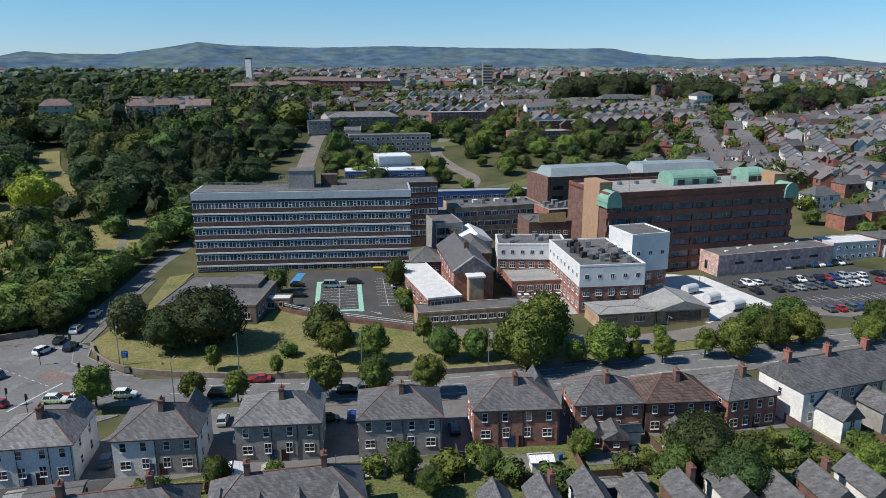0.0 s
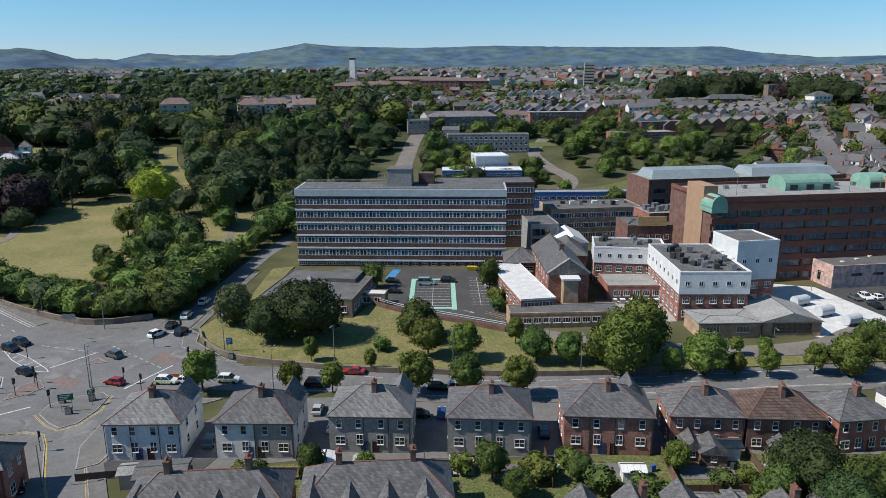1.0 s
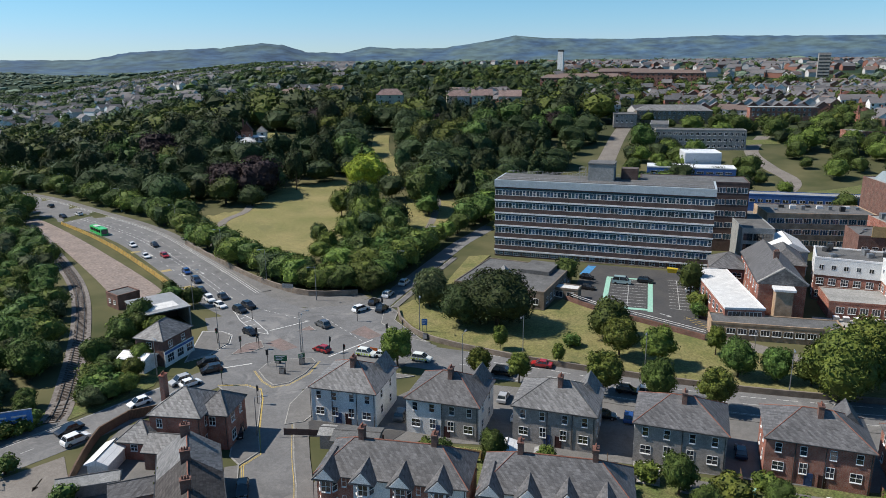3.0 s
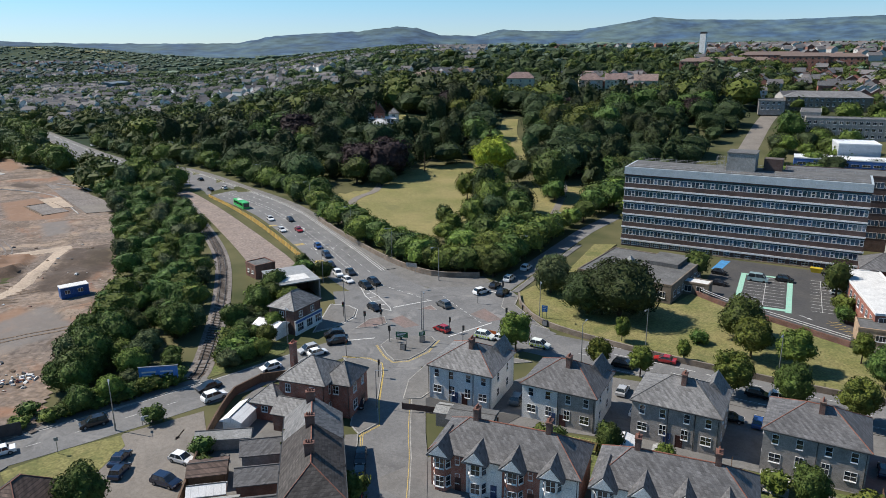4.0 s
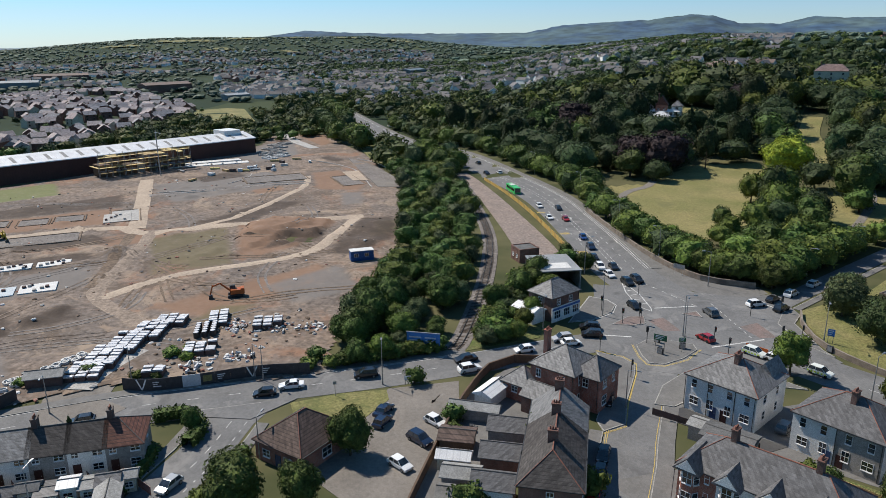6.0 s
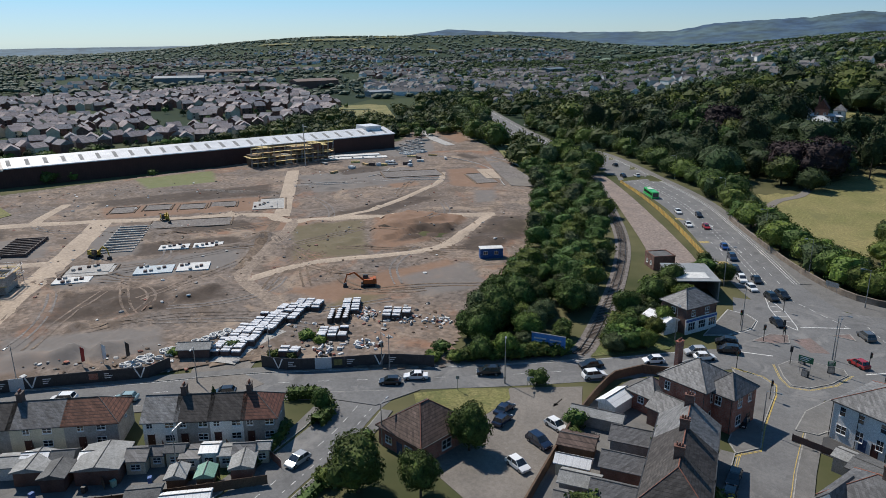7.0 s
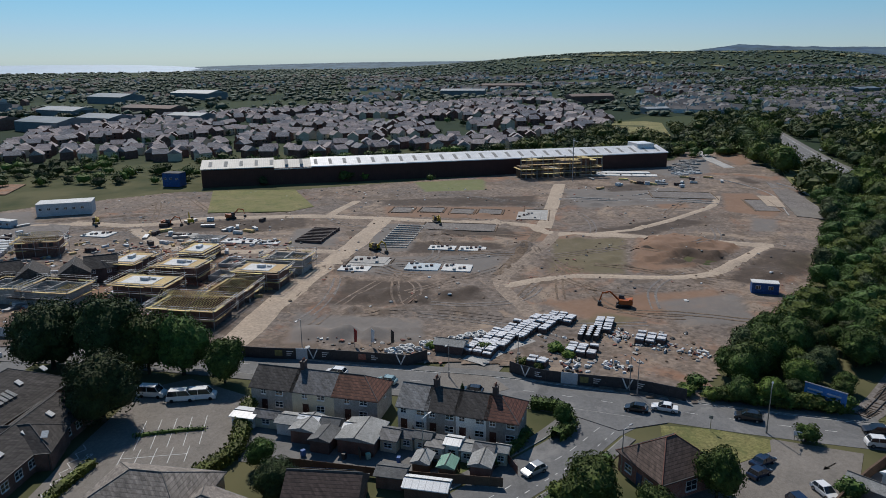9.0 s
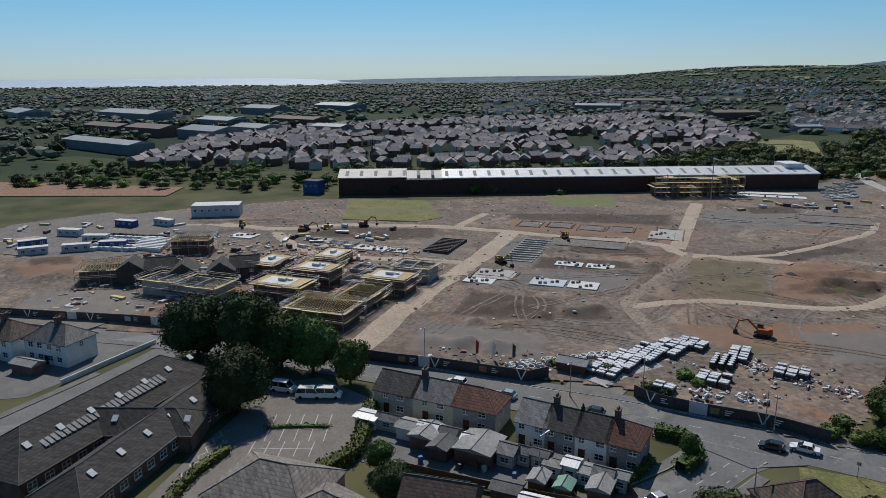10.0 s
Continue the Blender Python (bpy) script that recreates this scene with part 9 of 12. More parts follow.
for kind, x, y, h, wd in (("round", -85, 41.5, 7.5, 0.95), ("round_b", -82, 23, 8.5, 1.05), ("round", -77.5, 30.5, 7, 0.95), ("dark", -134, -73, 14, 1.0), ("dark", -134, -61, 15, 0.9), ("round_b", -131, -53, 12, 0.95), ("round_b", -130, -46, 12, 1.0), ("round", -126, -37, 9, 1.0), ("dark", -112, -54, 12, 1.0), ("round", -106, 24, 4, 0.9), ("bush", -64, 48, 4, 1.2), ("bush_fresh", -57, 64, 4, 1.0), ("dark", -88, -20, 6, 1.0), ("round", -96, -24, 5, 1.0), ("conifer", -117, 8, 3.5, 1.0), ("round", -76, -28, 5, 1.0), ("bush", -90.5, 24.5, 3, 1.3), ("bush_fresh", -86, 19.5, 2.6, 1.3), ("oval", -70, 66, 6, 1.0), ("bush_fresh", -100, 2, 2.5, 1.0), ("bush", -84, 60, 3, 1.2), ("bush", -80, 57, 2.6, 1.2), ("dark", -70, -46, 7, 1.0), ("bush", -99, 62, 3, 1.2)):
    tree(kind, x, y, h, wd, WESTERN)


def hedge(pts, w, h, label, leaf=LEAF, seed=1):
    """A clipped hedge: a rounded core with leaf clumps all over it."""
    line = curve(pts, 0.8)
    g = np.random.default_rng(seed)
    verts, faces = [], []
    for p, n in line:
        for k in range(int(14 * w * h) + 6):
            s, z = g.uniform(-0.5, 0.5), g.uniform(0.05, 1.0)
            if abs(s) < 0.35 and z < 0.8:
                s = math.copysign(g.uniform(0.38, 0.52), s)
            c = p + n * (s * w) + Vector((g.uniform(-0.5, 0.5), g.uniform(-0.5, 0.5), 0.15 + z * h))
            a, b = Vector(g.normal(size=3)).normalized() * 0.22, Vector(g.normal(size=3)).normalized() * 0.2
            o = len(verts)
            verts += [tuple(c - a), tuple(c - b), tuple(c + a), tuple(c + b)]
            faces.append([o, o + 1, o + 2, o + 3])
    for (p, n), (q, m) in zip(line, line[1:]):
        o = len(verts)
        for c, k in ((p, n), (q, m)):
            verts += [tuple(c + k * (w * 0.42)), tuple(c - k * (w * 0.42)), tuple(c - k * (w * 0.36) + Vector((0, 0, h * 0.9))), tuple(c + k * (w * 0.36) + Vector((0, 0, h * 0.9)))]
        for i in range(4):
            j = (i + 1) % 4
            faces.append([o + i, o + j, o + 4 + j, o + 4 + i])
    me = bpy.data.meshes.new("hedge")
    me.from_pydata(verts, [], faces)
    tagged(part("hedge", me, leaf), label, "hedge")


hedge([(-113, 20), (-111, 24.5), (-105, 25), (-101.5, 22)], 2.2, 1.9, "clipped green hedge at the end of the terrace", LEAF, 1)
hedge([(-93, -33), (-100, -29), (-108, -29.5), (-116, -30)], 2.4, 2.0, "tall fresh green hedge beside the car park", LEAF_FRESH, 2)
hedge([(-103, 17.5), (-99, 15), (-95, 11)], 1.4, 1.6, "clipped green garden hedge", LEAF, 3)
hedge([(-82, 14.5), (-87, 20.5), (-92, 26), (-95.5, 29)], 1.6, 1.2, "low hedge by the road", LEAF, 4)
hedge([(-106.4, -46.6), (-107.6, -41), (-108.2, -36)], 0.7, 0.5, "low planted strip between the parking bays", LEAF, 7)
hedge([(46, 96), (58, 98.5), (70, 100)], 1.6, 1.6, "long green hedge between the gardens", LEAF, 5)
hedge([(-78, -52), (-90, -52), (-98, -50)], 1.6, 1.2, "low hedge along the care home", LEAF_FRESH, 6)

JOINED = {}


def join_tree(key, x, y, height, wide, group):
    """Keeps a crown for one joined mass of woodland."""
    JOINED.setdefault((group, key), []).append((x, y, height, wide))


def build_joined():
    for (group, key), rows in JOINED.items():
        crown, trunk, full = TREES[key]
        co = np.empty(len(crown.vertices) * 3)
        crown.vertices.foreach_get("co", co)
        co = co.reshape(-1, 3)
        polys = [list(p.vertices) for p in crown.polygons]
        verts, faces = [], []
        for x, y, height, wide in rows:
            s, a = height / full, (x * 37.7 + y * 17.3) % 6.28
            turn = np.array([[math.cos(a), -math.sin(a), 0], [math.sin(a), math.cos(a), 0], [0, 0, 1]])
            o = len(verts)
            verts += [tuple(v) for v in (co * np.array([s * wide, s * wide, s])) @ turn.T + np.array([x, y, terrain(x, y) - 0.4])]
            faces += [[o + i for i in f] for f in polys]
        me = bpy.data.meshes.new("woodland")
        me.from_pydata(verts, [], faces)
        tagged(part("woodland", me, crown.materials[0]), "mass of " + group, "woodland", "", "stuff")


# railway thicket between the site and the road
THICKET = [(-108, 66), (-114, 54), (-128, 62), (-152, 86), (-184, 112), (-238, 147), (-300, 174), (-300, 196), (-240, 172), (-196, 150), (-165, 128), (-136, 104), (-118, 82), (-112, 76)]
g = np.random.default_rng(21)
KINDS = ("far_round", "far_round", "far_fresh", "far_grey")
n = 0
for i in range(-50, -13):
    for j in range(7, 33):
        x, y = i * 6.2 + g.uniform(-2.4, 2.4), j * 6.2 + g.uniform(-2.4, 2.4)
        if inside(x, y, THICKET):
            near = math.hypot(x, y) < 165
            kind = ("round", "round_b", "fresh", "grey")[n % 4] if near else KINDS[n % 4]
            (tree if near else join_tree)(kind, x, y, g.uniform(4.5, 8.0) * (0.7 if x > -116 else 1.0), 1.15, "self-sown trees along the railway")
            n += 1
for x, y, h in ((-127, 68, 9), (-131, 76, 8.5), (-122, 63, 7.5), (-119, 97, 6), (-121, 106, 7), (-127, 117, 7), (-117, 112, 6), (-110, 100, 5), (-113, 106, 5.5), (-107, 95, 4.5), (-103, 90, 4), (-124, 113, 5.5), (-131, 131, 6), (-127, 134, 5), (-140, 140, 4)):
    tree("round_b" if x < -118 else "fresh", x, y, h, 1.1, "self-sown trees along the railway")

for k in range(46):
    t = k / 45
    x, y = -103.5 - 26 * t + g.uniform(-3.0, 3.0), 80 + 36 * t + g.uniform(-3.5, 3.5)
    if clear_of(x, y, [(-106, 76), (-112, 83), (-138, 109)], 3.4) and clear_of(x, y, SOUTH_W[:5], 7):
        tree(("bush", "bush_fresh", "round_b", "grey")[k % 4], x, y, g.uniform(2.2, 4.4), 1.35, "self-sown trees along the railway")
for x, y, h in ((-138, 14, 2.0), (-136.5, 29, 2.2), (-133.5, 31, 1.8), (-140, 3, 1.6), (-131, 21, 1.6), (-139, 33, 1.2), (-128.5, 24, 1.4), (-150, 44, 0.9), (-116, 49, 2.2), (-119, 52, 2.5)):
    tree("bush_fresh" if int(y) % 2 else "bush", x, y, h, 1.5, "roadside bushes by the railway")
for k in range(16):
    t = k / 15
    tree(("bush", "bush_fresh")[k % 2], -108.5 - 5.5 * t + g.uniform(-0.6, 0.6), 73 - 20 * t, g.uniform(2.0, 3.2), 1.5, "roadside bushes by the railway")

for k in range(64):
    t = k / 63
    far_bank = k % 2
    p, n = curve(MAIN_NW[5:11], 4.0)[int(t * (len(curve(MAIN_NW[5:11], 4.0)) - 1))]
    q = p + n * ((-15 - g.uniform(0, 5)) if far_bank else (14.5 + g.uniform(0, 5)))
    if far_bank or q.x < -460:
        join_tree(("far_round", "far_fresh", "far_round", "far_dark")[k // 2 % 4], q.x, q.y, g.uniform(7, 11) if far_bank else g.uniform(10, 14), 1.15, "trees lining the road out of town")

for x, y, h in ((-394, 195, 13), (-384, 197, 12), (-357, 191, 13), (-364, 194, 15), (-371, 196, 14), (-405, 201, 13), (-416, 203, 14), (-427, 206, 15), (-438, 210, 14), (-450, 214, 15), (-456, 232, 14), (-470, 240, 14), (-484, 244, 15), (-498, 250, 14), (-512, 254, 15), (-526, 258, 14), (-540, 262, 15), (-556, 266, 14), (-570, 270, 15), (-330, 196, 7), (-340, 204, 8), (-462, 220, 14), (-474, 222, 15), (-486, 226, 14), (-284, 180, 13), (-288, 190, 15), (-296, 194, 14), (-279, 190, 12), (-272, 186, 12), (-280, 198, 13), (-268, 193, 11), (-258, 184, 10), (-252, 178, 9), (-306, 196, 9), (-433, 222, 12), (-445, 226, 12)):
    join_tree(("far_round", "far_fresh", "far_round", "far_grey")[int(h * 3 + x) % 4], x, y, h, 1.0, "tall trees between the site and the road")
strip("lawn", [(-296, 184), (-322, 187), (-346, 196), (-372, 206)], 16, -0.3, 0.5, GRASS, 0, "rough grass bank between the site and the road", category="grass")

# park edge, park woodland and lawns
LAWNS = ([(-200, 212), (-168, 193), (-147, 180), (-128, 182), (-122, 200), (-136, 226), (-143, 240), (-148, 276), (-152, 300), (-178, 288), (-194, 266), (-186, 232)], [(-134, 262), (-110, 222), (-97, 228), (-104, 274), (-120, 280)], [(-84, 236), (-70, 258), (-76, 292), (-100, 282)], [(-166, 318), (-160, 328), (-164, 330), (-168, 322)], [(-120, 372), (-94, 382), (-98, 402), (-124, 392)], [(-300, 372), (-268, 352), (-238, 322), (-222, 332), (-262, 372)])
PARK = [(-93, 158), (-108, 154), (-124, 160), (-145, 171), (-170, 186), (-205, 208), (-260, 228), (-330, 250), (-420, 280), (-520, 320), (-480, 470), (-330, 560), (-150, 560), (-60, 520), (-50, 400), (-60, 330), (-78, 300), (-94, 250), (-91, 215), (-90, 185)]
PARK_WALL = [(-92, 158), (-104, 152.5), (-122, 157), (-145, 168), (-175, 184), (-210, 204)]


def wall_gap(x, y):
    """Metres from the park wall."""
    best = 1e9
    for (ax, ay), (bx, by) in zip(PARK_WALL, PARK_WALL[1:]):
        dx, dy = bx - ax, by - ay
        t = max(0, min(1, ((x - ax) * dx + (y - ay) * dy) / (dx * dx + dy * dy)))
        best = min(best, math.hypot(x - ax - t * dx, y - ay - t * dy))
    return best


for q in LAWNS:
    mown([(x + 0.06 * (x + 150), y + 0.06 * (y - 250)) for x, y in q] if q is LAWNS[0] else q, DRY_GRASS, "dry pale park lawn between the trees")
strip("lawn", [(-153, 302), (-162, 316), (-171, 331), (-188, 354), (-206, 390)], 9.5, -0.4, 0.32, DRY_GRASS, 0, "pale glade running up the park hill", category="lawn")
g = np.random.default_rng(5)
MIX = ("far_round", "far_dark", "far_fresh", "far_dark", "far_round", "far_tall", "far_round", "far_grey", "far_dark", "conifer", "conifer", "copper", "far_round", "far_tall", "far_fresh")
# the edge belt over the road: a full row at the wall, then low shrubs towards the lawn, heights set so the camera sees
# the lawn
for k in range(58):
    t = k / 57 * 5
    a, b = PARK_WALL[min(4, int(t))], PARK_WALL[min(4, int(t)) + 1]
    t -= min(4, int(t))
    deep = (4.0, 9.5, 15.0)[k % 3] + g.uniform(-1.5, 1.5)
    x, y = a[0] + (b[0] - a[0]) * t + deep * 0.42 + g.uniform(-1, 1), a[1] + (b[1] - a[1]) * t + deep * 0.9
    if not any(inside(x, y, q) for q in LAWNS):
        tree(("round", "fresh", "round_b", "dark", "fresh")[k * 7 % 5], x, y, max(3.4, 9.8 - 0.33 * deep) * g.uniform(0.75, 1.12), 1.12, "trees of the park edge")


def low_here(x, y):
    """Where the planting before a house or a glade is kept low for the camera's view."""
    r, az = math.hypot(x, y), math.degrees(math.atan2(-x, y))
    return any(abs(az - a) < half and r0 < r < r1 for a, half, r0, r1 in ((38.0, 2.0, 380, 450), (21.8, 1.6, 500, 575), (19.9, 1.4, 500, 575), (17.7, 1.6, 500, 575), (27.1, 1.6, 500, 575)))


spots = []
for i in range(-40, 0):
    for j in range(9, 46):
        x, y = (i + 0.5 * (j % 2)) * 12.8 + g.uniform(-4, 4), j * 12.4 + g.uniform(-4, 4)
        if inside(x, y, PARK) and math.hypot(x, y) < 560 and not any(inside(x, y, q) for q in LAWNS) and clear_of(x, y, HILL_RD, 10) and clear_of(x, y, MAIN_NW, 15) and math.hypot(x + 265, y - 351) > 22 and clear_of(x, y, [(-154, 304), (-171, 331), (-188, 354), (-206, 390)], 11.5) and clear_of(x, y, [(-58, 280), (-62, 320), (-66, 380), (-70, 440), (-72, 520)], 14) and wall_gap(x, y) > 21 and not (x > -110 and y < 262):
            spots.append((math.hypot(x, y), x, y))
spots.sort()
for k, (r, x, y) in enumerate(spots):
    kind = MIX[int(g.integers(0, 15))]
    if noise.noise((x / 50, y / 50, 4)) > 0.08 and kind in ("far_round", "far_fresh", "far_grey"):
        kind = "far_dark"
    hh = g.uniform(8, 18) * (1.3 if kind in ("conifer", "far_tall") else 1.0)
    if r < 262:
        hh = g.uniform(5, 8)
        kind = ("far_round", "far_fresh", "far_dark")[k % 3]
    if low_here(x, y):
        hh = g.uniform(5, 8) if r > 480 else g.uniform(3.5, 6)
    if r < 470:
        (tree if k < 20 else join_tree)(kind, x, y, hh, g.uniform(1.0, 1.3), "trees of the park woodland")
    else:
        join_tree(("mini_dark", "mini_round", "mini_dark", "mini_fresh")[int(g.integers(0, 4))], x, y, hh, g.uniform(1.1, 1.35), "trees of the park woodland")
for kind, x, y, h, wd in (("yellow", -160, 286, 15, 1.15), ("far_fresh", -127, 226, 12.5, 0.85), ("far_round", -133, 231, 12, 0.8), ("far_round", -118, 258, 17, 0.95), ("far_dark", -118, 212, 11, 1.0), ("far_round", -113, 220, 12, 1.0), ("far_fresh", -123, 206, 10, 1.0), ("far_round", -108, 214, 10.5, 1.0), ("far_dark", -117, 230, 12, 0.9), ("far_fresh", -144, 237, 11, 0.7), ("far_round", -130, 200, 8, 0.85), ("far_dark", -134, 204, 7, 0.7), ("far_fresh", -121, 190, 8.5, 0.8), ("round", -112, 186, 8, 0.9), ("fresh", -103, 196, 11, 0.85), ("round_b", -108, 204, 9, 0.9), ("copper", -196, 252, 17, 1.25), ("copper", -206, 247, 15, 1.2), ("copper", -214, 252, 14, 1.2), ("conifer", -180, 303, 18, 1.0), ("conifer", -174, 308, 15, 1.0), ("far_round", -113, 252, 9, 1.2), ("far_fresh", -126, 238, 9, 1.2), ("far_round", -128, 282, 15, 1.1), ("far_dark", -138, 290, 14, 1.0), ("far_tall", -150, 305, 16, 1.0), ("far_round", -96, 252, 10, 1.0), ("far_fresh", -91, 258, 11, 0.9), ("far_round", -86, 268, 12, 1.0), ("far_dark", -93, 270, 13, 1.0), ("far_round", -103, 284, 13, 1.0), ("far_fresh", -88, 284, 13, 1.0)):
    tree(kind, x, y, h, wd, "specimen trees on the park lawn")
for x, y, h in ((-89, 160, 6.5), (-90, 167, 8), (-91, 175, 9), (-91.5, 183, 9.5), (-92.5, 191, 9), (-93, 199, 9), (-93.5, 207, 8), (-94, 215, 7), (-94, 224, 6.5), (-93, 233, 8), (-93, 243, 10), (-91, 252, 11), (-94, 164, 8), (-97, 173, 9), (-97, 183, 10), (-106, 186, 10), (-105, 172, 8.5), (-102, 160, 7), (-111, 186, 7.5), (-101, 194, 10), (-101, 203, 9), (-98, 211, 6), (-79, 248, 9), (-77, 262, 11), (-88, 268, 12), (-80, 276, 11), (-76, 284, 12), (-90, 282, 13)):
    tree(("round_b", "fresh", "round")[int(x + y) % 3], x, y, h, 1.2, "trees overhanging the hill road")
bald = thing("bare_tree", pose(-186, 268, terrain(-186, 268)), "thin nearly bare tree on the lawn", "tree")
part("trunk", trunk_mesh("trunk", 4, 0.25, 3.5, 31, 9), None, bald)
strip("park_path", [(-164, 186), (-182, 212), (-184, 228), (-190, 240)], 3.2, -0.2, 0.38, ASPHALT_PALE, 0, "grey park path curving over the lawn", category="path")
strip("park_path", [(-98, 214), (-102.4, 222), (-107, 240), (-116, 268), (-124, 284)], 2.6, -0.2, 0.38, ASPHALT_PALE, 0, "grey park path", category="path")
strip("park_wall", PARK_WALL[:5], 0.45, -0.3, 1.5, STONE, 0, "low stone park wall along the pavement", category="wall")


# ---- the town beyond ----
def small_house_meshes(wall, roof, w, d, eave, ridge, hip):
    me = mesh_of(boxes((-w / 2, w / 2, -d / 2, d / 2, -2.0, eave)), "wall")
    me.materials.append(wall)
    bm, ends, cs = roof_mesh(w, d, eave, ridge, 0.3, hip)
    rm = mesh_of(bm, "roof")
    rm.materials.append(roof)
    bm = boxes((-w / 2 + 0.4, -w / 2 + 1.1, -0.6, 0.6, eave, ridge + 1.1))
    ch = mesh_of(bm, "chimney")
    ch.materials.append(BRICK_RED)
    return me, rm, ch


ROOF_PINK = striped("pinkish_grey_tile", (0.37, 0.315, 0.305), (0.26, 0.22, 0.215), 0.3, "Z", 0.85, 0.6, 3.0, 0.2)
ROOF_GREY = striped("pale_grey_estate_tile", (0.28, 0.265, 0.272), (0.19, 0.18, 0.185), 0.3, "Z", 0.85, 0.6, 3.0, 0.2)
HOUSE_KINDS = [small_house_meshes(w, r, a, b, c, e, f) for w, r, a, b, c, e, f in ((RENDER_WHITE, SLATE, 9, 8, 5.4, 8.2, True), (BRICK_RED, SLATE, 10, 8, 5.6, 8.6, False), (RENDER_WHITE, TILE_BROWN, 10, 8, 5.4, 8.4, False), (BRICK_RED, TILE_RED, 9, 8, 5.4, 8.2, True), (RENDER_GREY, SLATE_PALE, 11, 8, 5.4, 8.2, False), (BRICK_BROWN, ROOF_PINK, 9, 7.5, 5.0, 7.6, False), (RENDER_CREAM, ROOF_PINK, 8, 7.5, 5.0, 7.4, False), (BRICK_BROWN, ROOF_GREY, 9, 7.5, 5.0, 7.4, False))]
HOUSE_WORDS = ("white rendered house with a slate hipped roof", "red brick house with a slate roof", "white rendered house with brown tiles", "red brick house with red tiles", "grey rendered house with pale slates", "brown brick estate house with pinkish tiles", "cream rendered estate house with pinkish tiles", "dark brick estate house with grey tiles")


def small_house(kind, x, y, turn, group, windows=True):
    wall, roof, ch = HOUSE_KINDS[kind]
    h = thing("house", pose(x, y, terrain(x, y), 0, 0, turn), HOUSE_WORDS[kind], "house", group)
    part("wall", wall, None, h)
    part("roof", roof, None, h)
    if kind < 5:
        part("chimney", ch, None, h)
    if windows:
        fr, pn = window_meshes(1.5, 1.4, 2, 2)
        for wx in (-2.4, 2.4):
            for wz in (4.0,):
                part("window", CACHE["far_window"], None, h, "", pose(wx, -3.98 if kind < 5 else -3.72, wz))


bm = boxes((-0.75, 0.75, -0.06, 0.02, -0.7, 0.7))
CACHE["far_window"] = mesh_of(bm, "window")
CACHE["far_window"].materials.append(GLASS)
g = np.random.default_rng(77)
# hillside streets north of the hospital: rows of houses with gardens between
ROWS = (((95, 330), (175, 352), 7), ((120, 352), (200, 380), 7), ((130, 385), (150, 470), 6), ((160, 395), (182, 480), 6), ((175, 300), (240, 318), 5), ((185, 330), (260, 352), 6), ((200, 375), (290, 400), 7), ((110, 480), (190, 500), 7), ((60, 500), (110, 520), 4), ((200, 450), (290, 480), 7), ((-70, 600), (40, 620), 9), ((-60, 560), (20, 572), 6), ((60, 600), (160, 628), 8), ((-90, 650), (60, 668), 11), ((80, 670), (210, 700), 10), ((160, 560), (260, 590), 8), ((230, 520), (330, 550), 8), ((150, 255), (215, 275), 5), ((170, 232), (230, 246), 4))
for (x0, y0), (x1, y1), n in ROWS:
    for k in range(n):
        t = (k + 0.5) / n
        x, y = x0 + (x1 - x0) * t + g.uniform(-1, 1), y0 + (y1 - y0) * t + g.uniform(-1, 1)
        a = math.degrees(math.atan2(y1 - y0, x1 - x0)) + g.uniform(-4, 4)
        small_house(int(g.choice(5, p=[0.2, 0.34, 0.08, 0.2, 0.18])), x, y, a, "hillside houses", y < 440)
# new estate beyond the long shed
ESTATE = [(-425, -270), (-440, -70), (-470, 60), (-640, 190), (-1000, 190), (-880, -110), (-690, -325)]
near, far = [], []
for i in range(-78, -30):
    for j in range(-28, 16):
        x, y = i * 13.2 + (6 if j % 2 else 0) + g.uniform(-3.5, 3.5), j * 14 + 14 * math.sin(i * 0.35) + g.uniform(-3, 3)
        if inside(x, y, ESTATE) and noise.noise((x / 60, y / 60, 3)) > -0.15:
            turn = 400 * noise.noise((x / 170, y / 170, 8)) + 90 * int(g.integers(0, 2)) + g.uniform(-9, 9)
            (near if len(near) < 2000 else far).append((math.hypot(x, y), x, y, turn))
near.sort()
for k, (r, x, y, a) in enumerate(near[:70]):
    small_house(5 + k % 3, x, y, a, "estate houses", False)


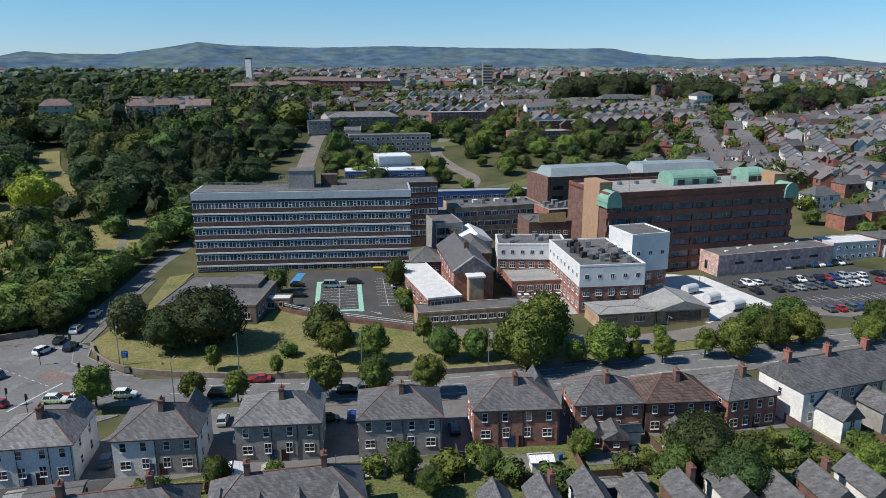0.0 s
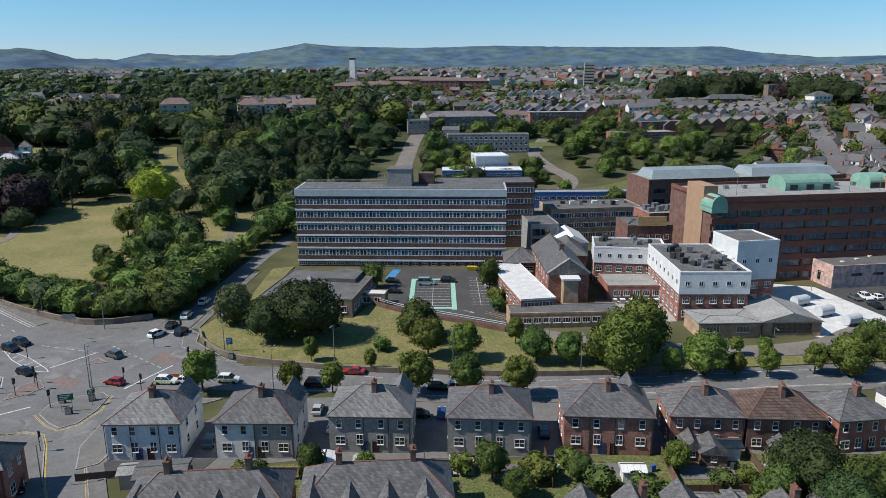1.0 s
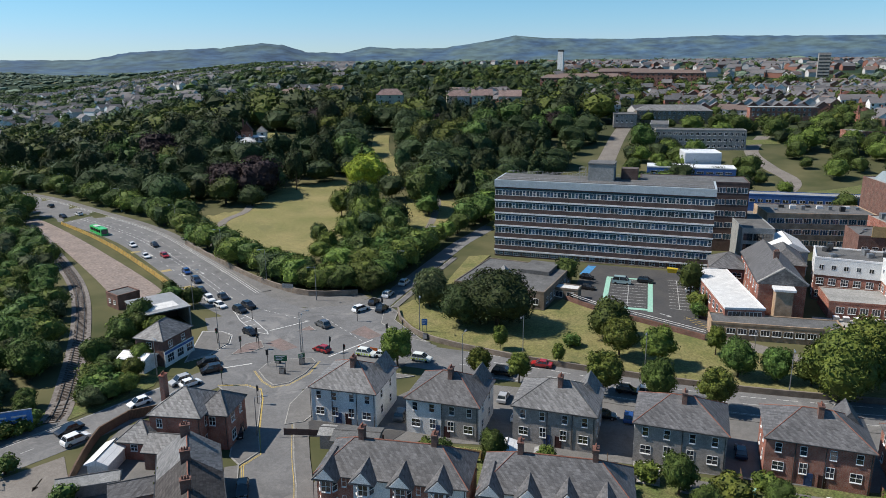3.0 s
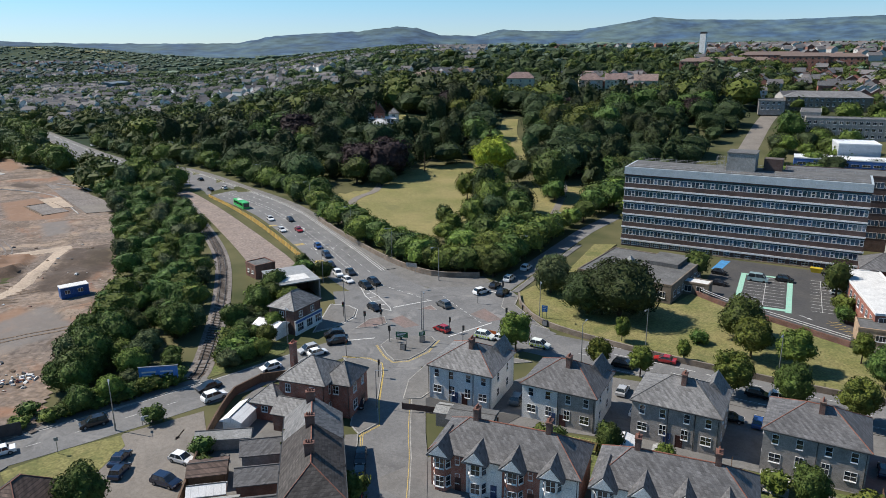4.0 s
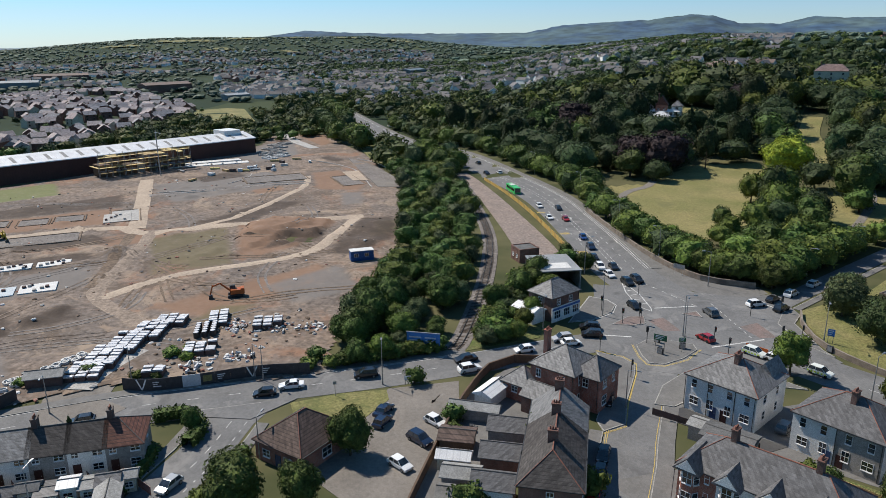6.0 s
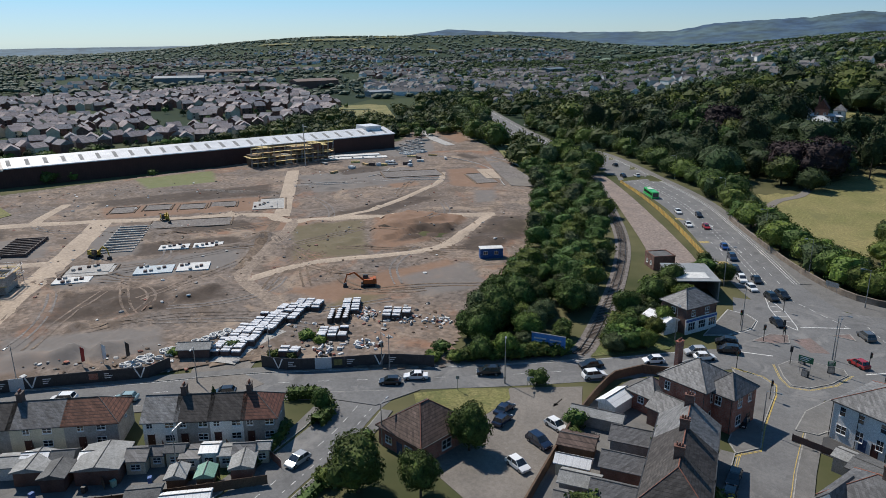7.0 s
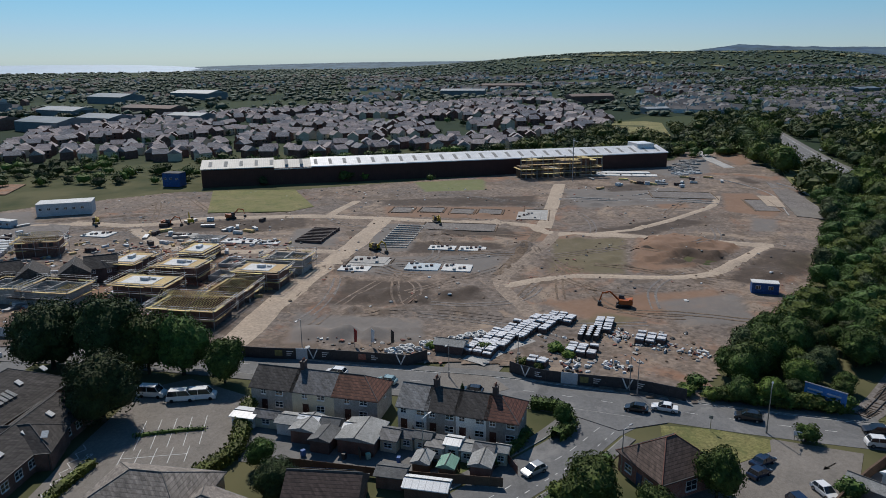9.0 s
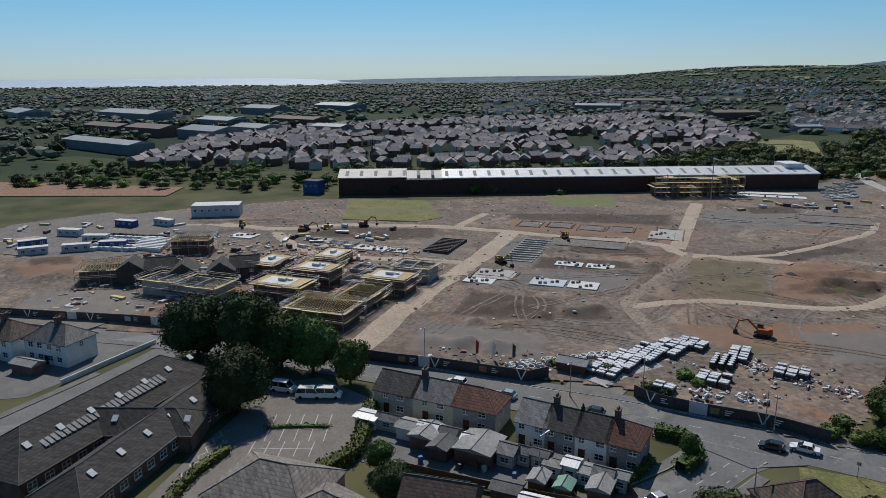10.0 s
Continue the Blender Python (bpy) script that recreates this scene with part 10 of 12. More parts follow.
def house_mass(name, rows, wall, roof, label, s=1.0):
    """Far houses past counting: walls and roofs joined in two meshes."""
    wv, wf, rv, rf, gv, gf = [], [], [], [], [], []
    for x, y, a, w, d, eave, ridge in rows:
        c, sn, z = math.cos(radians(a)), math.sin(radians(a)), terrain(x, y)
        def at(px, py, pz):
            return (x + px * c - py * sn, y + px * sn + py * c, z + pz)
        o = len(wv)
        wv += [at(px, py, pz) for pz in (-2, eave) for px, py in ((-w / 2, -d / 2), (w / 2, -d / 2), (w / 2, d / 2), (-w / 2, d / 2))]
        wf += [[o, o + 1, o + 5, o + 4], [o + 1, o + 2, o + 6, o + 5], [o + 2, o + 3, o + 7, o + 6], [o + 3, o, o + 4, o + 7]]
        for e in (-w / 2, w / 2):
            q = len(wv)
            wv += [at(e, -d / 2, eave), at(e, d / 2, eave), at(e, 0, ridge - 0.1)]
            wf.append([q, q + 1, q + 2])
        if math.hypot(x, y) < 720:
            for wx in (-0.28, 0.28):
                for wz in (eave * 0.3, eave * 0.75):
                    for e in (-1, 1):
                        q = len(gv)
                        yy = e * (d / 2 + 0.05)
                        gv += [at(w * wx - 0.6, yy, wz - 0.65), at(w * wx + 0.6, yy, wz - 0.65), at(w * wx + 0.6, yy, wz + 0.65), at(w * wx - 0.6, yy, wz + 0.65)]
                        gf.append([q, q + 1, q + 2, q + 3])
        o = len(rv)
        k = 0.35
        rv += [at(-w / 2 - k, -d / 2 - k, eave - 0.2), at(w / 2 + k, -d / 2 - k, eave - 0.2), at(w / 2 + k, d / 2 + k, eave - 0.2), at(-w / 2 - k, d / 2 + k, eave - 0.2), at(-w / 2 - k, 0, ridge), at(w / 2 + k, 0, ridge)]
        rf += [[o, o + 1, o + 5, o + 4], [o + 2, o + 3, o + 4, o + 5]]
    for nm, v, f, mat in ((name + "_walls", wv, wf, wall), (name + "_roofs", rv, rf, roof), (name + "_windows", gv, gf, GLASS)):
        if not v:
            continue
        me = bpy.data.meshes.new(nm)
        me.from_pydata(v, [], f)
        tagged(part(nm, me, mat), label, "houses", "", "stuff")


for m in range(3):
    rows = [(x, y, a, 9, 7.5, 5.0, 7.6) for k, (r, x, y, a) in enumerate(near[70:]) if k % 3 == m]
    house_mass("estate_houses", rows, (BRICK_BROWN, RENDER_CREAM, BRICK_BROWN)[m], (ROOF_PINK, ROOF_PINK, ROOF_GREY)[m], "crowded estate houses with pinkish-grey roofs")


def scatter(n, az0, az1, r0, r1, keep=lambda x, y: True):
    out = []
    while len(out) < n:
        az, r = radians(g.uniform(az0, az1)), math.sqrt(g.uniform(r0 * r0, r1 * r1))
        x, y = -r * math.sin(az), r * math.cos(az)
        if keep(x, y):
            out.append((x, y))
    return out


def clump(x, y, s, seed, level):
    return noise.noise((x / s, y / s, seed)) > level


def town(n, az0, az1, r0, r1, seed, mats, label, s=150, level=-0.1):
    spots = scatter(n, az0, az1, r0, r1, lambda x, y: clump(x, y, s, seed, level))
    for m in range(len(mats)):
        rows = [(x, y, 20 * noise.noise((x / 200, y / 200, 1)) * 9 + 90 * (k % 2), g.uniform(8, 14), 8, 5.4, 8.2) for k, (x, y) in enumerate(spots) if k % len(mats) == m]
        house_mass("distant_houses", rows, *mats[m], label)


PALE = material("distant_pale_render", (0.58, 0.57, 0.55), (0.4, 0.39, 0.38), 0.9, 40, 0.5, 0.0)
WHITES = material("distant_white_render", (0.78, 0.77, 0.75), (0.6, 0.6, 0.58), 0.9, 40, 0.5, 0.0)
BRICKY = material("distant_red_brick", (0.27, 0.12, 0.085), (0.2, 0.1, 0.08), 0.9, 40, 0.5, 0.0)
GREYS = material("distant_grey_roofs", (0.1, 0.097, 0.1), (0.15, 0.14, 0.14), 0.8, 30, 0.6, 0.0)
BROWNS = material("distant_brown_roofs", (0.17, 0.12, 0.1), (0.13, 0.1, 0.09), 0.8, 30, 0.6, 0.0)
def street_rows(streets, mats, label):
    """Terraces up and along the hill: houses wall to wall along each street, the odd gap between."""
    kinds = [[] for m in mats]
    for (x0, y0), (x1, y1) in streets:
        long = math.hypot(x1 - x0, y1 - y0)
        a = math.degrees(math.atan2(y1 - y0, x1 - x0))
        cross = 90 if int(x0 + y1) % 3 else 0
        for side in (-1, 1):
            d, own = 4.0, int(g.integers(0, len(mats)))
            while d < long:
                if g.uniform() < 0.14:
                    own = int(g.integers(0, len(mats)))
                    d += 4.0
                nx, ny = -(y1 - y0) / long * 10.5 * side, (x1 - x0) / long * 10.5 * side
                if g.uniform() > 0.1:
                    kinds[own].append((x0 + (x1 - x0) * d / long + nx, y0 + (y1 - y0) * d / long + ny, a + cross, 8.4 if cross else 7.6, 7.6 if cross else 8.4, 5.6 + g.uniform(-0.3, 0.4), 8.4 + g.uniform(-0.3, 0.5)))
                d += 7.6
    for rows, pair in zip(kinds, mats):
        house_mass("distant_houses", rows, *pair, label)


STREETS = [((150, 330), (178, 445)), ((185, 320), (216, 430)), ((110, 318), (235, 336)), ((215, 360), (300, 372)), ((225, 400), (310, 415)), ((70, 470), (185, 492)), ((100, 520), (205, 540)), ((60, 560), (180, 585)), ((-40, 530), (45, 540)), ((-50, 585), (50, 600)), ((30, 628), (130, 645)), ((-20, 660), (90, 676)), ((240, 300), (300, 350)), ((175, 262), (238, 280)), ((250, 452), (330, 470)), ((290, 500), (380, 540))]
street_rows(STREETS, ((BRICKY, GREYS), (WHITES, GREYS), (WHITES, GREYS), (BRICKY, GREYS), (PALE, GREYS)), "terraces of red brick and white houses on the hill")
town(1000, -44, 14, 500, 1400, 2, ((PALE, GREYS), (BRICKY, GREYS), (BRICKY, GREYS), (PALE, BROWNS)), "hillside town houses with slate and tile roofs", 130, -0.3)
town(130, -46, -16, 330, 600, 3, ((PALE, GREYS), (BRICKY, GREYS), (PALE, GREYS)), "hillside town houses with slate and tile roofs", 130, -0.5)
town(26, 18, 24, 560, 640, 3, ((BRICKY, GREYS), (PALE, BROWNS)), "villas among the trees of the park hill", 130, -0.9)
town(18, 31, 35, 620, 680, 3, ((PALE, GREYS), (PALE, BROWNS)), "villas among the trees of the park hill", 130, -0.9)
town(900, 30, 62, 660, 1500, 5, ((WHITES, GREYS), (PALE, GREYS), (WHITES, GREYS)), "pale houses in rows on the far hillside", 140, -0.05)
town(200, 60, 72, 800, 1050, 15, ((WHITES, GREYS), (PALE, GREYS), (WHITES, GREYS)), "pale houses in rows beyond the meadow", 70, -0.1)
town(900, 56, 95, 1000, 2400, 6, ((WHITES, GREYS), (BRICKY, GREYS), (PALE, GREYS)), "pale suburb houses spread over the valley", 220, 0.0)
town(260, 88, 130, 900, 2600, 9, ((PALE, GREYS), (BRICKY, BROWNS)), "scattered roofs among trees on the plain", 220, 0.1)
town(600, -45, 30, 1350, 3200, 12, ((PALE, GREYS), (BRICKY, BROWNS)), "far town on the ridge and slopes", 260, 0.0)

# big roofs of the industrial estate and other landmarks
SHED_PALE = material("pale_industrial_roof", (0.32, 0.33, 0.33), (0.24, 0.255, 0.26), 0.5, 12, 0.5, 0.0)
SHED_BLUE = material("blue_grey_industrial_roof", (0.16, 0.19, 0.205), (0.12, 0.145, 0.16), 0.5, 12, 0.5, 0.0)
for x, y, w, d, h, turn, kind in ((-530, -350, 100, 22, 8, 62, 0), (-640, -315, 55, 34, 9, 62, 1), (-690, -290, 44, 30, 8, 62, 1), (-665, -385, 60, 30, 9, 62, 2), (-905, -550, 130, 40, 10, 60, 0), (-920, -725, 90, 40, 10, 50, 0), (-785, -370, 60, 30, 9, 60, 0), (-805, -285, 70, 26, 9, 65, 2), (-700, -455, 70, 26, 8, 60, 2), (-705, -215, 40, 22, 8, 65, 1), (-1040, -420, 70, 40, 10, 60, 1), (-1130, -330, 80, 40, 10, 60, 0), (-1150, 80, 70, 26, 9, 80, 1), (-1350, 170, 80, 30, 9, 80, 2), (-960, 236, 60, 26, 9, 100, 2), (-745, 253, 26, 14, 7, 100, 0), (-1100, 700, 60, 20, 9, 120, 1)):
    z = terrain(x, y)
    s = thing("industrial_shed", pose(x, y, z, 0, 0, turn), ("pale-roofed", "blue-grey", "brown-walled")[kind] + " industrial shed on the plain", "shed", "industrial estate")
    part("wall", boxes((-w / 2, w / 2, -d / 2, d / 2, -1, h)), (SHED_BLUE, SHED_BLUE, BRICK_BROWN)[kind], s)
    bm = bmesh.new()
    solid(bm, [(-w / 2 - 0.4, -d / 2 - 0.4, h), (w / 2 + 0.4, -d / 2 - 0.4, h), (w / 2 + 0.4, d / 2 + 0.4, h), (-w / 2 - 0.4, d / 2 + 0.4, h)], [(-w / 2 - 0.4, -0.3, h + d * 0.1), (w / 2 + 0.4, -0.3, h + d * 0.1), (w / 2 + 0.4, 0.3, h + d * 0.1), (-w / 2 - 0.4, 0.3, h + d * 0.1)])
    part("roof", bm, (SHED_PALE, SHED_BLUE, BROWNS)[kind], s)
chim = thing("chimney_tower", pose(-197, 805, terrain(-197, 805)), "tall white boiler-house chimney tower", "tower")
part("shaft", boxes((-3.2, 3.2, -3.2, 3.2, -2, 27, 0.25)), RENDER_WHITE, chim)
part("cap", boxes((-2.9, 2.9, -2.9, 2.9, 27, 29)), METAL_DARK, chim)
tb = thing("tower_block", pose(62, 770, terrain(62, 770)), "grey high-rise tower block on the hill", "tower block")
part("wall", boxes((-5, 5, -5, 5, -2, 26)), RENDER_GREY, tb)
for k in range(8):
    part("window_band", boxes((-4.7, 4.7, -5.06, -4.95, 1.5 + k * 3, 2.9 + k * 3)), GLASS, tb)
for x, y, w, d, h, turn in ((-120, 760, 60, 16, 10, 5), (-150, 730, 70, 14, 7, 5), (-90, 735, 40, 14, 11, 5), (-175, 700, 30, 12, 8, 5), (-60, 745, 40, 14, 10, 5)):
    b = thing("hospital_building", pose(x, y, terrain(x, y), 0, 0, turn), "long red brick institution on the hill", "building")
    part("wall", boxes((-w / 2, w / 2, -d / 2, d / 2, -2, h)), BRICK_RED, b)
    part("roof", roof_mesh(w, d, h, h + 3, 0.3, True)[0], BROWNS, b)
    for k in range(int(w / 5)):
        for z in (h - 2, h - 5.5):
            part("window", CACHE["far_window"], None, b, "", pose(-w / 2 + 2.5 + k * 5, -d / 2, z))
# villa in the park with its tearoom
house(pose(-273, 346, terrain(-273, 346), 0, 0, 35), 6.5, 9, 7, 11.5, BRICK_RED, TILE_RED, "red-roofed gabled park villa among the trees", hip=False, along="y", windows=(("f", -1.6, 4, 1.2, 1.4), ("f", 1.6, 4, 1.2, 1.4)), chimneys=((-2, 2, 12.5),))
for x, y in ((-279.5, 341.5), (-266, 351)):
    house(pose(x, y, terrain(x, y), 0, 0, 35), 6, 6, 5.6, 8.4, RENDER_WHITE, SLATE_PALE, "white turreted wing of the park villa", windows=(("f", 0, 4, 1.6, 1.6),))
house(pose(-271, 344, terrain(-271, 344), 0, 0, 35), 20, 4, 3.4, 4.6, FRAME_WHITE, SHEET_WHITE, "white glazed conservatory along the park villa", windows=[("f", -8 + 2.6 * k, 1.9, 2.0, 2.2, 3, 2) for k in range(7)], name="conservatory", category="conservatory")
house(pose(-266, 337, terrain(-266, 337), 0, 0, 35), 9, 7, 2.6, 5.0, FRAME_WHITE, SHEET_WHITE, "white park tearoom pavilion", name="pavilion", category="pavilion")
for x, y, w, tone in ((-211, 529, 18, 25), (-194, 538, 16, 20), (-171, 539, 17, 15), (-265, 518, 22, 25)):
    house(pose(x, y, terrain(x, y), 0, 0, tone), w, 11, 7.5, 12, RENDER_CREAM, TILE_PINK, "cream villa with pink tiled roof among the trees", hip=w > 17, windows=[("f", a, z, 1.5, 1.7) for a in (-w / 3, 0, w / 3) for z in (2.2, 5.4)], chimneys=((-w / 3, 0, 13.5),))
house(pose(-256, 232, terrain(-256, 232), 0, 0, 30), 9, 7, 5, 8, RENDER_WHITE, TILE_BROWN, "white park lodge with a brown gabled roof by the road", hip=False, windows=(("f", -2, 3.4, 1.2, 1.2), ("f", 2, 3.4, 1.2, 1.2)))

# pale fields on the far ridge
for az, r, across, deep in ((74.5, 3050, 5.0, 260), (70.2, 3250, 3.6, 300), (66.5, 3350, 3.0, 260), (78.8, 2850, 3.2, 200), (62.5, 3300, 2.6, 240), (72.0, 2500, 2.4, 180), (67.0, 2350, 2.0, 160), (58.5, 3100, 3.0, 300)):
    pts = [(-rr * math.sin(radians(aa)), rr * math.cos(radians(aa))) for aa, rr in ((az - across / 2, r - deep / 2), (az + across / 2, r - deep / 3), (az + across / 2.4, r + deep / 2), (az - across / 2.2, r + deep / 3))]
    mown(pts, DRY_GRASS if int(az) % 2 else GRASS, "pale hay field on the far ridge", 30.0)
# far woodland belts
def belt(n, az0, az1, r0, r1, kinds, h, wide, s, seed, level, group, keep=None):
    for k, (x, y) in enumerate(scatter(n, az0, az1, r0, r1, lambda x, y: clump(x, y, s, seed, level) and (keep is None or keep(x, y)))):
        join_tree(kinds[k % len(kinds)], x, y, h * g.uniform(0.65, 1.3), wide * g.uniform(0.9, 1.3), group)


MINI = ("mini_dark", "mini_round", "mini_dark", "mini_fresh", "mini_dark")
belt(420, 8, 38, 540, 880, MINI, 10, 1.1, 150, 21, -0.4, "trees of the park hill")
belt(150, 36, 60, 540, 660, MINI, 10, 1.1, 150, 21, -0.4, "trees of the park hill", lambda x, y: not (x < -480 and y < 340))
belt(1000, -46, 10, 310, 760, ("mini_round", "mini_dark", "mini_round", "mini_fresh"), 8.5, 1.1, 70, 22, -0.5, "garden trees between the hillside houses", lambda x, y: x > 125 or y > 470)
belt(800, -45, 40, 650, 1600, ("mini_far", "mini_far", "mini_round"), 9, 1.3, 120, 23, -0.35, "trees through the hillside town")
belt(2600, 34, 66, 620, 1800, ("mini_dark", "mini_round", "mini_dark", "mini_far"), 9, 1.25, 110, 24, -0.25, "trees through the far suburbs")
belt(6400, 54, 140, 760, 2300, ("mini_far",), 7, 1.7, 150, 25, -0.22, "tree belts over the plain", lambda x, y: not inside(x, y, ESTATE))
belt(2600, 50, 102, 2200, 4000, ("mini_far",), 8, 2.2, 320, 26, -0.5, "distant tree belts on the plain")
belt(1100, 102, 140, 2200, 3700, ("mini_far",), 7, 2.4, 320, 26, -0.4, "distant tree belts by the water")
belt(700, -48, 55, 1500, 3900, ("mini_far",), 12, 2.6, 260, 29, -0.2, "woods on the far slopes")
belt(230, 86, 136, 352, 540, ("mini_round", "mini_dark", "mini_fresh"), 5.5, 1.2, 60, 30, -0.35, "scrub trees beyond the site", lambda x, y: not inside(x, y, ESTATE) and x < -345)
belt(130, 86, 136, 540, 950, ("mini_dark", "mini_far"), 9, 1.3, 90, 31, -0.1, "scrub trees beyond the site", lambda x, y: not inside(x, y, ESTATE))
belt(330, 61, 86, 455, 640, ("mini_round", "mini_dark", "mini_fresh"), 7, 1.3, 60, 35, -0.5, "scrub trees round the meadow", lambda x, y: not inside(x, y, ESTATE) and not inside(x, y, [(-655, 152), (-725, 190), (-650, 232), (-530, 198), (-540, 168)]) and not inside(x, y, SITE) and clear_of(x, y, MAIN_NW, 13) and x < -425)
belt(260, 60, 125, 400, 1050, ("mini_round", "mini_dark"), 5, 0.9, 60, 33, -0.3, "garden trees of the estate", lambda x, y: inside(x, y, ESTATE))
spots2 = []
for k in range(900):
    x, y = g.uniform(-500, -370), g.uniform(-130, 260)
    if inside(x, y, [(-370, -120), (-372, -20), (-414, 150), (-432, 205), (-490, 250), (-470, 190), (-455, 150), (-430, 40), (-410, -60), (-408, -120)]):
        spots2.append((x, y, g.uniform(5, 9), g.uniform(4, 8)))
for k, (x, y, w, h) in enumerate(spots2[:230]):
    join_tree(("mini_round", "mini_dark", "mini_fresh")[k % 3], x, y, h, 1.15, "scrub trees behind the long shed")
spots2 = [(x, y, g.uniform(8, 13), g.uniform(8, 13)) for x, y in scatter(230, 52, 68, 330, 760, lambda x, y: clear_of(x, y, MAIN_NW, 13) and not inside(x, y, SITE) and y > 165 and not inside(x, y, ESTATE))]
for k, (x, y, w, h) in enumerate(spots2):
    join_tree(("mini_round", "mini_dark", "mini_fresh", "mini_round")[k % 4], x, y, h, 1.15, "roadside woodland beyond the site")
area("field", [(-655, 156), (-720, 190), (-650, 228), (-535, 196), (-545, 172)], -0.2, 0.3, DRY_GRASS, "dry yellow meadow beside the estate", "field")

# grounds and trees behind the hospital
strip("road", [(-58, 280), (-62, 320), (-66, 380), (-70, 440), (-72, 520)], 9, -0.3, 0.08, ASPHALT_PALE, 0, "pale service road and parking behind the hospital", category="road")
strip("road", [(4, 296), (12, 318), (22, 350), (12, 378), (4, 410), (10, 450)], 7, -0.3, 0.08, ASPHALT_PALE, 0, "curving pale hospital back road", category="road")
strip("lawn", [(28, 322), (46, 332), (62, 345)], 26, -0.3, 0.12, GARDEN, 0, "bright green lawn behind the hospital", category="lawn")
strip("lawn", [(-30, 420), (20, 436), (50, 424)], 12, -0.3, 0.12, GARDEN, 0, "green lawn before the flats", category="lawn")
g = np.random.default_rng(91)
for x, y, h, k in ((-4, 452, 12, 0), (15, 440, 13, 0), (33, 415, 13, 1), (25, 396, 10, 0), (-12, 440, 10, 1), (60, 408, 12, 0), (78, 402, 12, 1), (90, 405, 12, 0), (104, 398, 12, 0), (42, 452, 12, 0), (96, 448, 13, 0), (-30, 452, 11, 1), (-16, 456, 12, 0), (-50, 488, 11, 0), (18, 330, 6, 1), (8, 344, 7, 0), (122, 388, 10, 0), (110, 366, 9, 1), (-50, 352, 6, 1), (-48, 330, 5, 0), (66, 372, 9, 0), (74, 360, 9, 1), (84, 352, 9, 0), (50, 372, 8, 0), (-2, 372, 6, 0), (-30, 376, 6, 1), (130, 420, 11, 0), (100, 330, 8, 0), (88, 318, 7, 1), (70, 318, 7, 0), (128, 312, 8, 0), (142, 300, 8, 1), (135, 280, 7, 0), (146, 262, 7, 0), (156, 244, 6, 1), (168, 252, 6, 0), (160, 268, 7, 0)):
    join_tree("far_fresh" if k else "far_round", x, y, h, 1.05, "trees behind the hospital")
# church hill trees and big houses
for x, y, h in ((112, 598, 20), (128, 606, 21), (142, 622, 20), (160, 618, 22), (178, 628, 22), (196, 622, 20), (214, 600, 22), (226, 585, 22), (230, 560, 19), (206, 580, 17), (150, 600, 17), (236, 500, 17), (250, 520, 17), (262, 510, 15), (284, 520, 16), (300, 510, 15), (238, 470, 13), (320, 540, 16), (118, 612, 19)):
    join_tree(("far_dark", "far_round")[int(x) % 2], x, y, h * 1.15, 1.15, "tall trees round the church hill")
join_tree("copper", 197, 600, 19, 1.0, "tall trees round the church hill")
join_tree("copper", 262, 498, 14, 1.1, "tall trees round the church hill")
for x, y, w, d, h, wall, roof, lab in ((212, 560, 14, 12, 11, RENDER_WHITE, SLATE, "tall white house on the church hill"), (118, 640, 18, 10, 9, RENDER_WHITE, SLATE, "white gabled hall on the hill"), (226, 452, 22, 12, 6, BRICK_BROWN, TILE_BROWN, "low brown brick institution with a hipped roof"), (150, 570, 34, 10, 9, BRICK_DARK, SLATE, "dark terrace of flats below the church"), (-44, 485, 46, 14, 8, STONE, SLATE_PALE, "long gabled stone school with pale slates"), (-72, 468, 14, 20, 8, RENDER_GREY, FELT, "grey block beside the service road"), (190, 600, 7, 7, 16, STONE, FELT, "square stone church tower"), (20, 505, 40, 12, 8, BRICK_RED, FELT_PALE, "red brick block in the trees"), (240, 430, 30, 10, 5, RENDER_WHITE, TILE_BROWN, "low white bungalow row"), (158, 228, 26, 10, 5.5, BRICK_RED, FELT, "flat-roofed red brick block above the car park"), (178, 262, 14, 9, 6.5, RENDER_WHITE, SLATE, "white villa with bay windows above the car park"), (160, 284, 12, 9, 6.5, RENDER_WHITE, SLATE, "white villa on the hillside street"), (196, 282, 14, 9, 6.5, STONE, SLATE, "stone villa with slate gables")):
    house(pose(x, y, terrain(x, y), 0, 0, 12), w, d, h, h + (3.2 if roof not in (FELT, FELT_PALE) else 0.25), wall, roof, lab, windows=[("f", -w / 2 + 2 + 3 * k, z, 1.4, 1.5) for k in range(int((w - 2) / 3)) for z in ((h - 1.6, h - 4.6) if h > 5 else (h - 1.8,))], name="house", category="building", flat_trim=False)
for k in range(170):
    x, y = g.uniform(-55, 140), g.uniform(296, 470)
    if clear_of(x, y, [(4, 296), (12, 318), (22, 350), (12, 378), (4, 410), (10, 450)], 9) and clear_of(x, y, [(-58, 280), (-62, 320), (-66, 380), (-70, 440), (-72, 520)], 12) and not (20 < x < 75 and 310 < y < 355):
        join_tree(("far_round", "far_dark", "far_fresh")[k % 3], x, y, g.uniform(6, 11), 1.1, "trees behind the hospital")
build_joined()


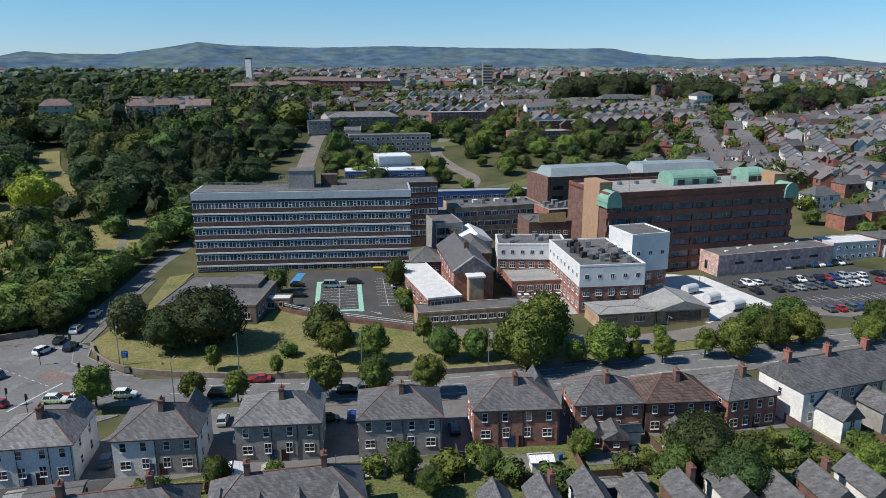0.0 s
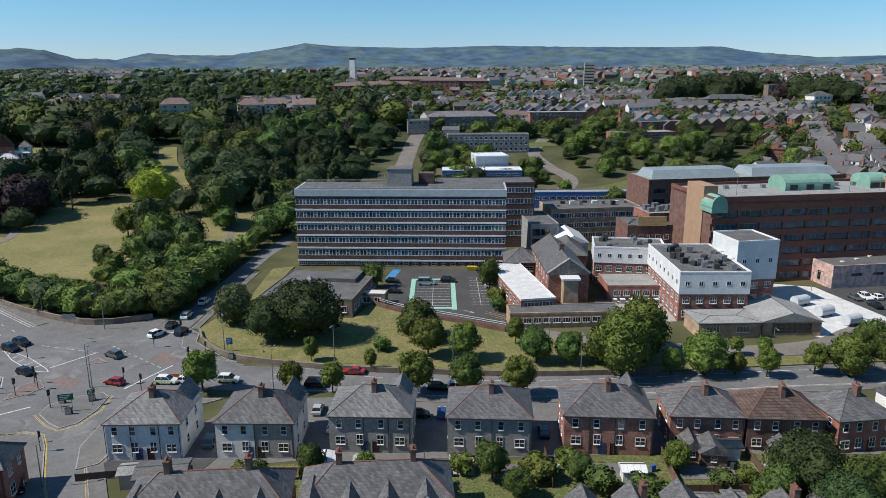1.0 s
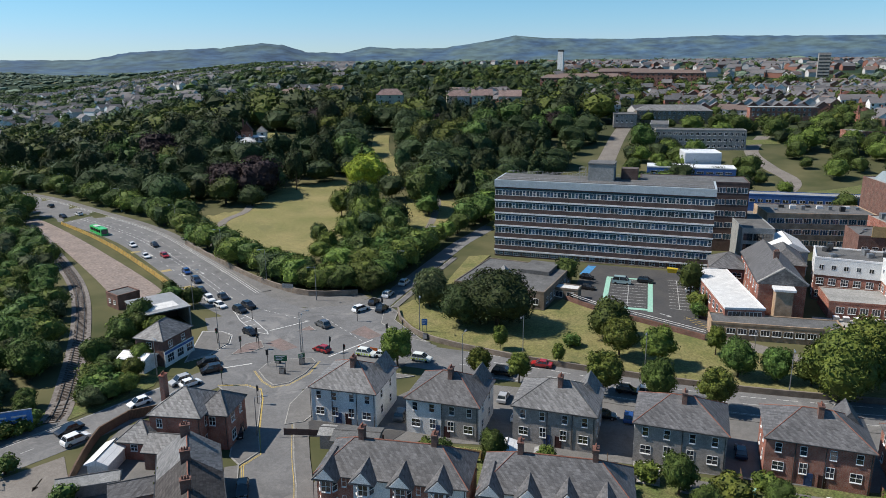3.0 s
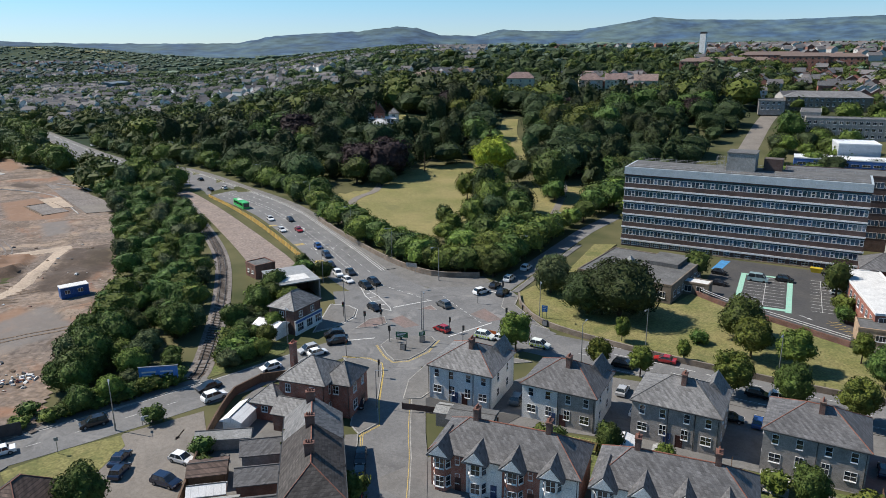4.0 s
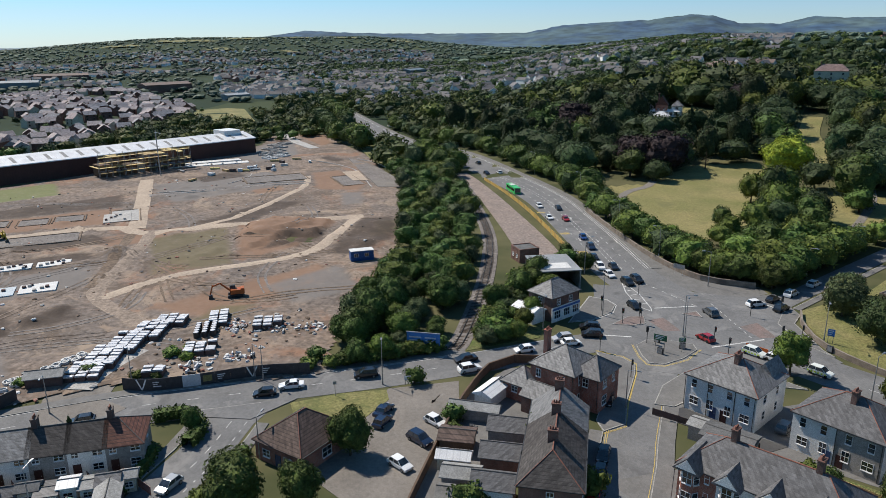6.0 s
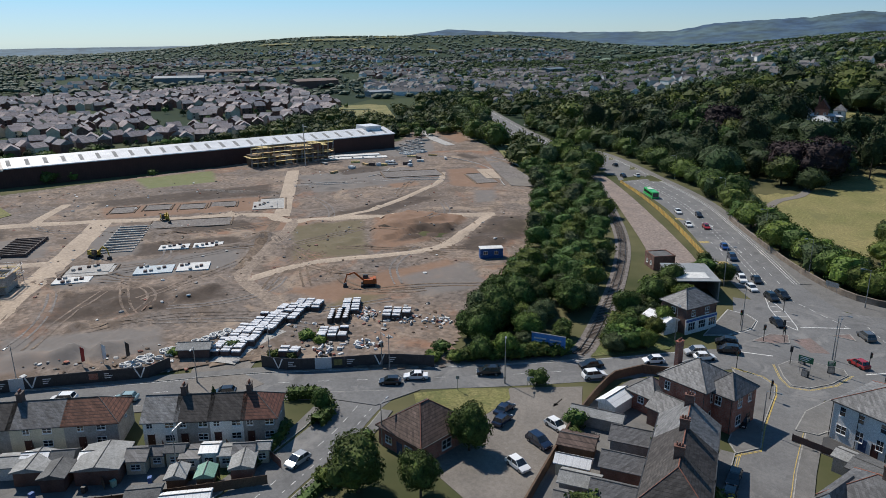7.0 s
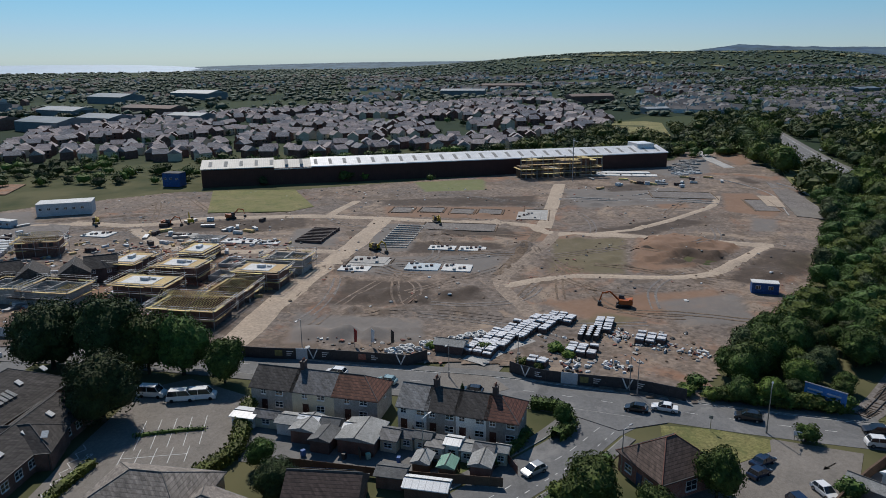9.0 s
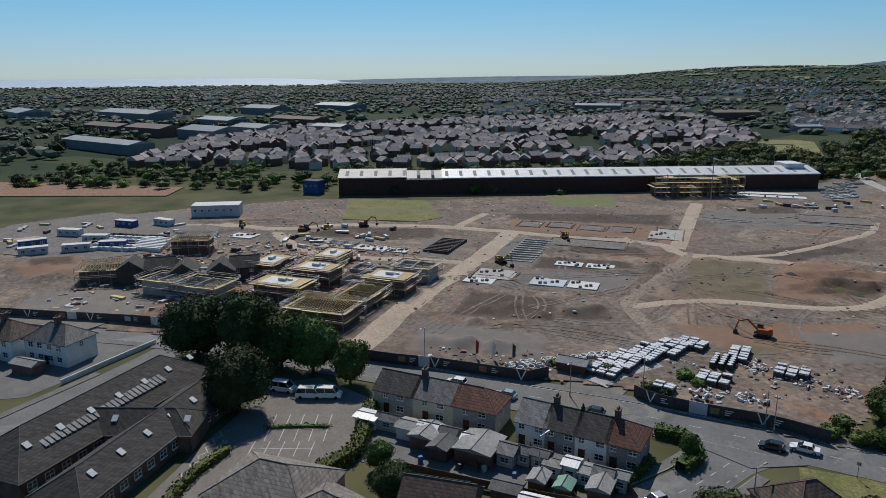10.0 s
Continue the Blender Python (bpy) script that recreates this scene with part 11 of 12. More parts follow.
# ---- junction: islands, markings, lights, lamps ----
def paved(name, pts, label, mat=None, z=0.16):
    o = area(name, pts, -0.2, z, mat or PAVING, label, "pavement")
    bm = bmesh.new()
    for (ax, ay), (bx, by) in zip(pts, pts[1:] + pts[:1]):
        d = Vector((bx - ax, by - ay, 0)).normalized()
        n = Vector((-d.y, d.x, 0)) * 0.09
        solid(bm, [(ax - n.x, ay - n.y, -0.2), (bx - n.x, by - n.y, -0.2), (bx + n.x, by + n.y, -0.2), (ax + n.x, ay + n.y, -0.2)], [(ax - n.x, ay - n.y, z + 0.02), (bx - n.x, by - n.y, z + 0.02), (bx + n.x, by + n.y, z + 0.02), (ax + n.x, ay + n.y, z + 0.02)])
    bmesh.ops.recalc_face_normals(bm, faces=bm.faces)
    tagged(part("kerb", bm, KERB), "pale kerb round a traffic island", "kerb", "", "structure")
    return o


ISLE_A = [(-103.5, 105.5), (-101.5, 110), (-102, 117), (-104.5, 121), (-108, 122), (-112, 120.5)]
ISLE_B = [(-86.5, 107.5), (-82.5, 104.5), (-79.5, 103), (-77.5, 105), (-77, 110), (-78, 115.5), (-80, 117), (-84.5, 114.5), (-87, 111)]
CORNER = [(-89, 98.5), (-84, 100.6), (-80.5, 100), (-78, 97), (-72, 88), (-67, 82), (-67.5, 77.5), (-70.5, 79), (-76, 87), (-83, 95)]
paved("traffic_island", ISLE_A, "triangular grey traffic island")
paved("traffic_island", ISLE_B, "grey traffic island with signs and cabinets")
paved("pavement", CORNER, "rounded grey pavement at the street corner")
paved("pavement", [(-76, 150), (-74, 144), (-63, 135.2), (-60, 134), (-66, 135), (-76, 141), (-79, 148)], "grey pavement curving below the wall")
paved("pavement", [(-73, 104.5), (-72, 97.5), (-68.5, 91), (-66, 93), (-66, 104), (-62, 112), (-56, 117), (-62, 116.5)], "grey pavement at the villa corner")
for pts in ([(-97, 112), (-94, 115), (-93, 118), (-96, 121), (-98, 118)], [(-92, 129), (-88, 131), (-91, 133)]):
    paved("refuge_island", pts, "small pedestrian refuge with red tactile paving", RED_ROAD, 0.14)


def along_lines(name, segs, w, mat, label, z=0.066):
    bm = bmesh.new()
    for ax, ay, bx, by in segs:
        d = Vector((bx - ax, by - ay, 0)).normalized()
        n = Vector((-d.y, d.x, 0)) * w / 2
        solid(bm, [(ax - n.x, ay - n.y, z - 0.004), (bx - n.x, by - n.y, z - 0.004), (bx + n.x, by + n.y, z - 0.004), (ax + n.x, ay + n.y, z - 0.004)], [(ax - n.x, ay - n.y, z), (bx - n.x, by - n.y, z), (bx + n.x, by + n.y, z), (ax + n.x, ay + n.y, z)])
    bmesh.ops.recalc_face_normals(bm, faces=bm.faces)
    tagged(part(name, bm, mat), label, "road marking", "", "structure")


def outline(pts, out):
    """Segments round a closed line, pushed outwards."""
    c = Vector((sum(p[0] for p in pts) / len(pts), sum(p[1] for p in pts) / len(pts)))
    q = [Vector(p) + (Vector(p) - c).normalized() * out for p in pts]
    return [(a.x, a.y, b.x, b.y) for a, b in zip(q, q[1:] + q[:1])]


along_lines("road_marking", outline(ISLE_B, 0.7)[:5], 0.12, PAINT_YELLOW, "double yellow line round the island")
along_lines("road_marking", outline(ISLE_B, 1.0)[:5], 0.12, PAINT_YELLOW, "double yellow line round the island")
along_lines("road_marking", outline(CORNER, 0.6)[:6], 0.12, PAINT_YELLOW, "double yellow line at the corner")
along_lines("road_marking", outline(CORNER, 0.9)[:6], 0.12, PAINT_YELLOW, "double yellow line at the corner")
along_lines("road_marking", outline(ISLE_A, 0.5), 0.14, PAINT_WHITE, "white line round the island")
# chevron island before the stop line
hatch = [(-116, 136), (-106, 131.5), (-98.5, 126.5), (-97, 125), (-101, 125), (-109, 130)]
segs = outline(hatch, 0.0)
for k in range(6):
    t = k / 6
    ax, ay = -115 + 17 * t, 135.4 - 9 * t
    segs.append((ax, ay, ax + 0.6 - 2.4 * t, ay - 1.2 - 1.2 * t))
along_lines("road_marking", segs, 0.22, PAINT_WHITE, "white chevron hatching on the junction")
segs = []
for (ax, ay), (bx, by) in (((-93, 136), (-98, 127)), ((-77, 119), (-73, 131)), ((-88, 150), (-77, 149)), ((-96, 104), (-90, 110))):
    segs.append((ax, ay, bx, by))
along_lines("road_marking", segs, 0.35, PAINT_WHITE, "white stop line")
segs = []
for k in range(9):
    t = k / 9
    segs.append((-118 + 30 * t, 140 - 5 * t, -116 + 30 * t, 139.7 - 5 * t))
    segs.append((-92 + 18 * t, 140 - 11 * t, -91 + 18 * t, 139.4 - 11 * t))
along_lines("road_marking", segs, 0.14, PAINT_WHITE, "broken white guide line")
area("road_patch", [(-94, 120), (-88, 118), (-86, 121), (-93, 124)], 0.055, 0.066, RED_ROAD, "faded red surfacing at the crossing", "road")
area("road_patch", [(-80, 133), (-74, 131), (-72, 134), (-79, 138)], 0.055, 0.067, RED_ROAD, "faded red surfacing at the crossing", "road")
area("road_patch", [(-66, 119), (-60, 120), (-60, 122), (-66, 121.4)], 0.055, 0.068, ASPHALT_DARK, "darker asphalt repair", "road")


def arrow(x, y, turn, bent=0):
    bm = bmesh.new()
    box(bm, -1.4, 0.8, -0.1, 0.1, 0, 0.006)
    solid(bm, [(0.8, -0.45, 0), (2.0, 0, 0), (0.8, 0.45, 0)], [(0.8, -0.45, 0.006), (2.0, 0, 0.006), (0.8, 0.45, 0.006)])
    if bent:
        box(bm, -0.2, 0.0, 0.1 if bent > 0 else -1.0, 1.0 if bent > 0 else -0.1, 0.001, 0.006)
    bmesh.ops.recalc_face_normals(bm, faces=bm.faces)
    ob = tagged(part("road_arrow", bm, PAINT_WHITE), "white painted lane arrow", "road marking", "", "structure")
    ob.matrix_basis = pose(x, y, 0.064, 0, 0, turn)


for x, y, a, b in ((-150, 155.5, 330, 0), (-146, 159, 330, 1), (-142, 163, 330, 0), (-176, 169, 332, 0), (-172, 173, 332, 1), (-128, 146, 330, 0), (-200, 181, 335, 0), (-92, 62, 300, 0), (-14, 172, 330, 0)):
    arrow(x, y, a, b)
for x, y in ((-184, 172), (-158, 158.5), (-140, 148)):
    bm = bmesh.new()
    for k in range(7):
        box(bm, k * 0.42, k * 0.42 + 0.28, 0, 2.2, 0, 0.006)
    ob = tagged(part("lane_lettering", bm, PAINT_YELLOW), "pale lettering bars painted on the lane", "road marking", "", "structure")
    ob.matrix_basis = pose(x, y, 0.064, 0, 0, 240)


def street_lamp(x, y, h=9.0, turn=0, z=0.1):
    s = thing("street_lamp", pose(x, y, terrain(x, y) + z, 0, 0, turn), "tall grey steel street lamp at the kerb", "street lamp", "street lamps")
    if "lamp" not in CACHE:
        pole = rod(bmesh.new(), (0, 0, 0), (0, 0, 9), 0.11, 0.06, 8)
        rod(pole, (0, 0, 0), (0, 0, 1.4), 0.15, 0.15, 8)
        CACHE["lamp"] = mesh_of(pole, "pole"), mesh_of(rod(bmesh.new(), (0, 0, 8.95), (1.5, 0, 9.2), 0.05, 0.04), "arm"), mesh_of(boxes((1.4, 2.2, -0.16, 0.16, 9.1, 9.26, 0.03)), "lantern")
        for me in CACHE["lamp"]:
            me.materials.append(METAL_GREY)
    s.scale = (1, 1, h / 9)
    for n, me in zip(("pole", "arm", "lantern"), CACHE["lamp"]):
        part(n, me, None, s)


for x, y, h, a in ((-39, 134.6, 9, 270), (-65, 139, 9, 300), (-14, 134.8, 9, 270), (22, 153, 6, 270), (-47, 120, 9, 90), (51, 142.5, 9, 270), (12, 136, 9, 270), (-102, 57, 8, 150), (-80, 114, 10, 120), (-101.8, 114, 10, 200), (-125, 132, 10, 60), (-97, 0.5, 7, 140), (-116.5, 40, 7, 0), (-118, 39, 7, 0), (-126, 6, 7, 340), (-118, -62, 5, 0), (-150, 173, 10, 240), (-190, 196, 10, 240), (-235, 213, 10, 250), (-290, 232, 10, 250), (-121, 157, 10, 240), (-100, 150, 9, 230), (-89, 176, 8, 0), (-93, 208, 8, 0), (-138, -24, 8, 340), (-130, 20, 7, 0), (-70.5, 86, 7, 30), (-92, 30, 7, 130), (85, 149, 9, 270), (6, 152, 5, 90), (-24, 163, 5, 90), (-84, 119, 9, 40), (-104, 98, 8, 330), (-340, 246, 10, 250), (76, 190, 8, 0), (108, 172, 9, 90), (140, 190, 9, 90)):
    street_lamp(x, y, h, a)


LAMP_RED = material("signal_red_glass", (0.3, 0.01, 0.01), None, 0.3, 1, 0.5, 0.0)
LAMP_AMBER = material("signal_amber_glass", (0.25, 0.12, 0.0), None, 0.3, 1, 0.5, 0.0)
LAMP_GREEN = material("signal_green_glass", (0.0, 0.15, 0.06), None, 0.3, 1, 0.5, 0.0)


def traffic_light(x, y, turn, z=0.15):
    s = thing("traffic_light", pose(x, y, z, 0, 0, turn), "black three-lamp traffic light on a grey pole", "traffic light", "traffic lights")
    if "signal" not in CACHE:
        p = mesh_of(rod(bmesh.new(), (0, 0, 0), (0, 0, 3.6), 0.07, 0.07, 8), "pole")
        p.materials.append(METAL_DARK)
        h = mesh_of(boxes((-0.19, 0.19, -0.28, -0.05, 2.5, 3.5), (-0.28, 0.28, -0.06, -0.03, 2.4, 3.6)), "head")
        h.materials.append(METAL_DARK)
        lens = []
        for k, mat in enumerate((LAMP_GREEN, LAMP_AMBER, LAMP_RED)):
            me = mesh_of(rod(bmesh.new(), (0, -0.28, 2.68 + k * 0.32), (0, -0.33, 2.68 + k * 0.32), 0.11, 0.1, 10), "lens")
            me.materials.append(mat)
            lens.append(me)
        CACHE["signal"] = p, h, lens
    p, h, lens = CACHE["signal"]
    part("pole", p, None, s)
    o = part("head", h, None, s)
    for me in lens:
        part("lens", me, None, o)


for x, y, a in ((-104, 116, 20), (-96, 114, 60), (-96, 119.5, 200), (-93.5, 117, 300), (-78, 121, 100), (-106, 131, 250), (-89, 99.5, 60), (-77.6, 95.5, 120), (-82, 140, 190), (-79.5, 148, 180), (-73, 118.5, 90), (-86, 110, 240), (-68, 136, 100), (-70, 132.5, 260)):
    traffic_light(x, y, a)


def road_sign(x, y, turn, w, h, z0, mat, label, bars=True, legs=1, at=0.15):
    s = thing("road_sign", pose(x, y, terrain(x, y) + at, 0, 0, turn), label, "sign")
    for k in range(legs):
        px = 0 if legs == 1 else -w * 0.35 + k * w * 0.7
        part("post", rod(bmesh.new(), (px, 0.06, 0), (px, 0.06, z0 + h), 0.05), METAL_GREY, s)
    pl = part("plate", boxes((-w / 2, w / 2, -0.03, 0.02, z0, z0 + h)), mat, s)
    if bars:
        bm = bmesh.new()
        for k in range(3):
            box(bm, -w * 0.38, w * (0.1 + 0.12 * k), -0.045, -0.03, z0 + h * (0.18 + 0.27 * k), z0 + h * (0.3 + 0.27 * k))
        part("text_bar", bm, FRAME_WHITE, pl)


SIGN_GREEN = material("green_sign", (0.02, 0.12, 0.06), None, 0.4, 1, 0.5, 0.0)
SIGN_BLUE = material("blue_sign", (0.05, 0.2, 0.5), (0.04, 0.15, 0.4), 0.4, 1, 0.5, 0.0)
road_sign(-82, 109, 20, 2.6, 1.2, 2.2, SIGN_GREEN, "green direction sign on the traffic island", legs=2)
road_sign(-79, 112, 60, 1.4, 0.9, 2.2, SIGN_GREEN, "small green direction sign on the island")
road_sign(-110, 151.5, 10, 3.2, 1.2, 1.6, FELT_PALE, "grey-backed road sign on two posts", False, 2)
road_sign(-64, 139.5, 20, 1.3, 1.5, 1.5, SIGN_BLUE, "blue and white sign on the lawn", True, 2, 0.3)
road_sign(-103, 48, 60, 0.6, 0.6, 2.2, FELT_PALE, "small road sign at the junction", False)
road_sign(-99, 60.5, 60, 1.2, 0.8, 1.0, FRAME_WHITE, "white notice board at the car park", False, 2)
bb = thing("billboard", pose(-109, 70.5, 0.1, 0, 0, 42), "large blue advertising board against the trees", "billboard")
part("panel", boxes((-3.4, 3.4, -0.1, 0.1, 1.2, 4.2)), SIGN_BLUE, bb)
bm = bmesh.new()
for k in range(4):
    box(bm, -2.9 + (k % 2) * 3.2, -0.4 + (k % 2) * 3.0, -0.13, -0.1, 3.1 - (k // 2) * 0.7, 3.4 - (k // 2) * 0.7)
part("text_bar", bm, CABIN_WHITE, bb)
part("frame", boxes((-3.5, 3.5, -0.12, 0.12, 1.05, 1.2), (-3.5, 3.5, -0.12, 0.12, 4.2, 4.32)), METAL_GREY, bb)
for x in (-2.6, 0, 2.6):
    part("post", rod(bmesh.new(), (x, 0.2, -0.1), (x, 0.2, 4.1), 0.1), METAL_DARK, bb)
for x, y, a in ((-81, 108, 10), (-80, 113.5, 40), (-85, 112, 0), (-62, 135.6, 0)):
    c = thing("control_cabinet", pose(x, y, 0.16, 0, 0, a), "dark roadside control cabinet", "cabinet")
    part("body", boxes((-0.6, 0.6, -0.25, 0.25, 0, 1.3, 0.03)), METAL_DARK, c)
    part("door", boxes((-0.5, 0.5, -0.27, -0.25, 0.1, 1.2)), METAL_GREY, c)
ORANGE_BAR = material("orange_barrier", (0.5, 0.12, 0.03), (0.42, 0.1, 0.03), 0.6, 1, 0.5, 0.0)
for x, y, a in ((-72, 124.5, 5), (-69.5, 124.8, 5), (-62, 126, 60), (-8, 209, 0), (-5.5, 209.5, 0), (-12, 209, 0), (78, 172, 30), (81, 172, 20)):
    b = thing("road_barrier", pose(x, y, 0.06, 0, 0, a), "orange plastic road barrier", "barrier")
    part("panel", boxes((-1.0, 1.0, -0.04, 0.04, 0.3, 1.0)), ORANGE_BAR, b)
    part("foot", boxes((-0.8, -0.6, -0.3, 0.3, 0, 0.1), (0.6, 0.8, -0.3, 0.3, 0, 0.1)), METAL_DARK, b)
BIN_YELLOW = material("yellow_grit_bin", (0.5, 0.36, 0.02), (0.4, 0.29, 0.03), 0.6, 1, 0.5, 0.0)
for x, y in ((-16, 210.5), (-4.8, 210)):
    b = thing("skip_bin", pose(x, y, 0.04), "yellow metal skip bin at the ward wall", "bin")
    part("body", solid(bmesh.new(), [(-1.2, -0.6, 0), (1.2, -0.6, 0), (1.2, 0.6, 0), (-1.2, 0.6, 0)], [(-1.5, -0.8, 1.2), (1.5, -0.8, 1.2), (1.5, 0.8, 1.2), (-1.5, 0.8, 1.2)]), BIN_YELLOW, b)
    part("lid", boxes((-1.5, 1.5, -0.8, 0.8, 1.2, 1.3)), BIN_YELLOW, b)

# railway and the yellow fence by the road
RAIL = [(-106.5, 76), (-112, 83), (-138, 109), (-168, 134), (-205, 157), (-250, 182), (-320, 208)]
strip("railway_bed", RAIL, 4.5, -0.2, 0.14, DIRT_GREY, 0, "stony single railway bed", category="railway")
for off in (-0.72, 0.72):
    strip("rail", RAIL, 0.09, 0.2, 0.34, METAL_DARK, off, "rusty steel rail", category="railway")
bm = bmesh.new()
for k, (p, n) in enumerate(curve(RAIL[:6], 0.9)):
    a = math.atan2(n.y, n.x)
    c, s = math.cos(a), math.sin(a)
    q = [(p.x + u * c - v * s, p.y + u * s + v * c) for u, v in ((-1.3, -0.13), (1.3, -0.13), (1.3, 0.13), (-1.3, 0.13))]
    solid(bm, [(*r, 0.1) for r in q], [(*r, 0.22) for r in q])
tagged(part("sleepers", bm, BARK), "weathered railway sleepers", "railway", "", "stuff")
strip("verge", [(-141, 131), (-152, 138.5), (-180, 153.5), (-212, 169.5), (-246, 185.5), (-262, 192)], 13, -0.2, 0.12, GRAVEL_STRIP, 0, "bare pinkish gravel strip between railway and road", category="ground", width_end=5)
area("verge", [(-107, 68), (-101, 94), (-105, 101), (-116, 118), (-134, 128), (-140, 122), (-120, 96), (-108, 72)], -0.2, 0.08, GARDEN, "rough overgrown ground beside the railway", "ground")
line = curve([(-141, 142.5), (-165, 155.5), (-190, 168.5), (-216, 180), (-243, 190.5)], 1.6)
FENCE_Y = material("yellow_timber_fence", (0.55, 0.36, 0.09), (0.45, 0.28, 0.08), 0.8, 0.8, 0.5, 0.1)
fence = thing("timber_fence", Matrix.Identity(4), "yellow timber hoarding fence along the road", "fence")
panel_mesh = mesh_of(boxes((0, 1.3, -0.04, 0.04, 0.1, 1.6)), "fence_panel")
panel_mesh.materials.append(FENCE_Y)
post_mesh = mesh_of(boxes((-0.09, 0.09, -0.09, 0.09, 0, 1.9)), "post")
post_mesh.materials.append(TIMBER)
for (p, n), (q, _) in zip(line, line[1:]):
    a = math.degrees(math.atan2(q.y - p.y, q.x - p.x))
    part("fence_panel", panel_mesh, None, fence, "", pose(p.x, p.y, 0.05, 0, 0, a))
    part("post", post_mesh, None, fence, "", pose(p.x, p.y, 0.0, 0, 0, a))


def paling(pts, h, label, mat=TIMBER_OLD, step=2.0, z=0.05):
    """A garden fence: posts and panels along a line."""
    f = thing("garden_fence", Matrix.Identity(4), label, "fence")
    line = curve(pts, step)
    for (p, n), (q, _) in zip(line, line[1:]):
        a = math.degrees(math.atan2(q.y - p.y, q.x - p.x))
        L = (q - p).length
        part("fence_panel", boxes((0.06, L - 0.06, -0.03, 0.03, 0.1, h)), mat, f, "", pose(p.x, p.y, z, 0, 0, a))
        part("post", boxes((-0.06, 0.06, -0.06, 0.06, 0, h + 0.1)), mat, f, "", pose(p.x, p.y, z, 0, 0, a))


for pts, h, mat, lab in (([(-52, 89), (-36, 93), (-16, 95)], 1.5, TIMBER, "brown timber fence between back gardens"), ([(-34, 98), (-33, 92)], 1.5, TIMBER_OLD, "weathered brown timber garden fence"), ([(-15, 100), (-14, 93)], 1.6, TIMBER_OLD, "weathered brown timber garden fence"), ([(4, 103), (5, 94)], 1.6, TIMBER_OLD, "weathered brown timber garden fence"), ([(22.5, 106), (23.5, 94)], 1.6, BRICK_BROWN, "low brick garden wall"), ([(36, 107), (37.5, 95)], 1.6, TIMBER_OLD, "weathered brown timber garden fence"), ([(49, 108), (51, 96)], 1.6, BRICK_RED, "red brick garden wall"), ([(62, 112), (66, 97)], 1.8, BRICK_DARK, "dark brick garden wall"), ([(8, 92.5), (30, 95.5), (50, 97)], 1.5, TIMBER_OLD, "weathered brown timber garden fence"), ([(72, 112), (76, 100)], 1.6, TIMBER_OLD, "weathered brown timber garden fence"),
                         ([(-66.5, 88), (-60, 90), (-50, 92.5)], 1.2, BRICK_DARK, "low dark wall of the paved yard"), ([(-104.5, -1), (-97, 1)], 1.6, BRICK_BROWN, "brick side wall of a garden"), ([(-102, 3.5), (-93, 6)], 1.5, TIMBER_OLD, "weathered brown timber garden fence"), ([(-101, 8), (-92, 10.5)], 1.5, TIMBER_OLD, "weathered brown timber garden fence"), ([(-99, 12.5), (-92, 14.5)], 1.5, BRICK_RED, "red brick garden wall"), ([(-108, -12), (-97, -9)], 1.5, TIMBER_OLD, "weathered brown timber garden fence"), ([(-112, -19), (-100, -16)], 1.5, TIMBER_OLD, "weathered brown timber garden fence"), ([(-96, -20), (-92, -4), (-89, 12)], 1.6, TIMBER_OLD, "weathered rear garden fence")):
    paling(pts, h, lab, mat)
# plots round the houses
area("garden", [(-51, 83), (-52, 92), (-35, 96.5), (5, 102), (25, 107), (62, 109), (84, 112), (88, 96), (40, 86), (0, 84)], -0.2, 0.07, GARDEN, "back gardens of lawn and paving behind the villas", "garden")
area("yard", [(-66.5, 88), (-65, 94), (-53, 95.5), (-48, 97), (-49, 92.5), (-60, 89.8)], -0.2, 0.1, ASPHALT_DARK, "dark asphalt yard behind the white villas", "yard")
area("yard", [(-56, 106), (-52, 117), (-30, 121), (0, 122.5), (25, 126.5), (60, 134), (62, 121), (25, 117), (0, 113), (-30, 111)], -0.2, 0.06, PAVING, "paved forecourts in front of the villas", "yard")
for x, y, w, d, a, mat, lab in ((-45, 92.5, 5, 3.5, 10, PAVING, "grey patio"), (-20, 97.5, 5, 2.4, 5, GARDEN, "bright turf strip"), (-26, 97, 5, 3, 5, PAVING, "grey patio"), (0, 98, 8, 4, 5, PAVING, "grey patio"), (15, 100, 9, 4, 5, PAVING, "grey patio"), (29, 101, 9, 4, 5, PAVING, "grey patio with steps"), (40, 103, 7, 4, 8, CONCRETE, "pale concrete patio"), (-9, 99, 4, 6, 5, CONCRETE, "concrete path"), (54, 103, 6, 5, 10, DRY_GRASS, "dry lawn"), (75, 105, 7, 5, 15, DRY_GRASS, "dry lawn")):
    ob = area("patio", [(-w / 2, -d / 2), (w / 2, -d / 2), (w / 2, d / 2), (-w / 2, d / 2)], 0, 0.05, mat, lab + " in a back garden", "patio")
    ob.matrix_basis = pose(x, y, 0.075, 0, 0, a)
area("garden", [(-104, -4), (-99.8, 15), (-96.5, 11.5), (-92, 6), (-94, -8), (-98, -28), (-112, -30)], -0.2, 0.08, PAVING, "cluttered back yards behind the terrace", "garden")
for x, y, w, d, a in ((-98, 1.5, 3, 7, 15), (-95, 6, 3, 6, 15)):
    ob = area("garden_lawn", [(-d / 2, -w / 2), (d / 2, -w / 2), (d / 2, w / 2), (-d / 2, w / 2)], 0, 0.04, GARDEN, "narrow bright green garden lawn", "lawn")
    ob.matrix_basis = pose(x, y, 0.085, 0, 0, a)
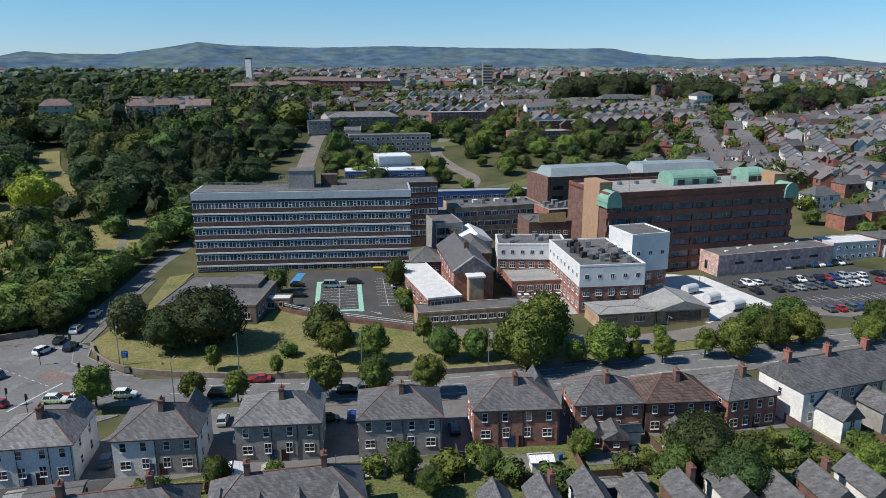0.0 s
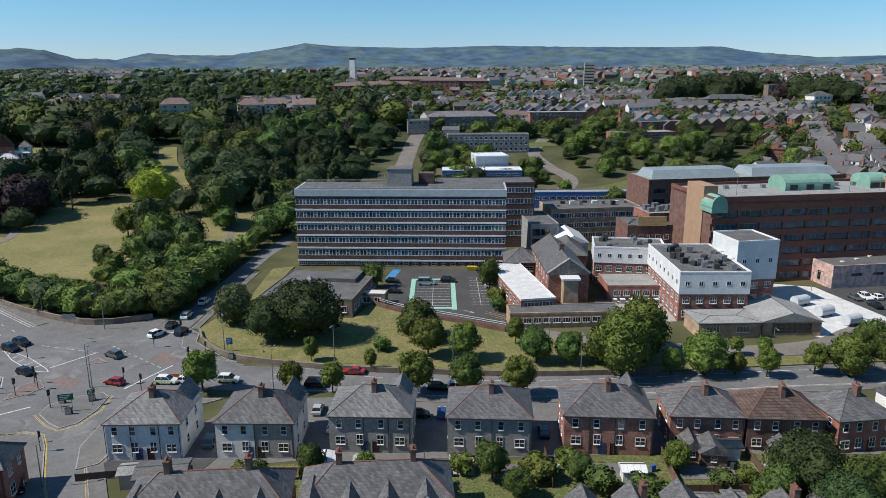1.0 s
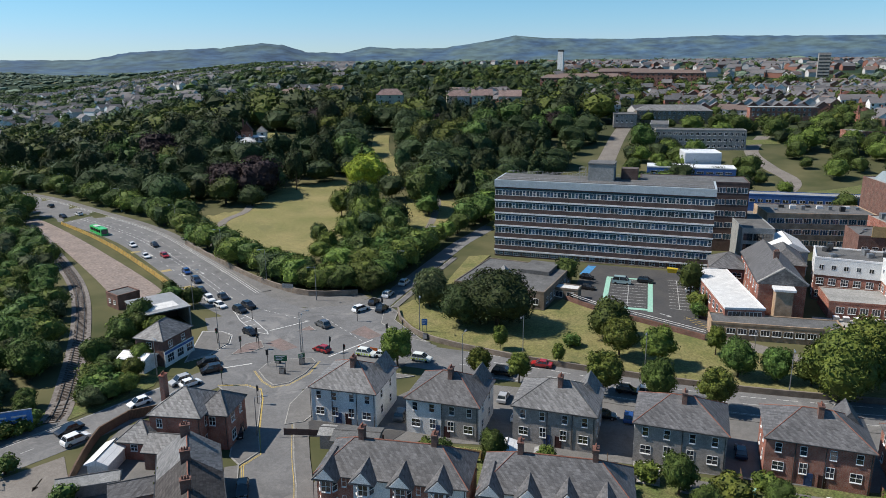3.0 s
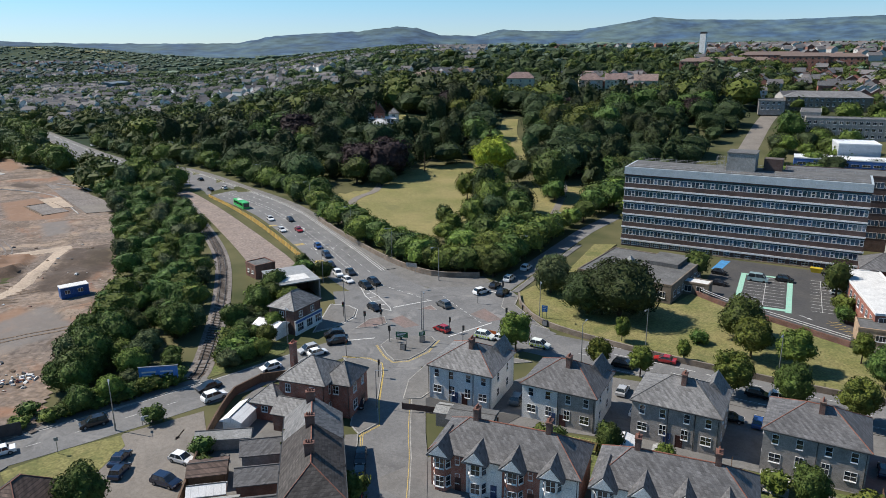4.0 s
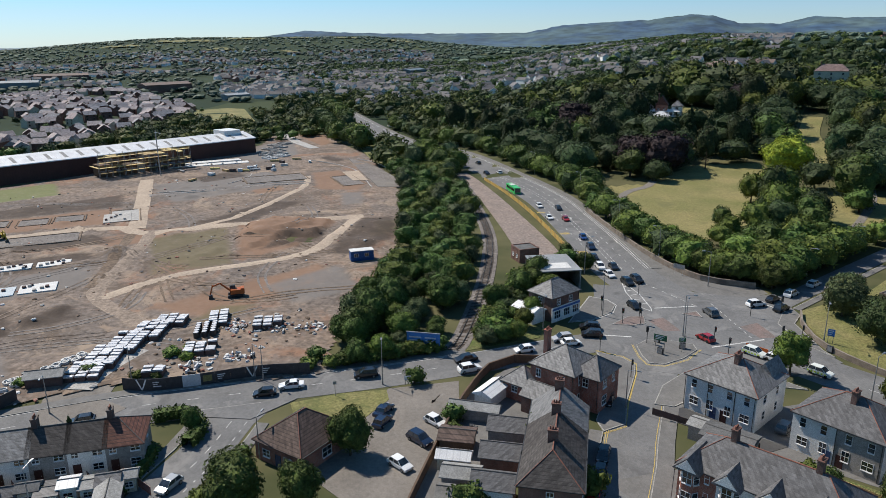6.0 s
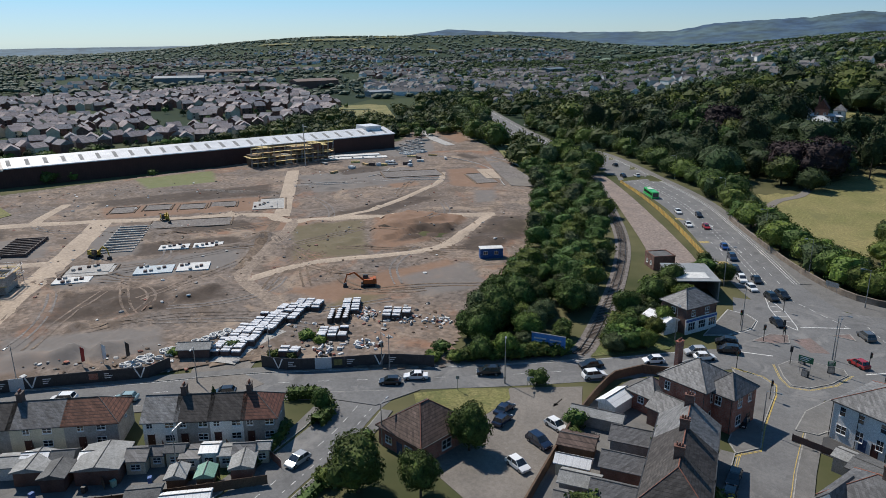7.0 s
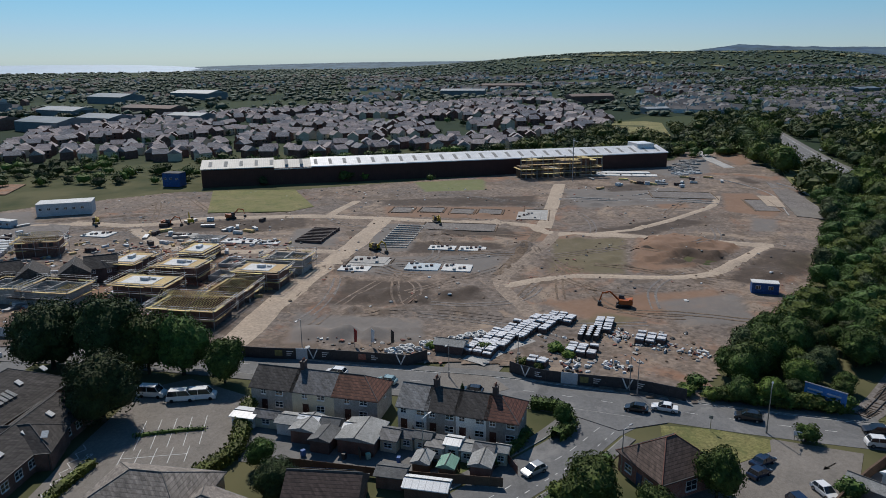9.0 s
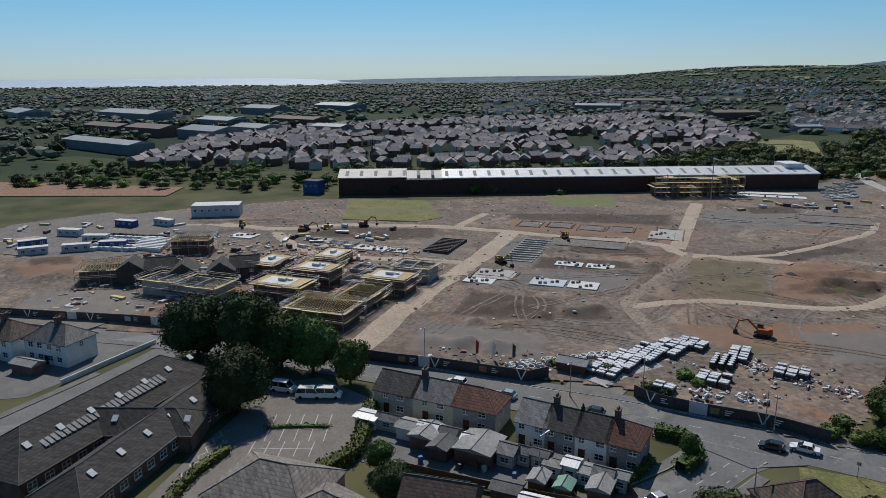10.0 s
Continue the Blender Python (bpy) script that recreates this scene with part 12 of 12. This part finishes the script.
for x, y, w, d, h, a, wall, roof, lab in ((-102, -9, 6, 6.5, 2.6, 72, BRICK_BROWN, FELT_PALE, "flat-roofed garage workshop"), (-94.5, 0.5, 2.4, 3, 2.0, 72, TIMBER_OLD, FELT_PALE, "small garden shed"), (-93, 4.2, 2.2, 2.6, 2.0, 72, TIMBER_OLD, COPPER, "green-roofed garden shed"), (-93.5, 9.5, 3, 4.6, 2.3, 72, BRICK_BROWN, FELT_PALE, "pale-roofed garage"), (-105, -18, 4, 5, 2.5, 72, BRICK_BROWN, FELT_PALE, "brick garage"), (-101.5, -15, 3.2, 4, 2.4, 72, BRICK_DARK, FELT, "dark garage"), (-87.5, 1, 6, 2.8, 2.2, 75, TIMBER_OLD, SHEET_WHITE, "corrugated white-roofed shed"), (-107, -21, 4, 3.5, 2.3, 72, RENDER_WHITE, FELT_PALE, "white lean-to"), (17, 98, 3.2, 2.2, 2.0, 5, FRAME_WHITE, SHEET_WHITE, "white garden canopy"), (-29.5, 94, 3.4, 4.4, 2.4, 10, RENDER_WHITE, SHEET_WHITE, "white-roofed garage"), (-24, 95, 2.2, 3.6, 2.0, 10, FRAME_WHITE, FELT_PALE, "glazed lean-to greenhouse"), (-52.5, 88.2, 7, 4.6, 3.0, 15, RENDER_GREY, FELT, "dark flat-roofed outbuilding"), (-57, 88.5, 4, 3, 2.6, 15, RENDER_GREY, FELT_PALE, "grey outbuilding"), (26, 91, 2.4, 2.2, 2.1, 5, DOOR_BLUE, SLATE_PALE, "blue garden shed"), (30, 92, 2.4, 2.2, 2.1, 5, TIMBER_OLD, SLATE_PALE, "garden shed"), (67, 96, 4, 2.6, 2.2, 15, FRAME_WHITE, FELT_PALE, "white-topped shed"), (33, 106, 3.0, 2.4, 2.6, 5, FRAME_WHITE, GLASS, "white conservatory"), (-91, -4, 4, 3.2, 2.2, 75, BRICK_BROWN, FELT, "brick outhouse")):
    house(pose(x, y, 0.08, 0, 0, a), w, d, h, h + 0.5, wall, roof, lab + " in a back garden", hip=False, along="y" if d > w else "x", name="shed", category="shed", flat_trim=False)

# ---- vehicles ----
QUEUE = [("hatch", "red", -170, 169, 332), ("hatch", "blue", -150, 157, 329), ("suv", "navy", -141, 151, 329), ("hatch", "black", -133, 144, 329), ("suv", "white", -126, 139, 329), ("hatch", "white", -120, 136, 339), ("saloon", "black", -124, 142, 329), ("suv", "black", -113, 135, 339), ("suv", "black", -113, 138.5, 339), ("hatch", "black", -101, 123.5, 340), ("suv", "grey", -88, 134, 155), ("hatch", "red", -80, 121, 170), ("hatch", "white", -190, 175, 332), ("hatch", "white", -175, 166, 332), ("hatch", "black", -183, 178, 332), ("hatch", "white", -249, 204, 162), ("hatch", "black", -252, 199, 342), ("hatch", "black", -275, 212, 162), ("hatch", "black", -366, 237, 162), ("van", "white", -445, 262, 163)]
for k, c, x, y, a in QUEUE:
    car(k, c, x, y, a, "waiting in the lane beside the park", 0.06, x > -200)
for k, c, x, y, a in [("suv", "black", -98, 106, 229), ("suv", "black", -95, 103.5, 229), ("suv", "silver", -97, 97, 248), ("hatch", "white", -94.5, 97, 68), ("hatch", "white", -97.5, 87, 250), ("suv", "black", -106.5, 56, 246), ("hatch", "black", -110.5, 38, 246), ("hatch", "black", -62.5, 72, 305), ("hatch", "black", -59.5, 68, 305), ("hatch", "red", -56.5, 63.8, 305), ("hatch", "black", -73.5, 85, 302), ("saloon", "black", -101, 75, 256), ("suv", "white", -97, 73, 76), ("saloon", "white", -110.5, 43, 246), ("hatch", "silver", -92.5, 17, 302), ("hatch", "teal", -124, -6, 248), ("hatch", "black", -119, 10, 253), ("suv", "white", -128, -16, 251), ("suv", "black", -144, -75, 254), ("suv", "navy", -138, -64, 74)]:
    car(k, c, x, y, a, "on the side road")
for k, c, x, y, a in [("suv", "white", -85, 147, 70), ("hatch", "black", -84.5, 153, 94), ("suv", "black", -80, 149, 92), ("suv", "white", -84, 160, 94), ("suv", "white", -84.5, 171, 94), ("suv", "police", -70, 122.5, 3), ("hatch", "white", -66, 123.2, 3), ("suv", "police", -58, 124.5, 3), ("suv", "black", -40, 124.5, 4), ("suv", "white", -12, 126, 5), ("hatch", "black", -16, 125.5, 5), ("saloon", "red", -34, 131, 184)]:
    car(k, c, x, y, a, "on the main road by the hospital")
for k, c, x, y, a in [("hatch", "silver", -36.5, 114, 95), ("hatch", "black", -18, 114, 10), ("hatch", "blue", -14, 115, 95), ("hatch", "white", -32, 108, 95), ("hatch", "grey", 49, 119, 95), ("hatch", "navy", 4, 110, 95), ("suv", "grey", -51, 101, 100), ("hatch", "blue", -50, 105, 100)]:
    car(k, c, x, y, a, "parked on a villa forecourt", 0.08)
for k, c, x, y, a in [("saloon", "black", -36, 185.5, 0), ("hatch", "black", -38, 195, 0), ("van", "teal", -28, 194, 3), ("suv", "black", -22, 197.5, 3), ("hatch", "white", -9, 193, 5), ("hatch", "black", -9, 197, 5)]:
    car(k, c, x, y, a, "parked in the marked bays at the hospital")
for k, c, x, y, a in [("hatch", "navy", -90, 50, 120), ("saloon", "navy", -93, 52, 120), ("suv", "navy", -82, 52, 10), ("hatch", "white", -85, 57, 10), ("hatch", "white", -78, 46, 10), ("van", "white", -121, -49, 80), ("van", "white", -119, -43, 95), ("van", "white", -119.5, -39.5, 95)]:
    car(k, c, x, y, a, "parked in the small car park", 0.08)
g = np.random.default_rng(12)
paint = ("black", "grey", "silver", "white", "navy", "red", "blue", "black", "grey", "white")
for x0, y0, x1, y1, n in ((87, 206, 134, 216, 19), (87, 192.5, 139, 203.5, 18), (89, 186, 133, 195, 13), (101, 170.5, 119, 173.5, 6), (102, 162, 113, 164, 4)):
    for k in range(n):
        t = (k + 0.5) / n
        if g.uniform() < 0.88:
            car(("hatch", "suv", "hatch", "saloon")[int(g.integers(0, 4))], paint[int(g.integers(0, 10))], x0 + (x1 - x0) * t, y0 + (y1 - y0) * t, 102 + g.uniform(-3, 3) + 180 * int(g.integers(0, 2)), "parked in the full hospital car park", 0.06, False)
for x, y in ((79, 172), (72, 186), (75, 178)):
    t = thing("tank", pose(x, y, 0.05, 0, 0, 30), "white cylindrical tank lying in the service yard", "tank")
    part("body", rod(bmesh.new(), (-2.2, 0, 1.4), (2.2, 0, 1.4), 1.3, 1.3, 14), CABIN_WHITE, t)
    part("cradle", boxes((-1.5, -1.1, -1, 1, 0, 0.7), (1.1, 1.5, -1, 1, 0, 0.7)), METAL_DARK, t)
bus = thing("bus", pose(-216, 184.5, 0.05, 0, 0, 338), "bright green single-decker bus in the outer lane", "bus")
b = part("body", boxes((-5.6, 5.6, -1.25, 1.25, 0.35, 3.0, 0.06)), PLAIN, bus)
b.color = (0.03, 0.42, 0.1, 1)
for s in (-1, 1):
    for k in range(6):
        part("window", boxes((-4.9 + k * 1.65, -3.4 + k * 1.65, s * 1.2 - 0.03, s * 1.2 + 0.06 * s + 0.03, 1.5, 2.5)), GLASS, bus)
part("windscreen", boxes((5.52, 5.6, -1.05, 1.05, 1.2, 2.6)), GLASS, bus)
part("roof_pod", boxes((-3, 0, -0.8, 0.8, 3.0, 3.2)), CONCRETE_WHITE, bus)
for sx in (-3.4, 3.4):
    for sy in (-1.12, 1.12):
        w = part("wheel", lathe_wheel(0.48, 0.28), RUBBER, bus, "", pose(sx, sy, 0.43))
        part("rim", lathe_wheel(0.26, 0.3), METAL_GREY, w)

area("yard", [(-58, 68), (-52, 84), (-10, 90), (14, 88), (14, 74), (-28, 66)], -0.2, 0.05, PAVING, "paved yards round the bay-fronted terrace", "yard")
area("road_mouth", [(-122, 3), (-118, 12), (-110, 26), (-104, 33), (-106, 42), (-112, 37), (-117, 22)], -0.2, 0.158, ASPHALT, "wide asphalt mouth of the residential road", "road")
area("pavement", [(-88, 157), (-92, 159.6), (-104, 154), (-122, 158.6), (-146, 169.6), (-176, 186), (-180, 181), (-146, 162), (-122, 150), (-104, 143), (-90, 146)], -0.2, 0.026, PAVING, "wide grey footway below the park wall", "pavement")
area("yard", [(-68, 90), (-66, 104), (-56, 107), (-30, 112), (0, 114), (25, 118), (62, 122), (62, 110), (25, 106.5), (5, 103), (-35, 97.4), (-52, 92.5)], -0.2, 0.045, PAVING, "paved drives between the villas", "yard")


# bins and tubs standing in the yards
def wheelie_bin(x, y, turn, mat, word):
    b = thing("wheelie_bin", pose(x, y, 0.08, 0, 0, turn), word + " plastic wheelie bin standing in a back yard", "bin", "yard bins")
    part("body", boxes((-0.27, 0.27, -0.33, 0.33, 0.06, 0.95, -0.03)), mat, b)
    part("lid", boxes((-0.3, 0.3, -0.38, 0.36, 0.95, 1.04, 0.02)), mat, b)


g = np.random.default_rng(15)
for k, (x, y) in enumerate(((-98, -12), (-97, -8), (-96.5, -3), (-95.5, 2), (-94.5, 7), (-99.5, -18), (-80, 60), (-76, 56), (-72, 52), (-83, 64), (-34, 92), (-20, 94), (-10, 96), (6, 99), (20, 101), (33, 103), (45, 104), (-56, 88))):
    wheelie_bin(x + g.uniform(-0.6, 0.6), y + g.uniform(-0.6, 0.6), g.uniform(0, 180), (METAL_DARK, PAINT_GREEN, BLUE_WALL)[k % 3], ("black", "green", "blue")[k % 3])
